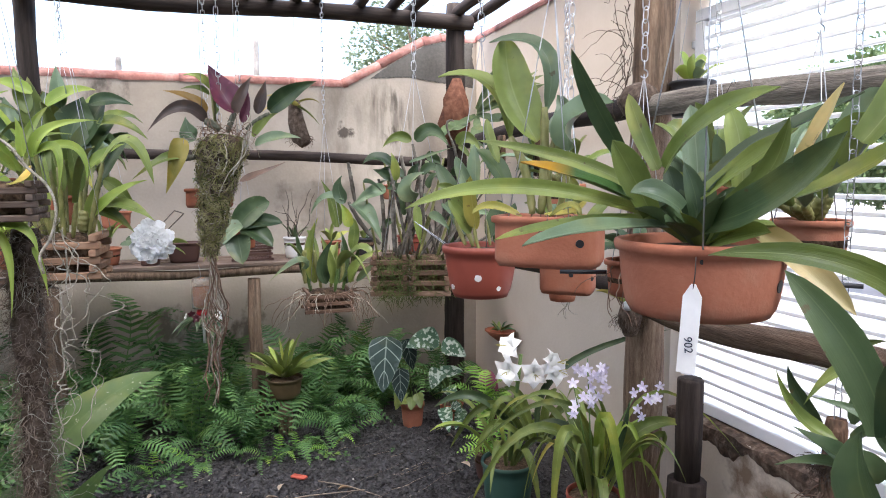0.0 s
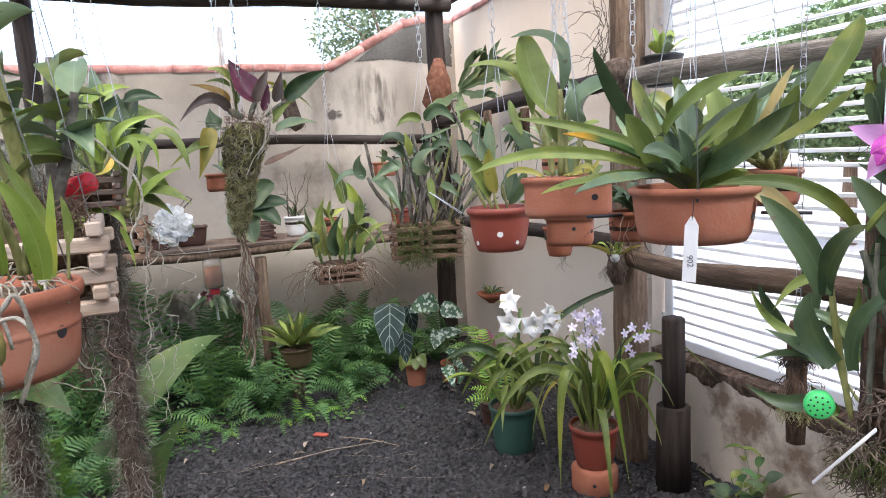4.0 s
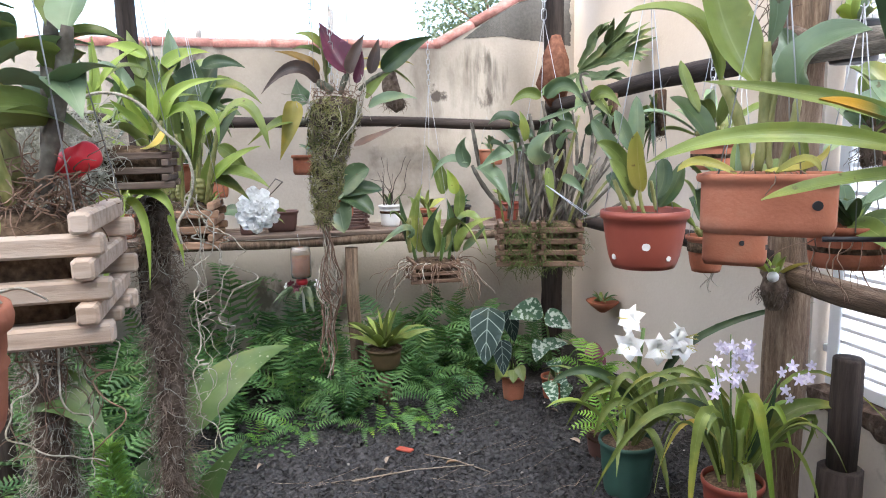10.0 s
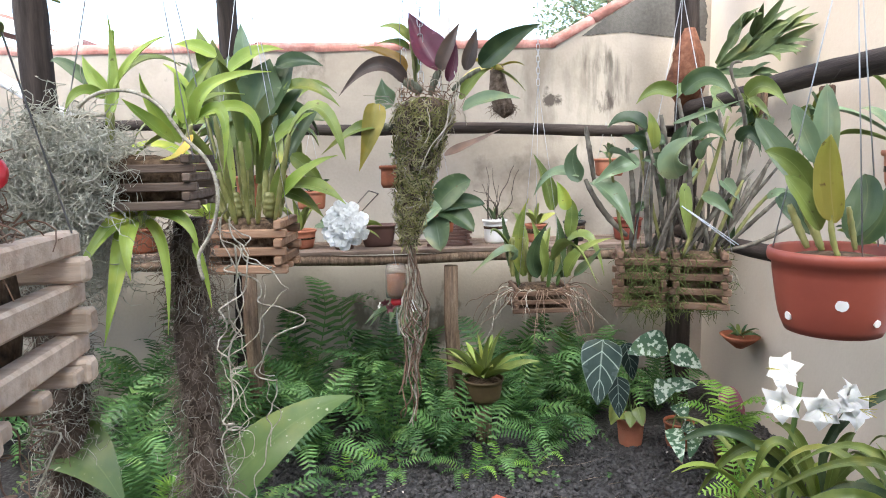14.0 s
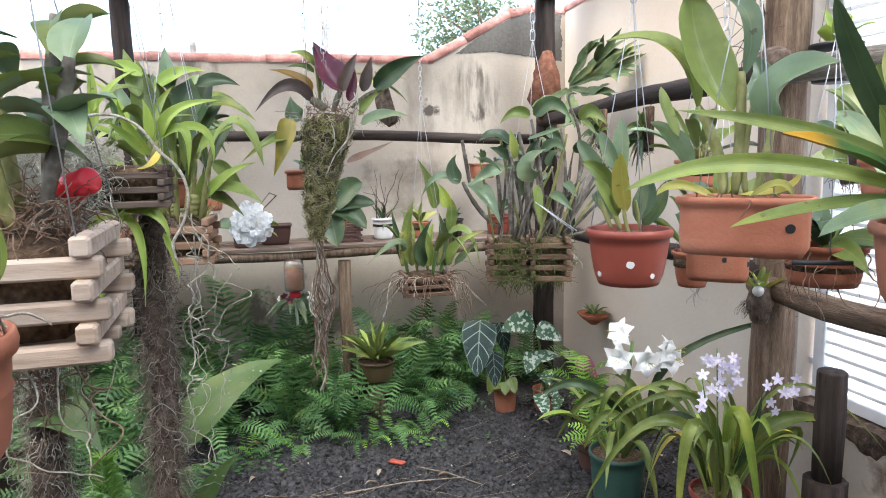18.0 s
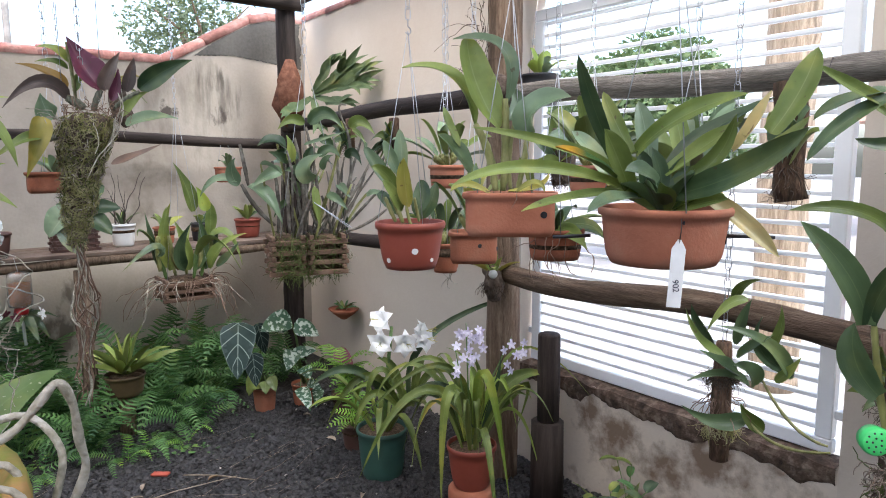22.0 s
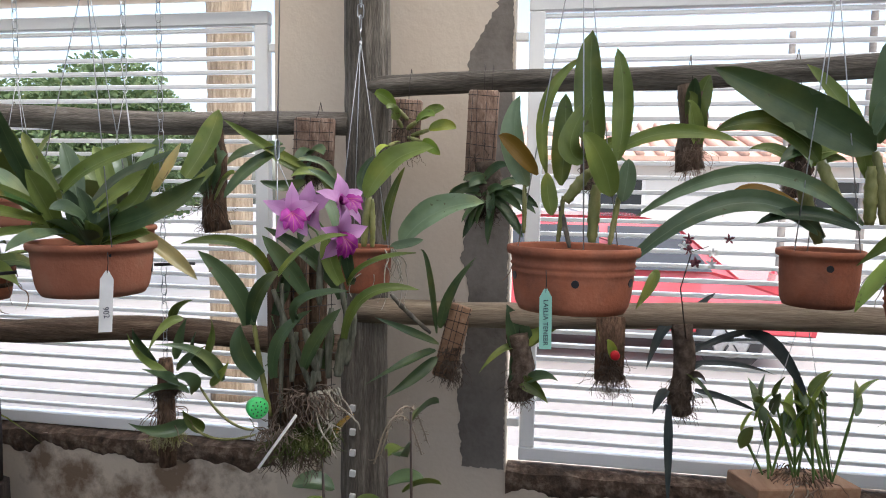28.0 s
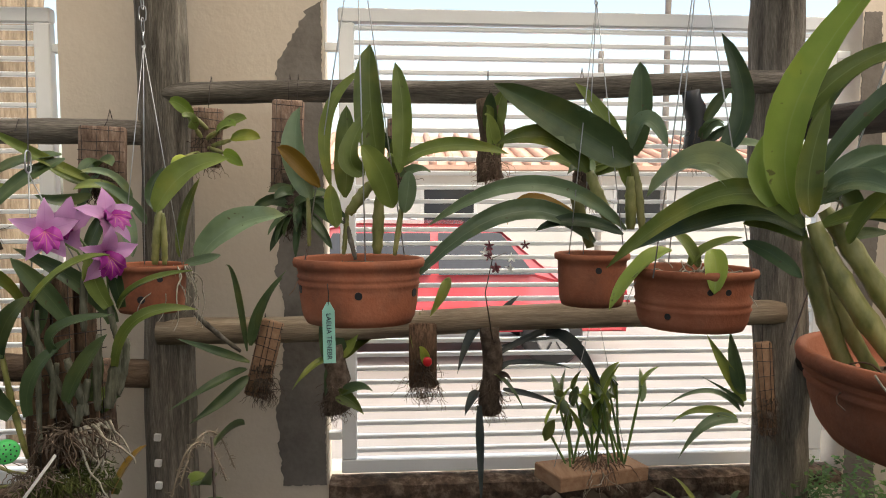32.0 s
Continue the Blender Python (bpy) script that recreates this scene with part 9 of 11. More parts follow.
STAGHORN = leaf_mat("staghorn_green", (0.1, 0.15, 0.055), (0.21, 0.28, 0.125), (0.22, 0.29, 0.14), rough=0.6)
for base, mid, forks in (
    ((1.709, 4.155, 1.925), (1.754, 3.982, 1.995), (((1.786, 3.814, 2.065), (1.799, 3.677, 2.191), (1.811, 3.650, 2.058)), ((1.748, 3.831, 2.039), (1.680, 3.730, 2.128), (1.701, 3.699, 2.157)),)),
    ((1.709, 4.155, 1.918), (1.797, 3.963, 1.966), (((1.843, 3.789, 2.038), (1.882, 3.641, 2.125), (1.890, 3.615, 2.044)), ((1.855, 3.784, 1.977), (1.922, 3.623, 2.047), (1.835, 3.640, 1.914)),)),
    ((1.703, 4.158, 1.911), (1.787, 3.967, 1.952), (((1.817, 3.801, 1.950), (1.783, 3.684, 1.890), (1.872, 3.623, 1.946)),)),
    ((1.703, 4.158, 1.933), (1.699, 4.006, 2.016), (((1.685, 3.859, 2.090), (1.649, 3.744, 2.128), (1.701, 3.699, 2.111)),)),
    ((1.696, 4.161, 1.896), (1.566, 4.065, 1.832), (((1.445, 3.966, 1.791), (1.345, 3.879, 1.776), (1.367, 3.847, 1.741)),)),
    ((1.709, 4.155, 1.904), (1.734, 3.991, 1.861), (((1.747, 3.832, 1.849), (1.746, 3.701, 1.891), (1.767, 3.670, 1.803)),)),
    ((1.702, 4.158, 1.889), (1.655, 4.026, 1.806), (((1.606, 3.894, 1.727), (1.519, 3.801, 1.654), (1.594, 3.746, 1.665)),)),
):
    antler(p, base, mid, forks)

# things round the window-side post
p = thing("mounted_fern", "dark fibrous root ball and dry vine tied to the post", "fern")
g = Geo()
revolve(g, [(0.02, -0.07), (0.06, -0.05), (0.085, 0), (0.06, 0.05), (0.02, 0.07)], 16, c=(1.63, 2.26, 1.78))
part("root_ball", g, FIBRE, p)
roots(p, (1.63, 2.26, 1.8), 160, 0.07, 0.001, 0.085, 0.9, material=FIBRE, curl=0.6)
g = Geo()
for _ in range(60):
    strand(g, (1.65 + rnd(-0.02, 0.01), 2.38 + rnd(-0.02, 0.02), rnd(1.8, 2.6)), (rnd(-0.5, 0.2), rnd(-0.3, 0.3), rnd(-1, 1)), rnd(0.1, 0.3), 0.002, 3, 8, 0.25, 0.1)
tagged(part("vine", g, FIBRE, p), kind="stuff")
p = thing("hanging_orchid", "black plastic pot with pale green shoots at the window", "orchid")
pot(p, (1.8, 2.17, 1.85), 0.17, 0.17, 0.13, PLASTIC_BLACK)
rosette(p, (1.8, 2.17, 1.85), 10, 0.16, 0.04, (30, 85), mats=[LEAF_LIME, LEAF_PALE])
wires(p, (1.8, 2.17, 2.3), [(1.73, 2.17, 1.84), (1.87, 2.17, 1.84)])
chain(p, (1.8, 2.17, 2.72), (1.8, 2.17, 2.3))
p = thing("mounted_orchid", "small orchid with a white cap at the rail's end", "orchid")
g = Geo()
tube(g, [(1.6, 2.24, 0.88), (1.59, 2.23, 0.95), (1.6, 2.24, 1.03)], [0.03, 0.045, 0.03], 10, wob=0.15)
part("mount", g, FIBRE, p)
roots(p, (1.58, 2.22, 0.95), 70, 0.08, 0.0013, 0.05, 0.7, material=FIBRE)
rosette(p, (1.58, 2.22, 1.0), 8, 0.16, 0.03, (30, 85), mats=[LEAF_LIME, LEAF_YELLOW, LEAF], shape="lance")
g = Geo()
tube(g, [(1.56, 2.2, 1.0), (1.545, 2.18, 1.005)], [0.02, 0.018], 12)
part("cap", g, PLASTIC_WHITE, p)
p = thing("wall_planter", "little clay shell planter on the wall with a fern sprig", "planter")
g = Geo()
revolve(g, [(0.02, -0.07), (0.07, -0.03), (0.1, 0), (0.08, 0.0), (0.05, -0.03)], 20, 1.0, 1.2, c=(1.82, 4.03, 0.49))
part("bowl", g, TERRA_DARK, p)
rosette(p, (1.82, 4.03, 0.49), 9, 0.12, 0.02, (10, 70), mats=[LEAF, FERN], shape="lance")
# ---- ferns along the back wall ----
def frond_mesh(name, L, material, pairs=26, wmax=0.055, arch=0.35, droop=0.25):
    """A sword-fern frond along +x: an arching stalk with paired pinnae."""
    g = Geo()
    pts = []
    for i in range(13):
        v = i / 12
        pts.append(Vector((L * (v - 0.18 * v * v), 0, L * (arch * 2.2 * v - (arch * 1.5 + droop) * v * v))))
    tube(g, pts, [0.0022 * (1 - 0.8 * i / 12) for i in range(13)], 4, cap=False)
    for k in range(pairs):
        v = 0.08 + 0.91 * k / (pairs - 1)
        x = v * 12
        i = min(11, int(x))
        p = pts[i].lerp(pts[i + 1], x - i)
        t = (pts[i + 1] - pts[i]).normalized()
        u = t.cross(Vector((0, 1, 0)))
        w = wmax * min(1, 0.45 + 2.2 * v) * (1 - v ** 2.6) ** 0.8 + 0.004
        b = L / pairs * 0.25
        for s in (-1, 1):
            d = Vector((0, s, 0)) * 0.95 + t * 0.3
            q = p + d * w
            dz = -u * w * rnd(0.05, 0.25)
            g.add([p - t * b * 0.8, p + t * b, p + d * w * 0.55 + t * b * 1.3 + dz * 0.3, q + dz, p + d * w * 0.5 - t * b * 0.5 + dz * 0.3], [(0, 1, 2, 3, 4) if s > 0 else (4, 3, 2, 1, 0)], [(0.1, v), (0.3, v), (0.3, v), (0.3, v), (0.1, v)])
    me = g.mesh(name, material, smooth=False)
    return me


FRONDS = [frond_mesh("frond", L, FERN, int(L * 36), w * 1.35, a, d) for L, w, a, d in ((0.42, 0.05, 0.5, 0.2), (0.5, 0.055, 0.62, 0.3), (0.36, 0.048, 0.35, 0.3), (0.55, 0.06, 0.8, 0.25), (0.46, 0.05, 0.3, 0.2), (0.6, 0.056, 0.7, 0.45))]
FRONDS_L = [frond_mesh("frond", L, FERN_LIGHT, int(L * 38), w * 1.35, a, d) for L, w, a, d in ((0.34, 0.045, 0.6, 0.2), (0.4, 0.05, 0.8, 0.2), (0.3, 0.04, 0.4, 0.25))]


def fern(x, y, z, count, scale, meshes, label="lush green sword fern growing from the gravel", tilt=(-8, 30), az=(0, 360)):
    p = thing("fern", label, "fern", (x, y, z), group="ferns along the back wall")
    for k in range(count):
        o = new("frond", random.choice(meshes))
        o.parent = p
        a = az[0] + (az[1] - az[0]) * (k + rnd(-0.4, 0.4)) / count
        o.matrix_basis = Matrix.Translation((rnd(-0.03, 0.03), rnd(-0.03, 0.03), 0)) @ Matrix.Rotation(radians(a), 4, "Z") @ Matrix.Rotation(radians(-rnd(*tilt)), 4, "Y") @ Matrix.Rotation(radians(rnd(-30, 30)), 4, "X") @ Matrix.Scale(scale * rnd(0.75, 1.15), 4)
    return p


for x, y, n, s in ((-1.9, 4.1, 14, 1.2), (-1.5, 4.4, 14, 1.2), (-1.55, 3.8, 13, 1.0), (-1.15, 4.15, 15, 1.15), (-1.2, 3.6, 13, 0.95), (-0.8, 4.4, 15, 1.15), (-0.85, 3.85, 15, 1.05), (-0.5, 4.2, 15, 1.1), (-0.45, 3.75, 14, 0.95), (-0.15, 4.4, 15, 1.15), (-0.1, 3.95, 15, 1.0), (0.12, 4.25, 14, 1.0), (0.2, 3.72, 13, 0.85), (0.5, 4.35, 15, 1.05), (0.62, 4.05, 14, 0.95), (0.72, 3.78, 11, 0.75), (0.85, 4.4, 15, 1.1), (1.05, 4.2, 13, 1.0), (1.25, 4.45, 13, 1.0), (1.45, 4.25, 10, 0.8), (-0.75, 3.4, 12, 0.9), (-1.0, 3.1, 12, 0.95), (-0.75, 2.8, 12, 0.85), (-1.3, 2.7, 12, 1.0), (-0.9, 2.4, 12, 0.9), (-0.62, 3.1, 10, 0.75)):
    fern(x, y, 0.0, int(n * 1.7), s * 1.02, FRONDS, tilt=(-6, 52))
for x, y in ((0.3, 3.55), (-0.3, 3.55), (0.62, 3.6), (-0.05, 3.6), (0.45, 3.62)):
    fern(x, y, 0.0, 9, 0.5, FRONDS + FRONDS_L, "low fern creeping out over the gravel", tilt=(-15, 12))
for x, y, s in ((-0.62, 4.6, 1.5), (0.1, 4.6, 1.25), (0.66, 4.6, 1.2), (1.08, 4.55, 1.15), (-1.2, 4.6, 1.5), (-0.25, 4.62, 1.55)):
    fern(x, y, 0.0, 7, s, FRONDS, "tall sword fern leaning up the wall", tilt=(35, 70))
fern(1.5, 3.45, 0.12, 15, 0.95, FRONDS_L, "bright yellow-green fern in a pot", tilt=(5, 55))
fern(1.32, 3.0, 0.12, 12, 0.85, FRONDS_L, "bright yellow-green fern in a pot", tilt=(0, 45))
for x, y in ((1.5, 3.45), (1.32, 3.0)):
    p = thing("flower_pot", "brown plastic pot under a pale fern", "pot")
    pot(p, (x, y, 0.14), 0.16, 0.16, 0.14, PLASTIC_BROWN, taper=0.75)
g = Geo()
for _ in range(900):
    x, y = rnd(-0.7, 0.95), rnd(3.35, 3.9)
    th = rnd(0, 6.28)
    s = rnd(0.012, 0.028)
    z = rnd(0.004, 0.03)
    d, e = Vector((math.cos(th), math.sin(th), rnd(-0.2, 0.3))) * s * 0.7, Vector((-math.sin(th), math.cos(th), rnd(-0.2, 0.2))) * s * 0.7
    c = Vector((x, y, z))
    s *= 0.7
    if noise.noise((x * 3, y * 3, 7)) > 0.08:
        g.add([c - d, c - e, c + d, c + e], [(0, 1, 2, 3)], [(0.5, 0), (0, 0.5), (0.5, 1), (1, 0.5)])
solo("ground_cover", g, FERN, "tiny creeping green leaves over the gravel", "ground cover", kind="stuff")

# ---- pots on the ground ----
p = thing("potted_plant", "olive pot of strappy leaves on a short timber stump", "plant")
g = Geo()
tube(g, [(0.41, 3.9, -0.02), (0.41, 3.9, 0.12), (0.412, 3.9, 0.236)], [0.04, 0.042, 0.04], 12, wob=0.04)
part("stump", g, POLE_BROWN, p)
pot(p, (0.41, 3.9, 0.35), 0.21, 0.21, 0.115, mat("olive_pot", [(0.07, 0.045, 0.02), (0.13, 0.085, 0.035)], 8, 0.6, 0.2, 60), taper=0.82)
rosette(p, (0.41, 3.9, 0.35), 26, 0.34, 0.042, (25, 80), mats=[LEAF, LEAF_LIME, LEAF], shape="lance", droop=0.4)
p = thing("potted_plant", "dark velvety arrow leaves with white veins in a clay pot", "plant")
pot(p, (1.15, 3.8, 0.15), 0.145, 0.145, 0.15, TERRA, taper=0.78, rim=0.022)


def heart(parent, base, c, tip, w, material, label=""):
    g = Geo()
    tube(g, [base, (Vector(base) * 0.4 + Vector(c) * 0.6) + Vector((0, 0, 0.05)), c], [0.004, 0.0035, 0.0025], 6)
    part("stalk", g, STEM, parent)
    leaf(parent, c, tip, material, label=label, width=w, shape="heart", fold=0.2, arch=0.06, n=10, face=Vector((-0.35, -1.0, 0.5)), wave=0.08)


def hearts(parent, base, c, rows, material, label):
    for bx, by, bz, tx, ty, tz, w, arch, key in rows:
        heart(parent, base, Vector(c) + Vector((bx, by, bz)), Vector(c) + Vector((tx, ty, tz)), w, material, label)


B = (1.15, 3.8, 0.14)
hearts(p, B, (1.12, 3.68, 0.42), [
        (-0.147, 0.015, 0.167, -0.194, -0.063, -0.133, 0.21, 0.05, "A"),
        (-0.081, -0.005, -0.016, -0.083, -0.048, -0.207, 0.119, 0.05, "A"),
        (-0.03, 0.037, 0.139, 0.013, 0.042, -0.05, 0.11, 0.1, "A"),
        (-0.16, 0.024, 0.019, -0.216, 0.052, -0.046, 0.092, 0.1, "A"),
    ], ALOCASIA, "blackish leaf with pale veins")
for k in range(8):
    th = rnd(0, 6.28)
    heart(p, B, (1.15 + math.cos(th) * 0.06, 3.78 + math.sin(th) * 0.06, rnd(0.18, 0.25)), (1.15 + math.cos(th) * 0.12, 3.76 + math.sin(th) * 0.1, rnd(0.13, 0.2)), 0.07, LEAF)
p = thing("potted_plant", "caladium with white-splashed green leaves in a pot", "plant")
pot(p, (1.38, 3.75, 0.14), 0.15, 0.15, 0.14, TERRA_DARK, taper=0.78)
B = (1.38, 3.75, 0.13)
hearts(p, B, (1.38, 3.68, 0.45), [
        (-0.107, -0.015, 0.117, -0.324, -0.095, 0.093, 0.14, 0.1, "C"),
        (-0.085, -0.01, 0.073, 0.041, -0.081, 0.007, 0.117, 0.1, "C"),
        (-0.106, -0.036, -0.069, -0.183, -0.116, -0.152, 0.109, 0.1, "C"),
        (-0.106, -0.028, -0.095, 0.024, -0.073, -0.08, 0.078, 0.1, "C"),
        (-0.066, -0.071, -0.169, -0.078, -0.189, -0.204, 0.09, 0.1, "C"),
        (-0.112, -0.126, -0.269, -0.156, -0.346, -0.33, 0.089, 0.1, "C"),
        (-0.067, -0.127, -0.258, -0.081, -0.334, -0.231, 0.066, 0.1, "C"),
        (-0.185, 0.015, 0.05, -0.111, 0.024, 0.129, 0.109, 0.1, "C"),
        (0.005, -0.128, -0.288, -0.114, -0.327, -0.328, 0.073, 0.05, "C"),
    ], CALADIUM, "green leaf splashed with white")
heart(p, B, (1.5, 3.55, 0.36), (1.56, 3.45, 0.28), 0.1, LEAF_PURPLE)

p = thing("potted_lily", "white trumpet lilies over strap leaves in a green pot", "lily")
pot(p, (1.27, 2.66, 0.24), 0.24, 0.24, 0.24, PLASTIC_GREEN, taper=0.78, rim=0.02)
sprig(p, (1.27, 2.66, 0.25), [
    (0.027, -0.016, 0.113, -0.148, -0.007, 0.296, -0.335, 0.031, 0.258, 0.041, "D"),
    (0.118, -0.068, 0.107, 0.22, -0.081, 0.403, 0.634, -0.273, 0.592, 0.033, "D"),
    (0.077, -0.091, 0.093, -0.039, -0.07, 0.289, -0.115, -0.049, 0.146, 0.036, "L"),
    (0.064, -0.06, 0.094, -0.093, -0.015, 0.259, -0.255, 0.055, 0.051, 0.034, "L"),
    (0.042, -0.07, 0.102, -0.092, -0.063, 0.186, -0.182, -0.057, 0.038, 0.033, "L"),
    (0.144, -0.037, 0.069, 0.255, -0.078, 0.234, 0.392, -0.133, 0.161, 0.039, "L"),
    (0.147, -0.085, 0.082, 0.245, -0.141, 0.164, 0.293, -0.169, 0.012, 0.036, "D"),
    (0.087, -0.05, 0.086, 0.053, -0.031, 0.262, -0.016, 0.009, 0.323, 0.038, "L"),
], "strap")
sprig(p, (1.27, 2.66, 0.25), [
    (0.123, -0.071, 0.083, 0.149, -0.086, 0.257, 0.185, -0.107, 0.327, 0.038, "L"),
    (0.121, -0.047, 0.077, 0.039, 0.001, 0.2, -0.127, 0.096, 0.152, 0.035, "I"),
], "strap")
for k in range(12):
    th = rnd(0, 6.28)
    L = rnd(0.3, 0.5)
    d = Vector((math.cos(th), math.sin(th), 0))
    b = Vector((1.27, 2.66, 0.23)) + d * 0.05
    leaf(p, b, b + d * L * rnd(0.6, 1.0) + Vector((0, 0, rnd(-0.2, 0.22))), random.choice([LEAF, LEAF, LEAF_LIME, LEAF_DARK]), ctrl=b + d * L * 0.4 + Vector((0, 0, L * 0.75)), width=rnd(0.022, 0.04), shape="strap", fold=0.5, roll=rnd(-30, 30))
g = Geo()
tube(g, [(1.28, 2.66, 0.22), (1.3, 2.65, 0.5), (1.32, 2.64, 0.72)], [0.011, 0.01, 0.008], 8)
part("flower_stalk", g, STEM, p)
for q, f in (((1.272, 2.659, 0.755), (-0.8, -0.4, 0.35)), ((1.258, 2.64, 0.65), (-0.6, -0.8, 0.1)), ((1.356, 2.58, 0.645), (-0.3, -0.9, 0.15)), ((1.433, 2.55, 0.695), (0.4, -0.8, 0.3)), ((1.445, 2.55, 0.66), (0.1, -0.9, 0.2))):
    fl = trumpet(p, q, f, 0.068, PETAL_WHITE, "white trumpet flower")
    g = Geo()
    t, s, u = frame_of(f)
    for k in range(5):
        e = Vector(q) + t * 0.08 + s * rnd(-0.015, 0.015) + u * rnd(-0.02, 0.01)
        tube(g, [Vector(q) + t * 0.02, e], 0.001, 4)
    part("stamen", g, LEAF_YELLOW, fl)

p = thing("potted_orchid", "lilac ground orchid with pleated arching leaves in a red-brown pot", "orchid")
g = Geo()
tube(g, [(1.4, 2.15, 0), (1.4, 2.15, 0.01), (1.4, 2.15, 0.1), (1.4, 2.15, 0.115)], [0.09, 0.1, 0.1, 0.085], 24)
base = part("clay_stand", g, TERRA, p, "upturned clay pot as a stand")
g = Geo()
tube(g, [(1.345, 2.07, 0.06), (1.342, 2.066, 0.06)], [0.008, 0.008], 10)
part("drain_hole", g, PLASTIC_BLACK, base)
pot(p, (1.4, 2.15, 0.3), 0.21, 0.21, 0.185, PLASTIC_RED, taper=0.74, rim=0.022)
sprig(p, (1.4, 2.15, 0.3), [
    (0.006, -0.005, 0.069, -0.237, 0.055, 0.256, -0.461, 0.149, -0.078, 0.051, "L"),
    (0.006, -0.005, 0.069, -0.135, 0.053, 0.351, -0.43, 0.227, 0.108, 0.034, "L"),
    (-0.038, -0.021, 0.085, -0.166, -0.049, 0.256, -0.211, -0.066, -0.226, 0.053, "L"),
    (-0.014, -0.04, 0.103, -0.025, -0.132, 0.323, 0.022, -0.218, -0.196, 0.049, "I"),
    (0.037, -0.028, 0.068, 0.163, -0.074, 0.258, 0.314, -0.163, 0.273, 0.076, "L"),
    (0.047, -0.036, 0.068, 0.205, -0.081, 0.397, 0.478, -0.239, 0.16, 0.016, "L"),
    (-0.014, -0.04, 0.084, -0.045, -0.092, 0.215, -0.061, -0.117, 0.004, 0.034, "L"),
    (0.006, -0.005, 0.069, -0.112, 0.086, 0.359, -0.279, 0.212, 0.258, 0.034, "L"),
], "grass")
sprig(p, (1.4, 2.15, 0.3), [
    (0.002, 0.023, 0.061, -0.17, 0.179, 0.328, -0.316, 0.291, 0.14, 0.034, "L"),
    (0.027, -0.02, 0.068, 0.09, -0.069, 0.284, 0.152, -0.116, 0.066, 0.029, "I"),
    (0.016, -0.013, 0.074, 0.036, -0.028, 0.259, -0.014, 0.01, 0.415, 0.032, "L"),
    (0.031, -0.023, 0.074, 0.076, -0.058, 0.232, 0.096, -0.073, 0.375, 0.032, "D"),
    (-0.004, 0.003, 0.074, -0.05, 0.038, 0.26, -0.112, 0.085, 0.39, 0.032, "L"),
    (0.047, -0.036, 0.073, 0.117, -0.089, 0.205, 0.188, -0.143, 0.204, 0.032, "L"),
    (0.006, -0.005, 0.074, -0.093, 0.071, 0.248, -0.212, 0.162, 0.21, 0.037, "D"),
    (0.037, -0.028, 0.074, 0.006, -0.005, 0.311, -0.083, 0.063, 0.416, 0.027, "L"),
], "grass")
sprig(p, (1.4, 2.15, 0.3), [
    (0.082, -0.012, 0.058, 0.241, -0.083, 0.231, 0.214, -0.037, 0.005, 0.028, "L"),
    (-0.014, 0.01, 0.075, -0.102, 0.103, 0.175, -0.173, 0.182, -0.018, 0.032, "V"),
], "grass")
for k in range(16):
    th = rnd(0, 6.28)
    L = rnd(0.4, 0.6)
    d = Vector((math.cos(th), math.sin(th), 0))
    b = Vector((1.4, 2.15, 0.29)) + d * 0.05
    leaf(p, b, b + d * L * rnd(0.35, 0.75) + Vector((0, 0, rnd(-0.3, 0.3))), random.choice([LEAF, LEAF, LEAF_LIME]), ctrl=b + d * L * 0.3 + Vector((0, 0, L * 0.85)), width=rnd(0.022, 0.042), shape="grass", fold=0.6, roll=rnd(-30, 30), n=12)
for q, n in (((1.33, 2.1, 0.76), 14), ((1.27, 2.1, 0.69), 7), ((1.56, 2.08, 0.67), 9)):
    g = Geo()
    tube(g, [(1.4, 2.15, 0.29), (1.4 * 0.5 + q[0] * 0.5, 2.13, 0.55), (q[0], q[1], q[2] + 0.08)], [0.004, 0.0035, 0.002], 6)
    part("flower_stalk", g, STEM, p)
    for k in range(n):
        c = Vector(q) + Vector((rnd(-0.06, 0.06), rnd(-0.05, 0.03), rnd(-0.07, 0.1)))
        flower(p, c, (rnd(-0.6, 0.2), -1, rnd(-0.1, 0.4)), 0.022, 5, PETAL_LILAC, width=0.5, cup=0.2)

# spotted broad leaves low down by the fibre posts
p = thing("ground_plant", "broad pale-spotted strap leaves rising by the fibre post", "plant")
spray(p, (-0.3, 1.98, 0.7), [
        (-0.094, -0.042, 0.037, 0.214, 0.126, 0.225, 0.103, 0.12, "S"),
        (-0.38, -0.056, 0.204, -0.196, -0.176, 0.127, 0.104, 0.2, "S"),
        (-0.185, 0.002, -0.035, -0.018, -0.02, -0.134, 0.048, 0.1, "S"),
    ], shape="lance", fold=0.2, jit=4)
for b, t, c, w in (((-0.42, 1.95, 0.1), (-0.2, 1.9, 0.75), (-0.4, 1.9, 0.6), 0.1), ((-0.42, 1.95, 0.05), (0.0, 1.8, 0.3), (-0.25, 1.85, 0.42), 0.07), ((-0.42, 1.95, 0.05), (-0.05, 1.65, 0.22), (-0.25, 1.75, 0.4), 0.07)):
    leaf(p, (-0.42, 1.97, 0.0) if b[2] > 0.3 else b, t, SPOTTED, ctrl=c, width=w, shape="lance", n=12, fold=0.25, face=Vector((0.3, -1, 0.6)))
g = Geo()
tube(g, [(-0.42, 1.97, -0.02), (-0.41, 1.97, 0.04)], [0.03, 0.02], 8)
part("crown", g, STEM, p)
p = thing("potted_plant", "variegated rosette in a red-brown pot", "plant")
pot(p, (-0.72, 1.3, 0.34), 0.17, 0.17, 0.16, PLASTIC_RED, taper=0.8)
g = Geo()
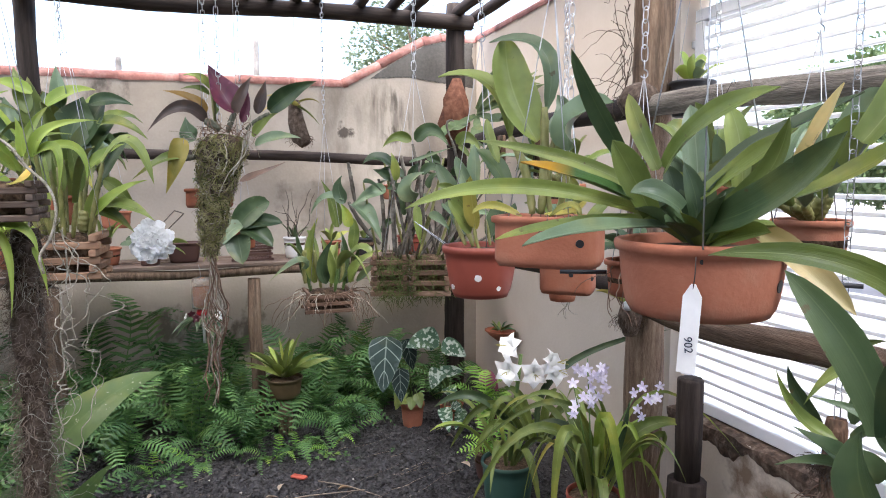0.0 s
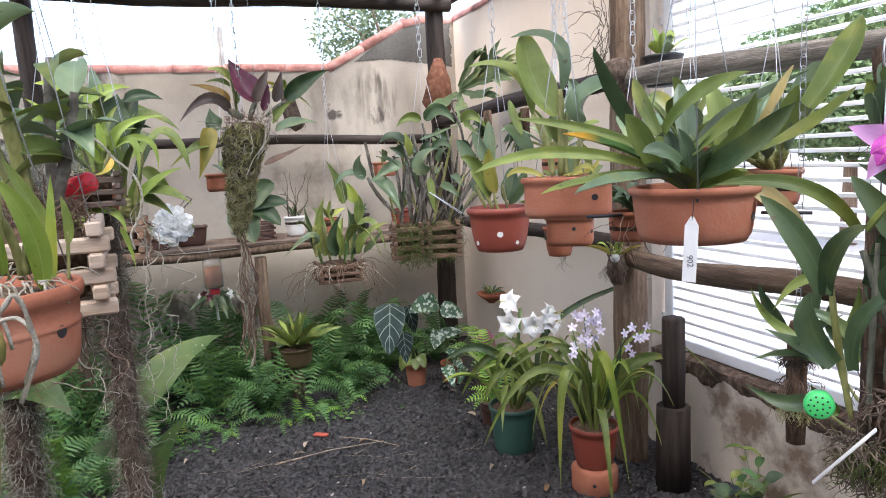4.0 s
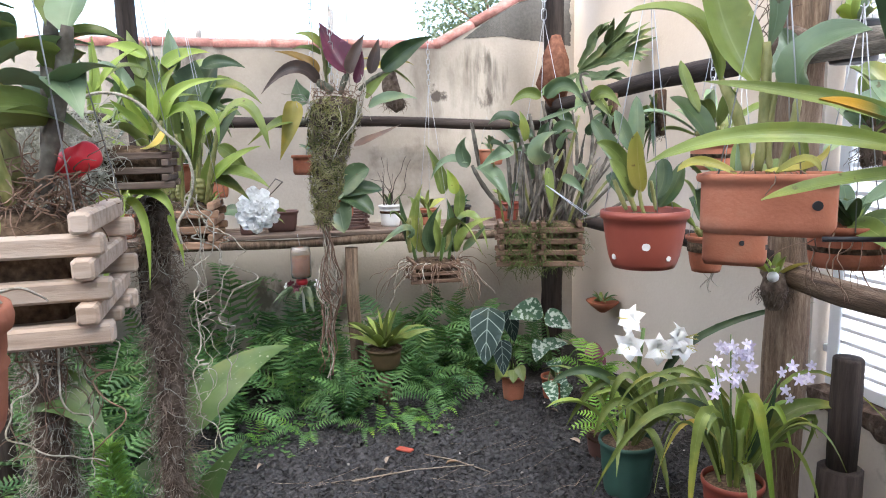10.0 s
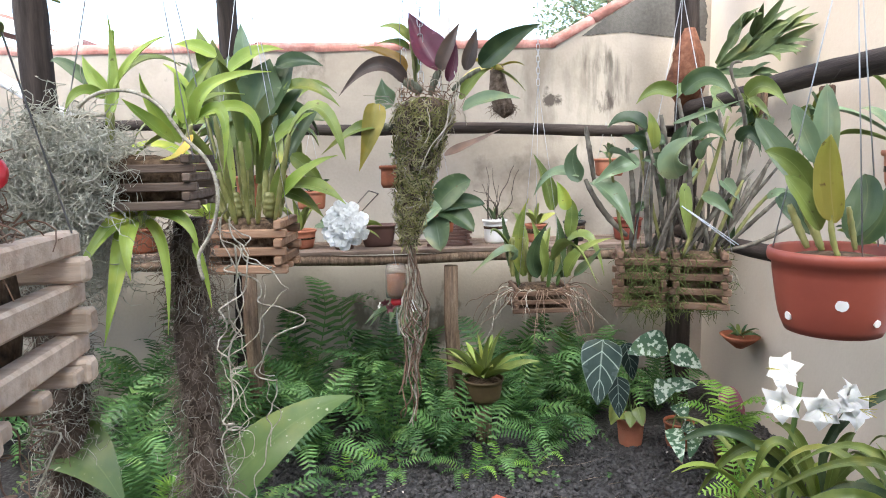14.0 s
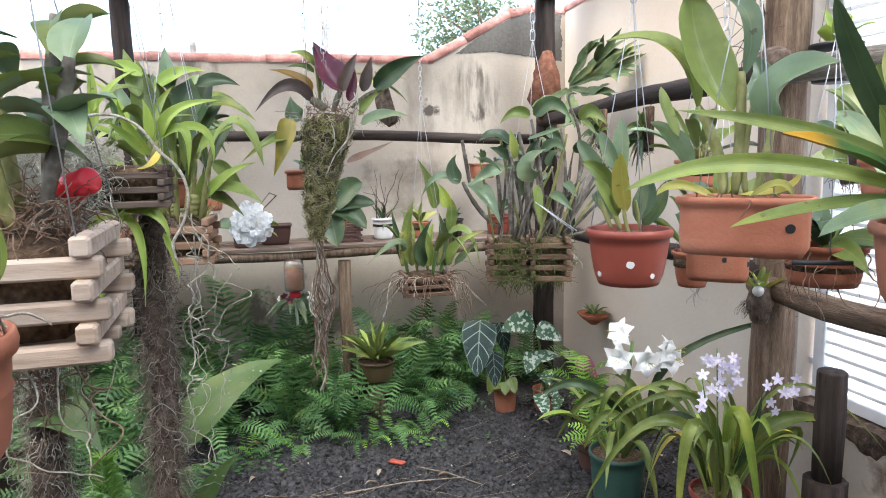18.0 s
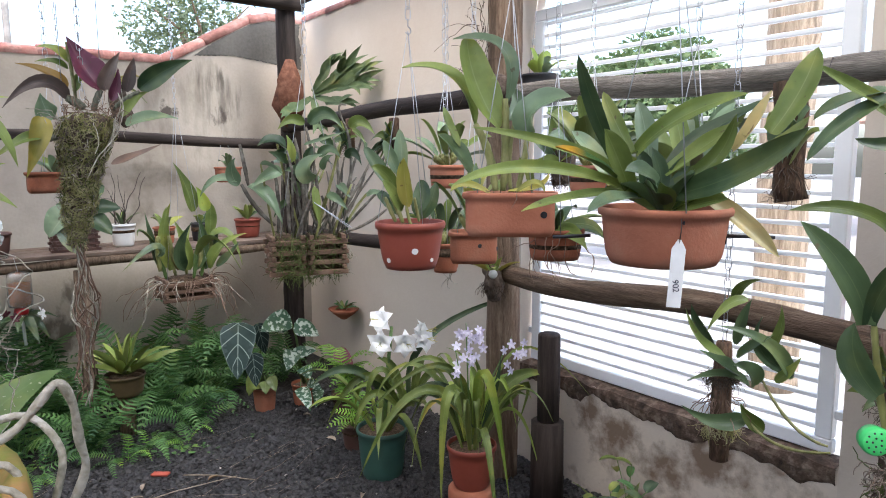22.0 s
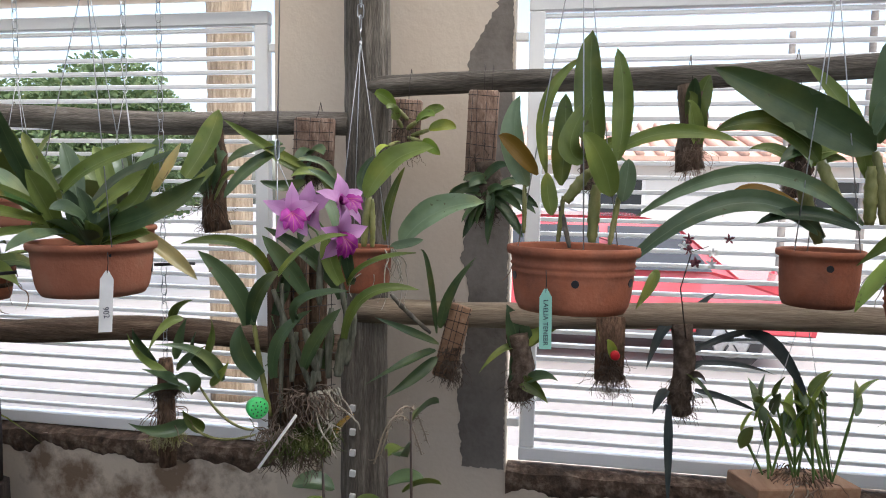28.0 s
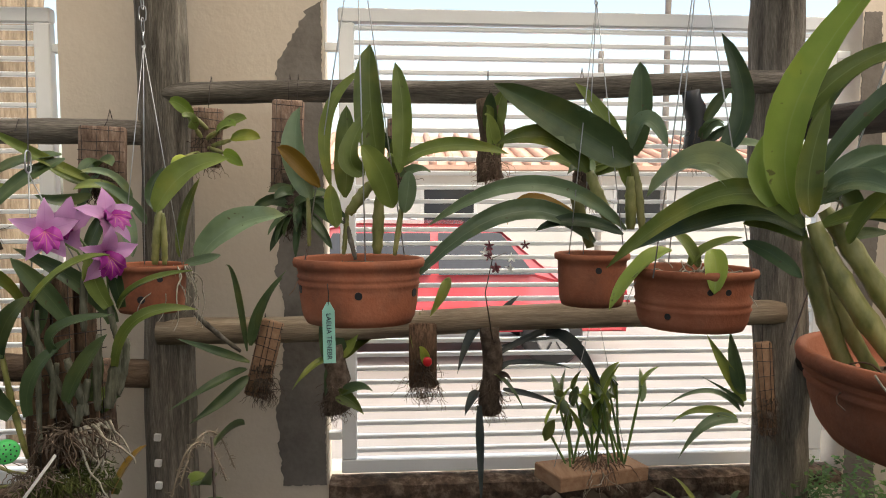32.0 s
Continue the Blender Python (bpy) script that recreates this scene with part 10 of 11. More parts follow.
tube(g, [(-0.72, 1.3, -0.02), (-0.72, 1.3, 0.18)], [0.07, 0.07], 12)
part("log_stand", g, POLE_BROWN, p)
rosette(p, (-0.72, 1.3, 0.34), 12, 0.18, 0.045, (5, 70), mats=[LEAF_LIME, LEAF_PALE, LEAF_YELLOW], shape="lance")
p = thing("potted_plant", "small bushy conifer-like plant in a clay pot", "plant")
pot(p, (-0.72, 2.62, 0.14), 0.16, 0.16, 0.14, TERRA)
g = Geo()
for _ in range(420):
    z = rnd(0, 0.32)
    th = rnd(0, 6.28)
    r = 0.07 * (1 - z / 0.4)
    q = Vector((-0.72 + math.cos(th) * r * 0.6, 2.62 + math.sin(th) * r * 0.6, 0.15 + z))
    blade(g, q, q + Vector((math.cos(th) * 0.04, math.sin(th) * 0.04, 0.03)), width=0.006, n=2, shape="grass")
tagged(part("foliage", g, FERN_LIGHT, p), kind="stuff")

# low dark plants under the window and along the low wall
for x, y, n, L, w, mats, lab in ((1.62, 1.55, 18, 0.16, 0.06, [LEAF_DARK, LEAF_BLACK], "dark-leaved creeper at the foot of the wall"), (1.55, 1.15, 30, 0.24, 0.1, [LEAF_DARK, LEAF_BLACK], "dark broad-leaved plant at the foot of the wall"), (1.35, 1.3, 9, 0.13, 0.06, [CALADIUM, LEAF_PALE], "pale-edged rosette in the gravel"), (1.5, 0.75, 14, 0.26, 0.07, [LEAF_DARK, LEAF, LEAF_PALE], "leafy shrub at the foot of the pier"), (1.6, 0.25, 12, 0.24, 0.07, [LEAF, LEAF_DARK], "leafy shrub at the foot of the pier"), (1.72, 1.62, 8, 0.3, 0.03, [FERN, LEAF], "thin wispy weed against the low wall"), (1.45, 1.0, 22, 0.26, 0.09, [LEAF_DARK, LEAF_DARK, FERN], "dark broad-leaved plant spreading over the gravel"), (1.7, 0.95, 16, 0.24, 0.07, [LEAF_DARK, LEAF], "dark broad-leaved plant against the low wall"), (1.25, 0.75, 18, 0.26, 0.09, [LEAF_DARK, LEAF], "dark broad-leaved plant spreading over the gravel")):
    p = thing("ground_plant", lab, "plant")
    rosette(p, (x, y, 0.02), n, L, w, (5, 60), mats=mats, shape="lance", droop=0.4)
    for k in range(6):
        g = Geo()
        th = rnd(0, 6.28)
        e = Vector((x + math.cos(th) * 0.1, y + math.sin(th) * 0.1, rnd(0.14, 0.3)))
        tube(g, [(x, y, 0), (x * 0.5 + e.x * 0.5, y, e.z * 0.6), e], 0.002, 4)
        part("stem", g, STEM, p)
        for j in range(4):
            ph = rnd(0, 6.28)
            q = Vector((x, y, 0)).lerp(e, 0.5 + j * 0.16)
            leaf(p, q, q + Vector((math.cos(ph) * 0.07, math.sin(ph) * 0.07, rnd(-0.02, 0.03))), random.choice(mats), width=0.03 if w < 0.06 else 0.045, arch=0.1)
p = thing("potted_plant", "climber with dry yellow leaf and banded stakes below the mount", "plant")
pot(p, (1.12, 0.32, 0.2), 0.22, 0.22, 0.2, PLASTIC_BLACK)
for k, (x, y, h) in enumerate(((1.0, 0.4, 0.92), (1.12, 0.22, 0.98), (1.2, 0.3, 0.85))):
    g = Geo()
    tube(g, [(1.12, 0.32, 0.15), (x, y, h * 0.6), (x - 0.03, y, h)], [0.005, 0.004, 0.003], 6)
    part("stem", g, STEM_DARK, p)
    for j in range(7):
        ph = rnd(0, 6.28)
        q = Vector((1.12, 0.32, 0.15)).lerp(Vector((x, y, h)), 0.3 + j * 0.11)
        leaf(p, q, q + Vector((math.cos(ph) * 0.1, math.sin(ph) * 0.1, rnd(-0.03, 0.05))), random.choice([LEAF, LEAF, LEAF_DARK]), width=0.05, arch=0.12, roll=rnd(-40, 40))
leaf(p, (0.98, 0.4, 0.9), (1.02, 0.34, 0.99), LEAF_OCHRE, width=0.03)
for s in (0, 1):
    g = Geo()
    tube(g, smooth([(1.05 + s * 0.06, 0.3, 0.86), (1.065 + s * 0.065, 0.275, 0.945), (1.09 + s * 0.07, 0.25, 0.968), (1.115 + s * 0.075, 0.225, 0.94), (1.13 + s * 0.08, 0.2, 0.86)], 5), 0.0022, 6, wob=0.2)
    for k in range(70):
        v = k / 69
        q = Vector((1.05 + s * 0.06, 0.3, 0.86)).lerp(Vector((1.13 + s * 0.08, 0.2, 0.86)), v) + Vector((0, 0, 0.11 * math.sin(math.pi * v)))
        strand(g, q, (rnd(-1, 1), rnd(-1, 1), rnd(-0.6, 0.8)), rnd(0.01, 0.02), 0.0012, 3, 3, 0.3, 0.2)
    part("dry_spike", g, TWIG, p)
# grassy and ferny plants under the second window
p = thing("ground_plant", "arching grassy leaves under the second window", "plant")
pot(p, (1.5, -1.2, 0.42), 0.22, 0.22, 0.2, TERRA_DARK)
g = Geo()
tube(g, [(1.5, -1.2, -0.02), (1.5, -1.2, 0.22)], [0.09, 0.09], 14)
part("log_stand", g, POLE_BROWN, p)
rosette(p, (1.5, -1.2, 0.42), 20, 0.36, 0.03, (30, 85), mats=[LEAF, LEAF_DARK], shape="grass", droop=0.6, fold=0.5)
p = thing("hedge_plant", "fine-leaved green bush by the end wall", "bush")
g = Geo()
for _ in range(9000):
    d = Vector((rnd(-1, 1), rnd(-1, 1), rnd(-1, 1)))
    if d.length > 1 or d.length < 0.35:
        continue
    q = Vector((1.35, -1.55, 0.5)) + Vector((d.x * 0.42, d.y * 0.2, d.z * 0.2 + 0.06 * math.sin(d.x * 9) + 0.03 * math.sin(d.y * 14)))
    ph = rnd(0, 6.28)
    e = q + Vector((math.cos(ph) * 0.022, math.sin(ph) * 0.022, rnd(-0.01, 0.018)))
    w = Vector((-math.sin(ph), math.cos(ph), rnd(-0.5, 0.5))) * 0.006
    g.add([q, (q + e) / 2 + w, e, (q + e) / 2 - w], [(0, 1, 2, 3)], [(0.5, 0), (1, 0.5), (0.5, 1), (0, 0.5)])
tagged(part("foliage", g, FERN, p), kind="stuff")
g = Geo()
for k in range(9):
    th = k * 0.7
    tube(g, [(1.35, -1.55, -0.02), (1.35 + math.cos(th) * 0.15, -1.55 + math.sin(th) * 0.08, 0.3), (1.35 + math.cos(th) * 0.3, -1.55 + math.sin(th) * 0.15, 0.55)], [0.012, 0.008, 0.003], 6)
part("branch", g, POLE_BROWN, p)

# ---- mounts on the rails ----
def mount(c, w, h, tilt, material, label, leaves=0, L=0.15, wd=0.03, mats=None, el=(-20, 70), net=False, rootn=30, rootmat=None, shape="lance", hang=True, round_=False, rail_z=None, cap_=None, bulbs=0.0, rootl=0.1, rows=None):
    p = thing("mounted_orchid", label, "orchid", group="orchids mounted on bark along the rails")
    c = Vector(c)
    m = Matrix.Translation(c) @ Matrix.Rotation(radians(tilt), 4, "X")
    g = Geo()
    if round_:
        k = 8
        tube(g, [m @ Vector((0, 0.006 * math.sin(i), -h / 2 + h * i / k)) for i in range(k + 1)], [w / 2 * rnd(0.85, 1.1) for _ in range(k + 1)], 12, wob=0.08)
        part("bark_piece", g, material, p)
    else:
        bar(g, m @ Vector((0, 0, -h / 2)), m @ Vector((0, 0, h / 2)), w, 0.024, 0.005, up=(1, 0, 0))
        part("bark_piece", g, material, p)
    if net:
        g = Geo()
        for i in range(7):
            z = -h / 2 + h * (i + 0.5) / 7
            tube(g, [m @ Vector((-0.014, -w / 2, z)), m @ Vector((-0.0145, w / 2, z + rnd(-0.01, 0.01)))], 0.001, 4)
        for i in range(4):
            y = -w / 2 + w * (i + 0.5) / 4
            tube(g, [m @ Vector((-0.014, y, -h / 2)), m @ Vector((-0.0145, y + rnd(-0.01, 0.01), h / 2))], 0.001, 4)
        part("wire_net", g, DARKWIRE, p)
    q = c + Vector((-0.025, 0, -h * 0.15))
    if rows:
        spray(p, c, rows, shape=shape)
    if leaves:
        for k in range(leaves):
            th = radians(180 + rnd(-100, 100))
            e = radians(rnd(*el))
            b = q + Vector((0, rnd(-0.02, 0.02), rnd(-0.02, 0.05)))
            d = Vector((math.cos(th) * 0.6 * math.cos(e), math.sin(th) * math.cos(e), math.sin(e)))
            if bulbs:
                t = b + d * bulbs * rnd(0.6, 1.1)
                bulb(p, b, t, 0.007)
                b = t
            M = L * rnd(0.7, 1.1)
            leaf(p, b, b + d * M + Vector((0, 0, -M * 0.25)), random.choice(mats), ctrl=b + d * M * 0.6 + Vector((0, 0, M * 0.1)), width=wd * rnd(0.8, 1.15), shape=shape, roll=rnd(-40, 40), face=Vector((-1, 0.1, 0.5)))
    for dz, f in ((0.02, 0.5), (-0.02, 0.8), (-h * 0.25, 0.6)):
        roots(p, q + Vector((0.008, 0, dz)), int(rootn * f), rootl * f * 1.1, 0.0012, 0.028, 0.4, material=rootmat or FIBRE, curl=0.5, down=-0.6)
    if cap_:
        g = Geo()
        b = c + Vector((-0.04, -0.012, -0.01))
        tube(g, [b, b + Vector((-0.012, 0, 0)), b + Vector((-0.014, 0, 0))], [0.014, 0.014, 0.011], 14)
        part("cap", g, cap_, p)
    if rail_z:
        g = Geo()
        tube(g, [m @ Vector((0, 0, h / 2 - 0.01)), (1.6, c.y, rail_z + 0.02), (1.62, c.y, rail_z + 0.055), (1.64, c.y, rail_z + 0.02)], 0.0012, 5)
        part("hook", g, DARKWIRE, p)
    return p


mount((1.56, 0.345, 1.7), 0.085, 0.17, 4, NETTED, "netted bark with small yellow-green bulbs", 7, 0.09, 0.035, [LEAF_LIME, LEAF_PALE, LEAF], net=True, rail_z=1.83, shape="ellip", bulbs=0.06)
mount((1.56, 0.115, 1.68), 0.09, 0.26, 2, NETTED, "netted bark slab on the upper rail", 0, net=True, rail_z=1.84, rootn=10)
mount((1.55, 0.09, 1.52), 0.08, 0.16, 0, FIBRE, "fibre mount with bluish dark strap leaves", 22, 0.13, 0.028, [LEAF_DARK], (-50, 40), rootn=60, round_=True, shape="strap", rail_z=1.84)
p = mount((1.6, 0.2, 1.04), 0.07, 0.24, 14, SLAT_BROWN, "tilted bark stick with long narrow leaves", 0, rail_z=1.12, rootn=90, net=True)
sprig(p, (1.6, 0.2, 1.04), [
    (-0.028, 0.045, 0.03, -0.043, 0.07, 0.234, -0.058, 0.097, 0.291, 0.017, "D"),
    (-0.027, 0.035, 0.047, -0.03, -0.001, 0.167, -0.027, -0.074, 0.272, 0.029, "D"),
    (-0.033, 0.015, 0.099, -0.037, -0.018, 0.185, -0.039, -0.066, 0.253, 0.02, "D"),
    (-0.037, 0.038, -0.002, -0.106, 0.141, 0.055, -0.149, 0.211, 0.095, 0.025, "D"),
    (-0.039, 0.046, -0.022, -0.113, 0.124, -0.049, -0.173, 0.232, -0.103, 0.029, "D"),
    (-0.038, 0.042, -0.044, -0.101, 0.111, -0.102, -0.154, 0.181, -0.147, 0.032, "D"),
    (-0.032, 0.064, 0.031, -0.065, 0.136, 0.104, -0.082, 0.179, 0.156, 0.015, "N"),
], "lance")
mount((1.58, -0.015, 0.98), 0.075, 0.2, -4, FIBRE, "mossy log with hanging narrow leaves", 2, 0.12, 0.035, [LEAF_DARK, LEAF], (-30, 80), round_=True, rail_z=1.12, rootn=110, rows=[
        (0.005, 0.001, 0.048, 0.009, 0.047, 0.188, 0.076, 0.04, "D"),
        (0.009, -0.008, 0.06, 0.042, -0.084, 0.176, 0.071, 0.05, "L"),
        (-0.005, 0.013, 0.062, -0.064, 0.12, -0.013, 0.027, 0.12, "L"),
        (0.018, -0.021, 0.055, 0.066, -0.123, 0.116, 0.028, 0.08, "L"),
        (-0.002, 0.003, 0.039, -0.033, 0.029, -0.045, 0.038, 0.1, "D"),
    ])
mount((1.58, -0.28, 1.05), 0.085, 0.2, 0, BARK, "bark piece with a red cap and matted roots", 1, 0.1, 0.03, [LEAF, LEAF_LIME], (50, 88), rail_z=1.13, rootn=90, cap_=CAP_RED, rootl=0.14, rows=[
        (-0.002, 0.01, 0.001, 0.003, 0.042, 0.12, 0.032, 0.03, "L"),
        (0.004, -0.009, 0.009, 0.024, -0.038, 0.121, 0.032, 0.03, "I"),
        (0.001, -0.001, 0.005, 0.013, 0.009, 0.132, 0.024, 0, "L"),
    ])
mount((1.58, -0.49, 1.0), 0.065, 0.27, 0, FIBRE, "dark round stick with blackish strap leaves", 2, 0.12, 0.02, [LEAF_DARK, LEAF_BRONZE], (-80, 40), round_=True, rail_z=1.14, rootn=90, shape="grass", rows=[
        (-0.002, -0.01, 0.043, 0.08, -0.372, 0.129, 0.023, 0.08, "K"),
        (-0.007, -0.037, -0.06, 0.015, -0.233, -0.126, 0.021, 0.04, "K"),
        (0.006, 0.035, 0.132, -0.029, 0.107, -0.004, 0.036, 0.2, "K"),
        (-0.032, 0.04, -0.101, -0.087, 0.038, -0.397, 0.028, 0, "K"),
        (0.02, -0.011, 0.154, 0.05, -0.096, 0.225, 0.024, 0.02, "K"),
        (-0.018, 0.04, -0.063, -0.037, 0.084, -0.13, 0.04, 0.1, "K"),
        (0.042, -0.179, 0.099, 0.032, -0.372, -0.109, 0.056, 0.2, "K"),
        (-0.008, -0.001, -0.019, -0.002, -0.066, 0.02, 0.021, 0.1, "K"),
        (0.001, -0.023, 0.016, 0.048, -0.272, -0.014, 0.019, 0.06, "K"),
        (0.01, -0.011, 0.062, 0.094, -0.333, 0.069, 0.019, 0.05, "K"),
    ])
p = mount((1.57, -1.36, 0.93), 0.055, 0.3, -6, SLAT_BROWN, "netted wooden strip with a few thick drooping leaves", 0, net=True, rail_z=1.16, rootn=60)
sprig(p, (1.57, -1.33, 0.93), [
    (-0.002, 0.036, -0.038, 0.021, 0.096, 0.072, 0.039, 0.147, 0.168, 0.035, "L"),
    (-0.008, 0.047, -0.014, 0.004, 0.067, 0.095, 0.014, 0.084, 0.185, 0.04, "D"),
    (-0.006, 0.05, -0.07, 0.001, 0.162, -0.005, 0.033, 0.297, -0.074, 0.017, "P"),
    (-0.011, 0.062, -0.1, -0.02, 0.166, -0.106, -0.016, 0.252, -0.214, 0.033, "P"),
    (-0.008, 0.065, -0.088, -0.001, 0.178, -0.064, 0.005, 0.268, -0.106, 0.022, "L"),
    (-0.009, 0.045, -0.054, -0.007, 0.089, -0.014, 0.016, 0.167, 0.036, 0.018, "D"),
], "lance")
mount((1.56, -0.48, 1.7), 0.075, 0.24, 0, POLE_BROWN, "short round stick with a big root tuft below", 4, 0.2, 0.05, [LEAF_DARK, LEAF], (30, 80), round_=True, rail_z=1.86, rootn=110, rootmat=ROOT_BROWN)
mount((1.56, -0.77, 1.62), 0.07, 0.22, 0, FIBRE, "fibre mount tangled with thin roots", 8, 0.14, 0.035, [LEAF, LEAF_DARK], round_=True, rail_z=1.87, rootn=90, rootmat=ROOT_BROWN)
mount((1.55, -1.1, 1.74), 0.06, 0.22, -6, PLASTIC_BLACK, "charred black stick hung with wires", 4, 0.16, 0.03, [LEAF_DARK], (20, 80), round_=True, rail_z=1.88, rootn=60)
mount((1.56, -0.2, 1.64), 0.05, 0.24, 0, NETTED, "narrow netted bark strip on the rail", 5, 0.14, 0.03, [LEAF_DARK, LEAF], net=True, rail_z=1.85)
p = mount((1.56, 0.64, 1.63), 0.13, 0.2, 2, NETTED, "broad netted bark slab with long trailing leaves", 3, 0.16, 0.04, [LEAF_DARK, LEAF], (-50, 50), net=True, rail_z=1.73, rootn=110, shape="ellip")
sprig(p, (1.5, 0.64, 1.55), [
    (-0.046, -0.021, 0.019, -0.181, 0.051, 0.073, -0.31, 0.108, 0.137, 0.032, "L"),
    (-0.136, 0.02, 0.087, -0.206, 0.089, 0.059, -0.244, 0.133, 0.023, 0.035, "D"),
    (-0.134, 0.013, 0.076, -0.224, 0.081, 0.012, -0.284, 0.124, -0.068, 0.032, "D"),
    (-0.027, -0.04, 0.003, -0.1, 0.036, 0.033, -0.135, 0.072, 0.095, 0.027, "L"),
    (-0.021, -0.056, -0.056, -0.047, -0.1, -0.097, -0.06, -0.122, -0.187, 0.046, "P"),
    (-0.058, -0.017, -0.015, -0.109, 0.032, -0.033, -0.159, 0.079, -0.018, 0.03, "D"),
    (-0.009, -0.087, -0.064, -0.055, -0.051, 0.002, -0.11, 0.006, -0.003, 0.035, "L"),
    (0.019, -0.131, -0.098, -0.028, -0.093, -0.03, -0.083, -0.035, 0.018, 0.032, "P"),
], "ellip")
sprig(p, (1.5, 0.64, 1.55), [
    (-0.027, -0.04, -0.065, -0.049, -0.013, -0.132, -0.064, -0.001, -0.199, 0.035, "D"),
    (0.006, -0.099, -0.03, -0.031, -0.059, 0.036, -0.088, 0.006, 0.042, 0.025, "P"),
    (-0.028, -0.067, -0.081, -0.074, -0.031, -0.064, -0.118, 0.029, -0.098, 0.028, "D"),
], "ellip")
mount((1.54, 0.66, 0.95), 0.075, 0.22, -3, NETTED, "reddish bark piece with short dark leaves", 12, 0.12, 0.035, [LEAF_DARK, LEAF], (0, 80), rootn=60, rail_z=1.0)
mount((1.42, 0.9, 1.53), 0.075, 0.3, -3, BARK, "bark roll with leaves on top by the rail", 8, 0.18, 0.05, [LEAF, LEAF_PALE], (40, 88), round_=True, rootn=50, shape="ellip", rail_z=1.7)
mount((1.5, 1.75, 1.5), 0.08, 0.2, 0, FIBRE, "dark fibre mount with broad leaves", 10, 0.18, 0.05, [LEAF, LEAF_PALE], (0, 80), round_=True, rail_z=1.74, rootn=60, shape="ellip")
mount((1.55, 2.95, 1.6), 0.07, 0.2, 0, BARK, "bark mount with trailing dark leaves", 18, 0.16, 0.035, [LEAF_DARK, LEAF], (-60, 60), rail_z=1.74, rootn=60)
mount((1.55, 3.4, 1.62), 0.07, 0.2, 0, BARK, "bark mount with trailing dark leaves", 14, 0.16, 0.035, [LEAF_DARK, LEAF], (-60, 60), rail_z=1.73, rootn=40)

# slender dark flower spray
p = thing("orchid_spray", "thin arching spray of dark red and white orchid flowers", "orchid", group="")
g = Geo()
tube(g, [(1.55, -0.49, 1.1), (1.5, -0.46, 1.25), (1.42, -0.47, 1.36), (1.36, -0.5, 1.38)], [0.002, 0.0018, 0.0015, 0.001], 5)
part("flower_stalk", g, STEM_DARK, p)
for k in range(9):
    flower(p, (1.4 + rnd(-0.03, 0.03), -0.5 + rnd(-0.06, 0.06), 1.36 + rnd(-0.03, 0.04)), (-1, rnd(-0.4, 0.4), rnd(-0.2, 0.4)), 0.015, 5, PETAL_DARK if k % 3 else PETAL_WHITE, width=0.4, cup=0.2)
# plank raft with upright shoots
p = thing("plank_orchid", "thick brown wooden slab carrying upright leafy shoots", "orchid")
g = Geo()
bar(g, (1.5, -0.65, 0.69), (1.62, -0.96, 0.67), 0.14, 0.045, 0.003)
part("slab", g, SLAT_BROWN, p, smooth=False)
for k in range(17):
    b = Vector((1.56 + rnd(-0.04, 0.04), -0.81 + rnd(-0.09, 0.09), 0.71))
    t = b + Vector((rnd(-0.05, 0.04), rnd(-0.08, 0.08), rnd(0.12, 0.26)))
    bulb(p, b, t, 0.004, STEM)
    for j in range(2):
        ph = rnd(0, 6.28)
        leaf(p, t - Vector((0, 0, 0.05 * j)), t + Vector((math.cos(ph) * 0.05, math.sin(ph) * 0.05, rnd(0.02, 0.08))), random.choice([LEAF, LEAF_LIME, LEAF_PALE]), width=0.03, roll=rnd(-60, 60), shape="lance")
roots(p, (1.55, -0.81, 0.72), 90, 0.09, 0.0018, 0.08, 0.6, material=ROOT_BROWN)
roots(p, (1.5, -0.81, 0.71), 20, 0.12, 0.0018, 0.05, 0.4)
wires(p, (1.6, -0.82, 1.2), [(1.53, -0.68, 0.71), (1.6, -0.93, 0.69)])

# ---- gravel and litter on the floor ----
STONES = []
for k in range(14):
    g = Geo()
    r = [rnd(0.75, 1.2) for _ in range(8)]
    vs = [(sx * r[i] * 0.006 * rnd(0.8, 1.3), sy * r[i] * 0.006 * rnd(0.8, 1.2), sz * r[i] * 0.0042) for i, (sx, sy, sz) in enumerate(((-1, -1, -1), (1, -1, -1), (1, 1, -1), (-1, 1, -1), (-1, -1, 1), (1, -1, 1), (1, 1, 1), (-1, 1, 1)))]
    STONES.append(np.array(vs))
rs = np.random.RandomState(4)


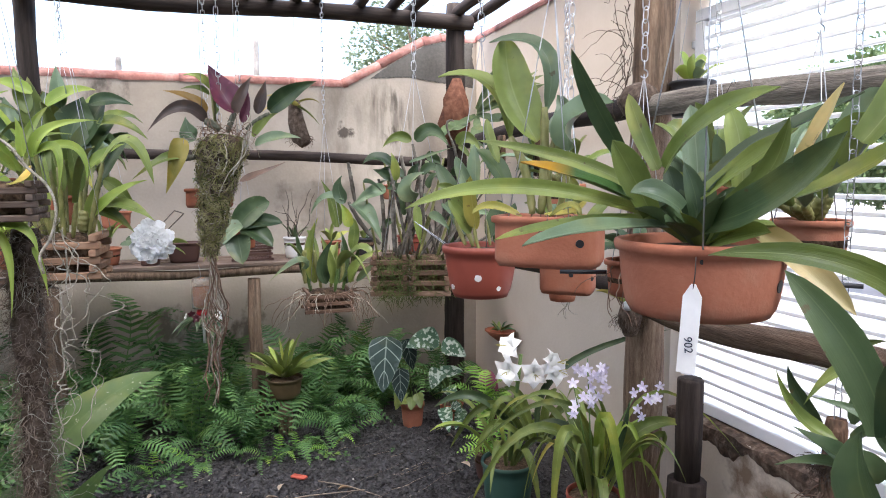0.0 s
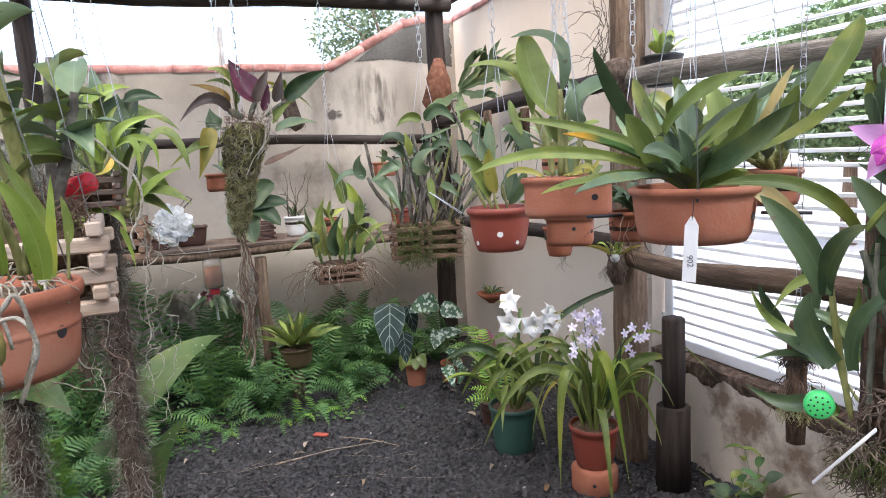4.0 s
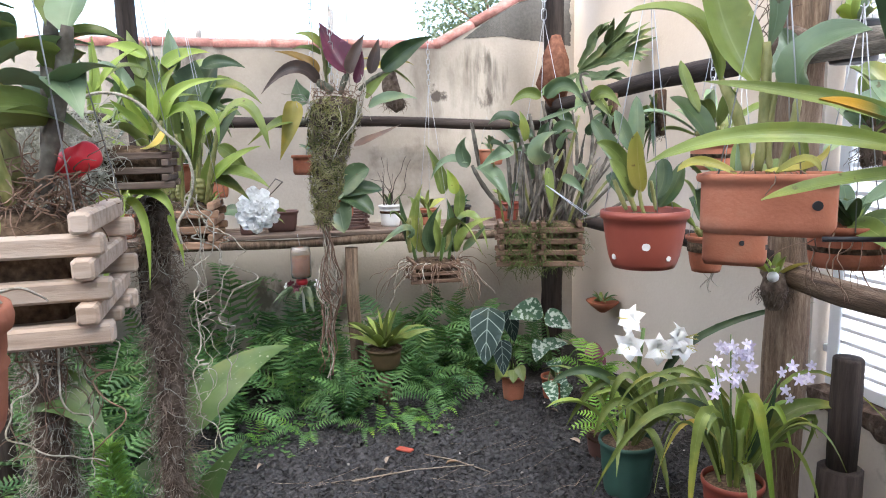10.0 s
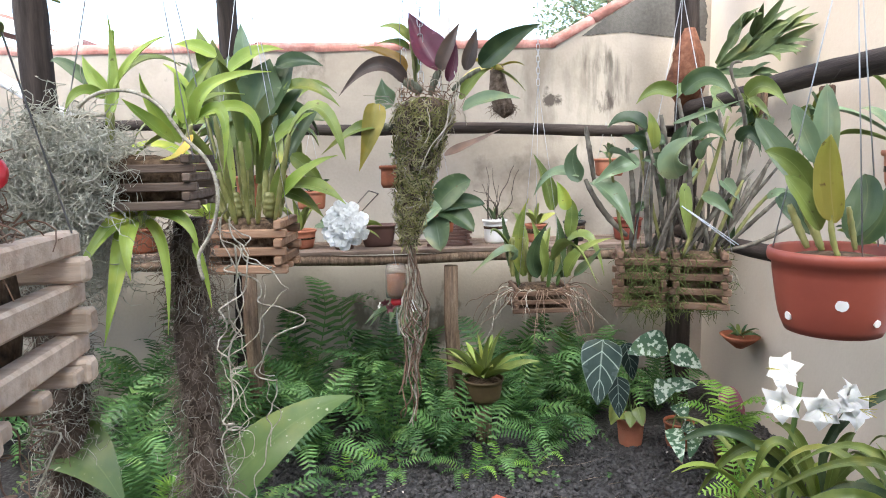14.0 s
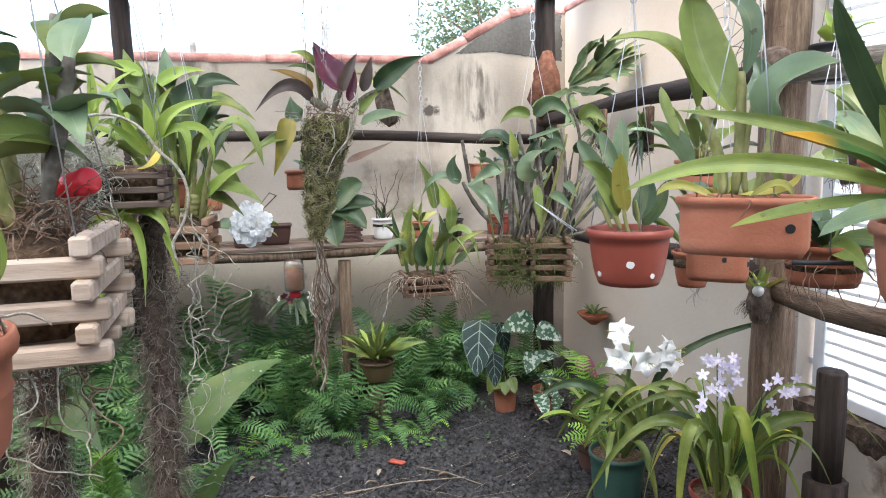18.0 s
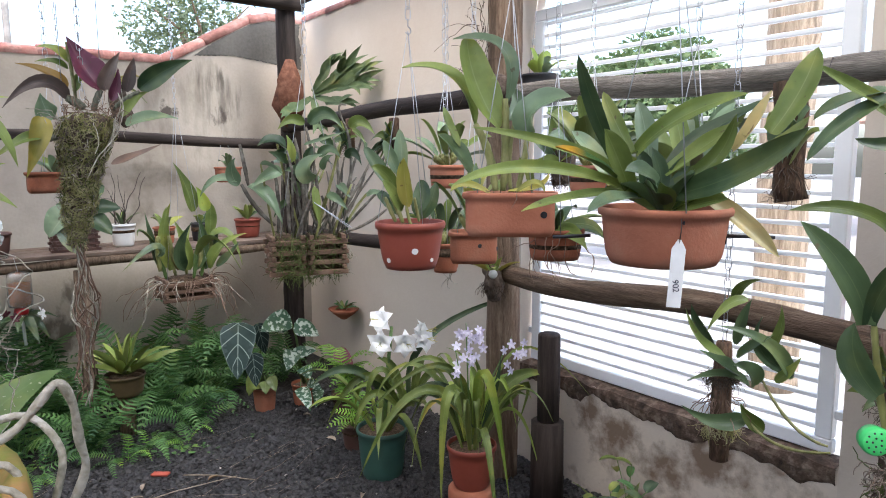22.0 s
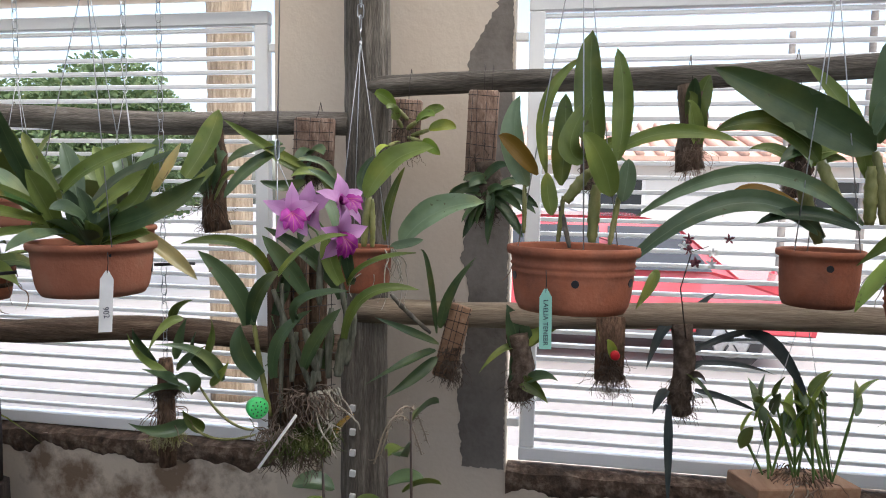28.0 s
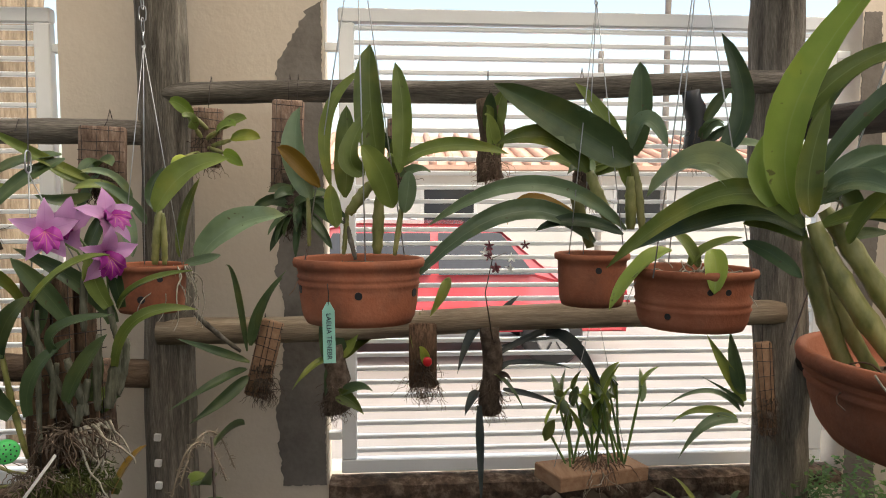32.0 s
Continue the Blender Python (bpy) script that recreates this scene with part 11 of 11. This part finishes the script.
def scatter(name, count, x0, x1, y0, y1, size, material, label, z=0.003):
    fq = np.array([(0, 3, 2, 1), (4, 5, 6, 7), (0, 1, 5, 4), (1, 2, 6, 5), (2, 3, 7, 6), (3, 0, 4, 7)])
    V, Q = [], []
    for i in range(count):
        a, b = rs.uniform(0, 6.28), rs.uniform(-0.6, 0.6)
        R = np.array(Euler((b, rs.uniform(-0.6, 0.6), a)).to_matrix())
        s = rs.uniform(*size)
        x, y = rs.uniform(x0, x1), rs.uniform(y0, y1)
        V.append(STONES[i % 14] @ R.T * s + (x, y, z + 0.003 * s * rs.uniform(0, 1)))
        Q.append(fq + 8 * i)
    V, Q = np.concatenate(V), np.concatenate(Q)
    me = bpy.data.meshes.new(name)
    me.from_pydata(V.tolist(), [], Q.tolist())
    me.materials.append(material)
    return tagged(new(name, me), label, "gravel", kind="stuff")


scatter("gravel", 42000, -0.9, 1.92, 1.6, 4.0, (0.8, 1.8), STONE, "loose dark crushed stones")
scatter("gravel", 6000, -2.4, 1.92, -1.0, 1.6, (1.0, 2.2), STONE, "loose dark crushed stones")
scatter("pebbles", 70, -0.7, 1.85, 1.7, 3.7, (0.6, 1.3), PEBBLE, "scattered small pale pebbles", 0.008)
for k in range(46):
    g = Geo()
    x, y, th = rnd(-0.3, 1.1), rnd(2.5, 3.6), rnd(-0.5, 0.6)
    strand(g, (x, y, 0.016), (math.cos(th), math.sin(th), 0.0), rnd(0.08, 0.35), rnd(0.0012, 0.0022), 4, 8, 0.12, 0.0)
    for i, v in enumerate(g.v):
        g.v[i] = (v[0], v[1], 0.014 + (v[2] - 0.016) * 0.1)
    solo("twig", g, TWIG, "thin dry twig lying on the gravel", "twig", "dry twigs on the gravel")
for a, b in (((0.136, 3.03, 0.016), (0.697, 3.03, 0.02)), ((0.5, 3.2, 0.016), (0.75, 2.95, 0.016))):
    g = Geo()
    a, b = Vector(a), Vector(b)
    tube(g, [a, (a + b) / 2 + Vector((0, 0.02, 0.004)), b], [0.0035, 0.003, 0.002], 6)
    solo("twig", g, TWIG, "long pale dry stalk lying on the gravel", "twig", "dry twigs on the gravel")
g = Geo()
bar(g, (0.385, 3.3, 0.018), (0.445, 3.24, 0.022), 0.035, 0.012, 0.003)
solo("tile_chip", g, plain("red_chip", (0.42, 0.1, 0.065), 0.8), "broken chip of red clay tile on the gravel", "tile chip")
for k in range(16):
    x, y, th = rnd(-0.4, 1.4), rnd(2.2, 3.7), rnd(0, 6.28)
    g = Geo()
    blade(g, (x, y, 0.014), (x + math.cos(th) * 0.06, y + math.sin(th) * 0.06, 0.018), arch=0.1, width=0.02, fold=0.8, shape="lance", n=6, twist=rnd(-60, 60))
    solo("fallen_leaf", g, LEAF_LITTER if k % 2 else TWIG, "curled dry leaf fallen on the gravel", "leaf", "fallen leaves on the gravel")
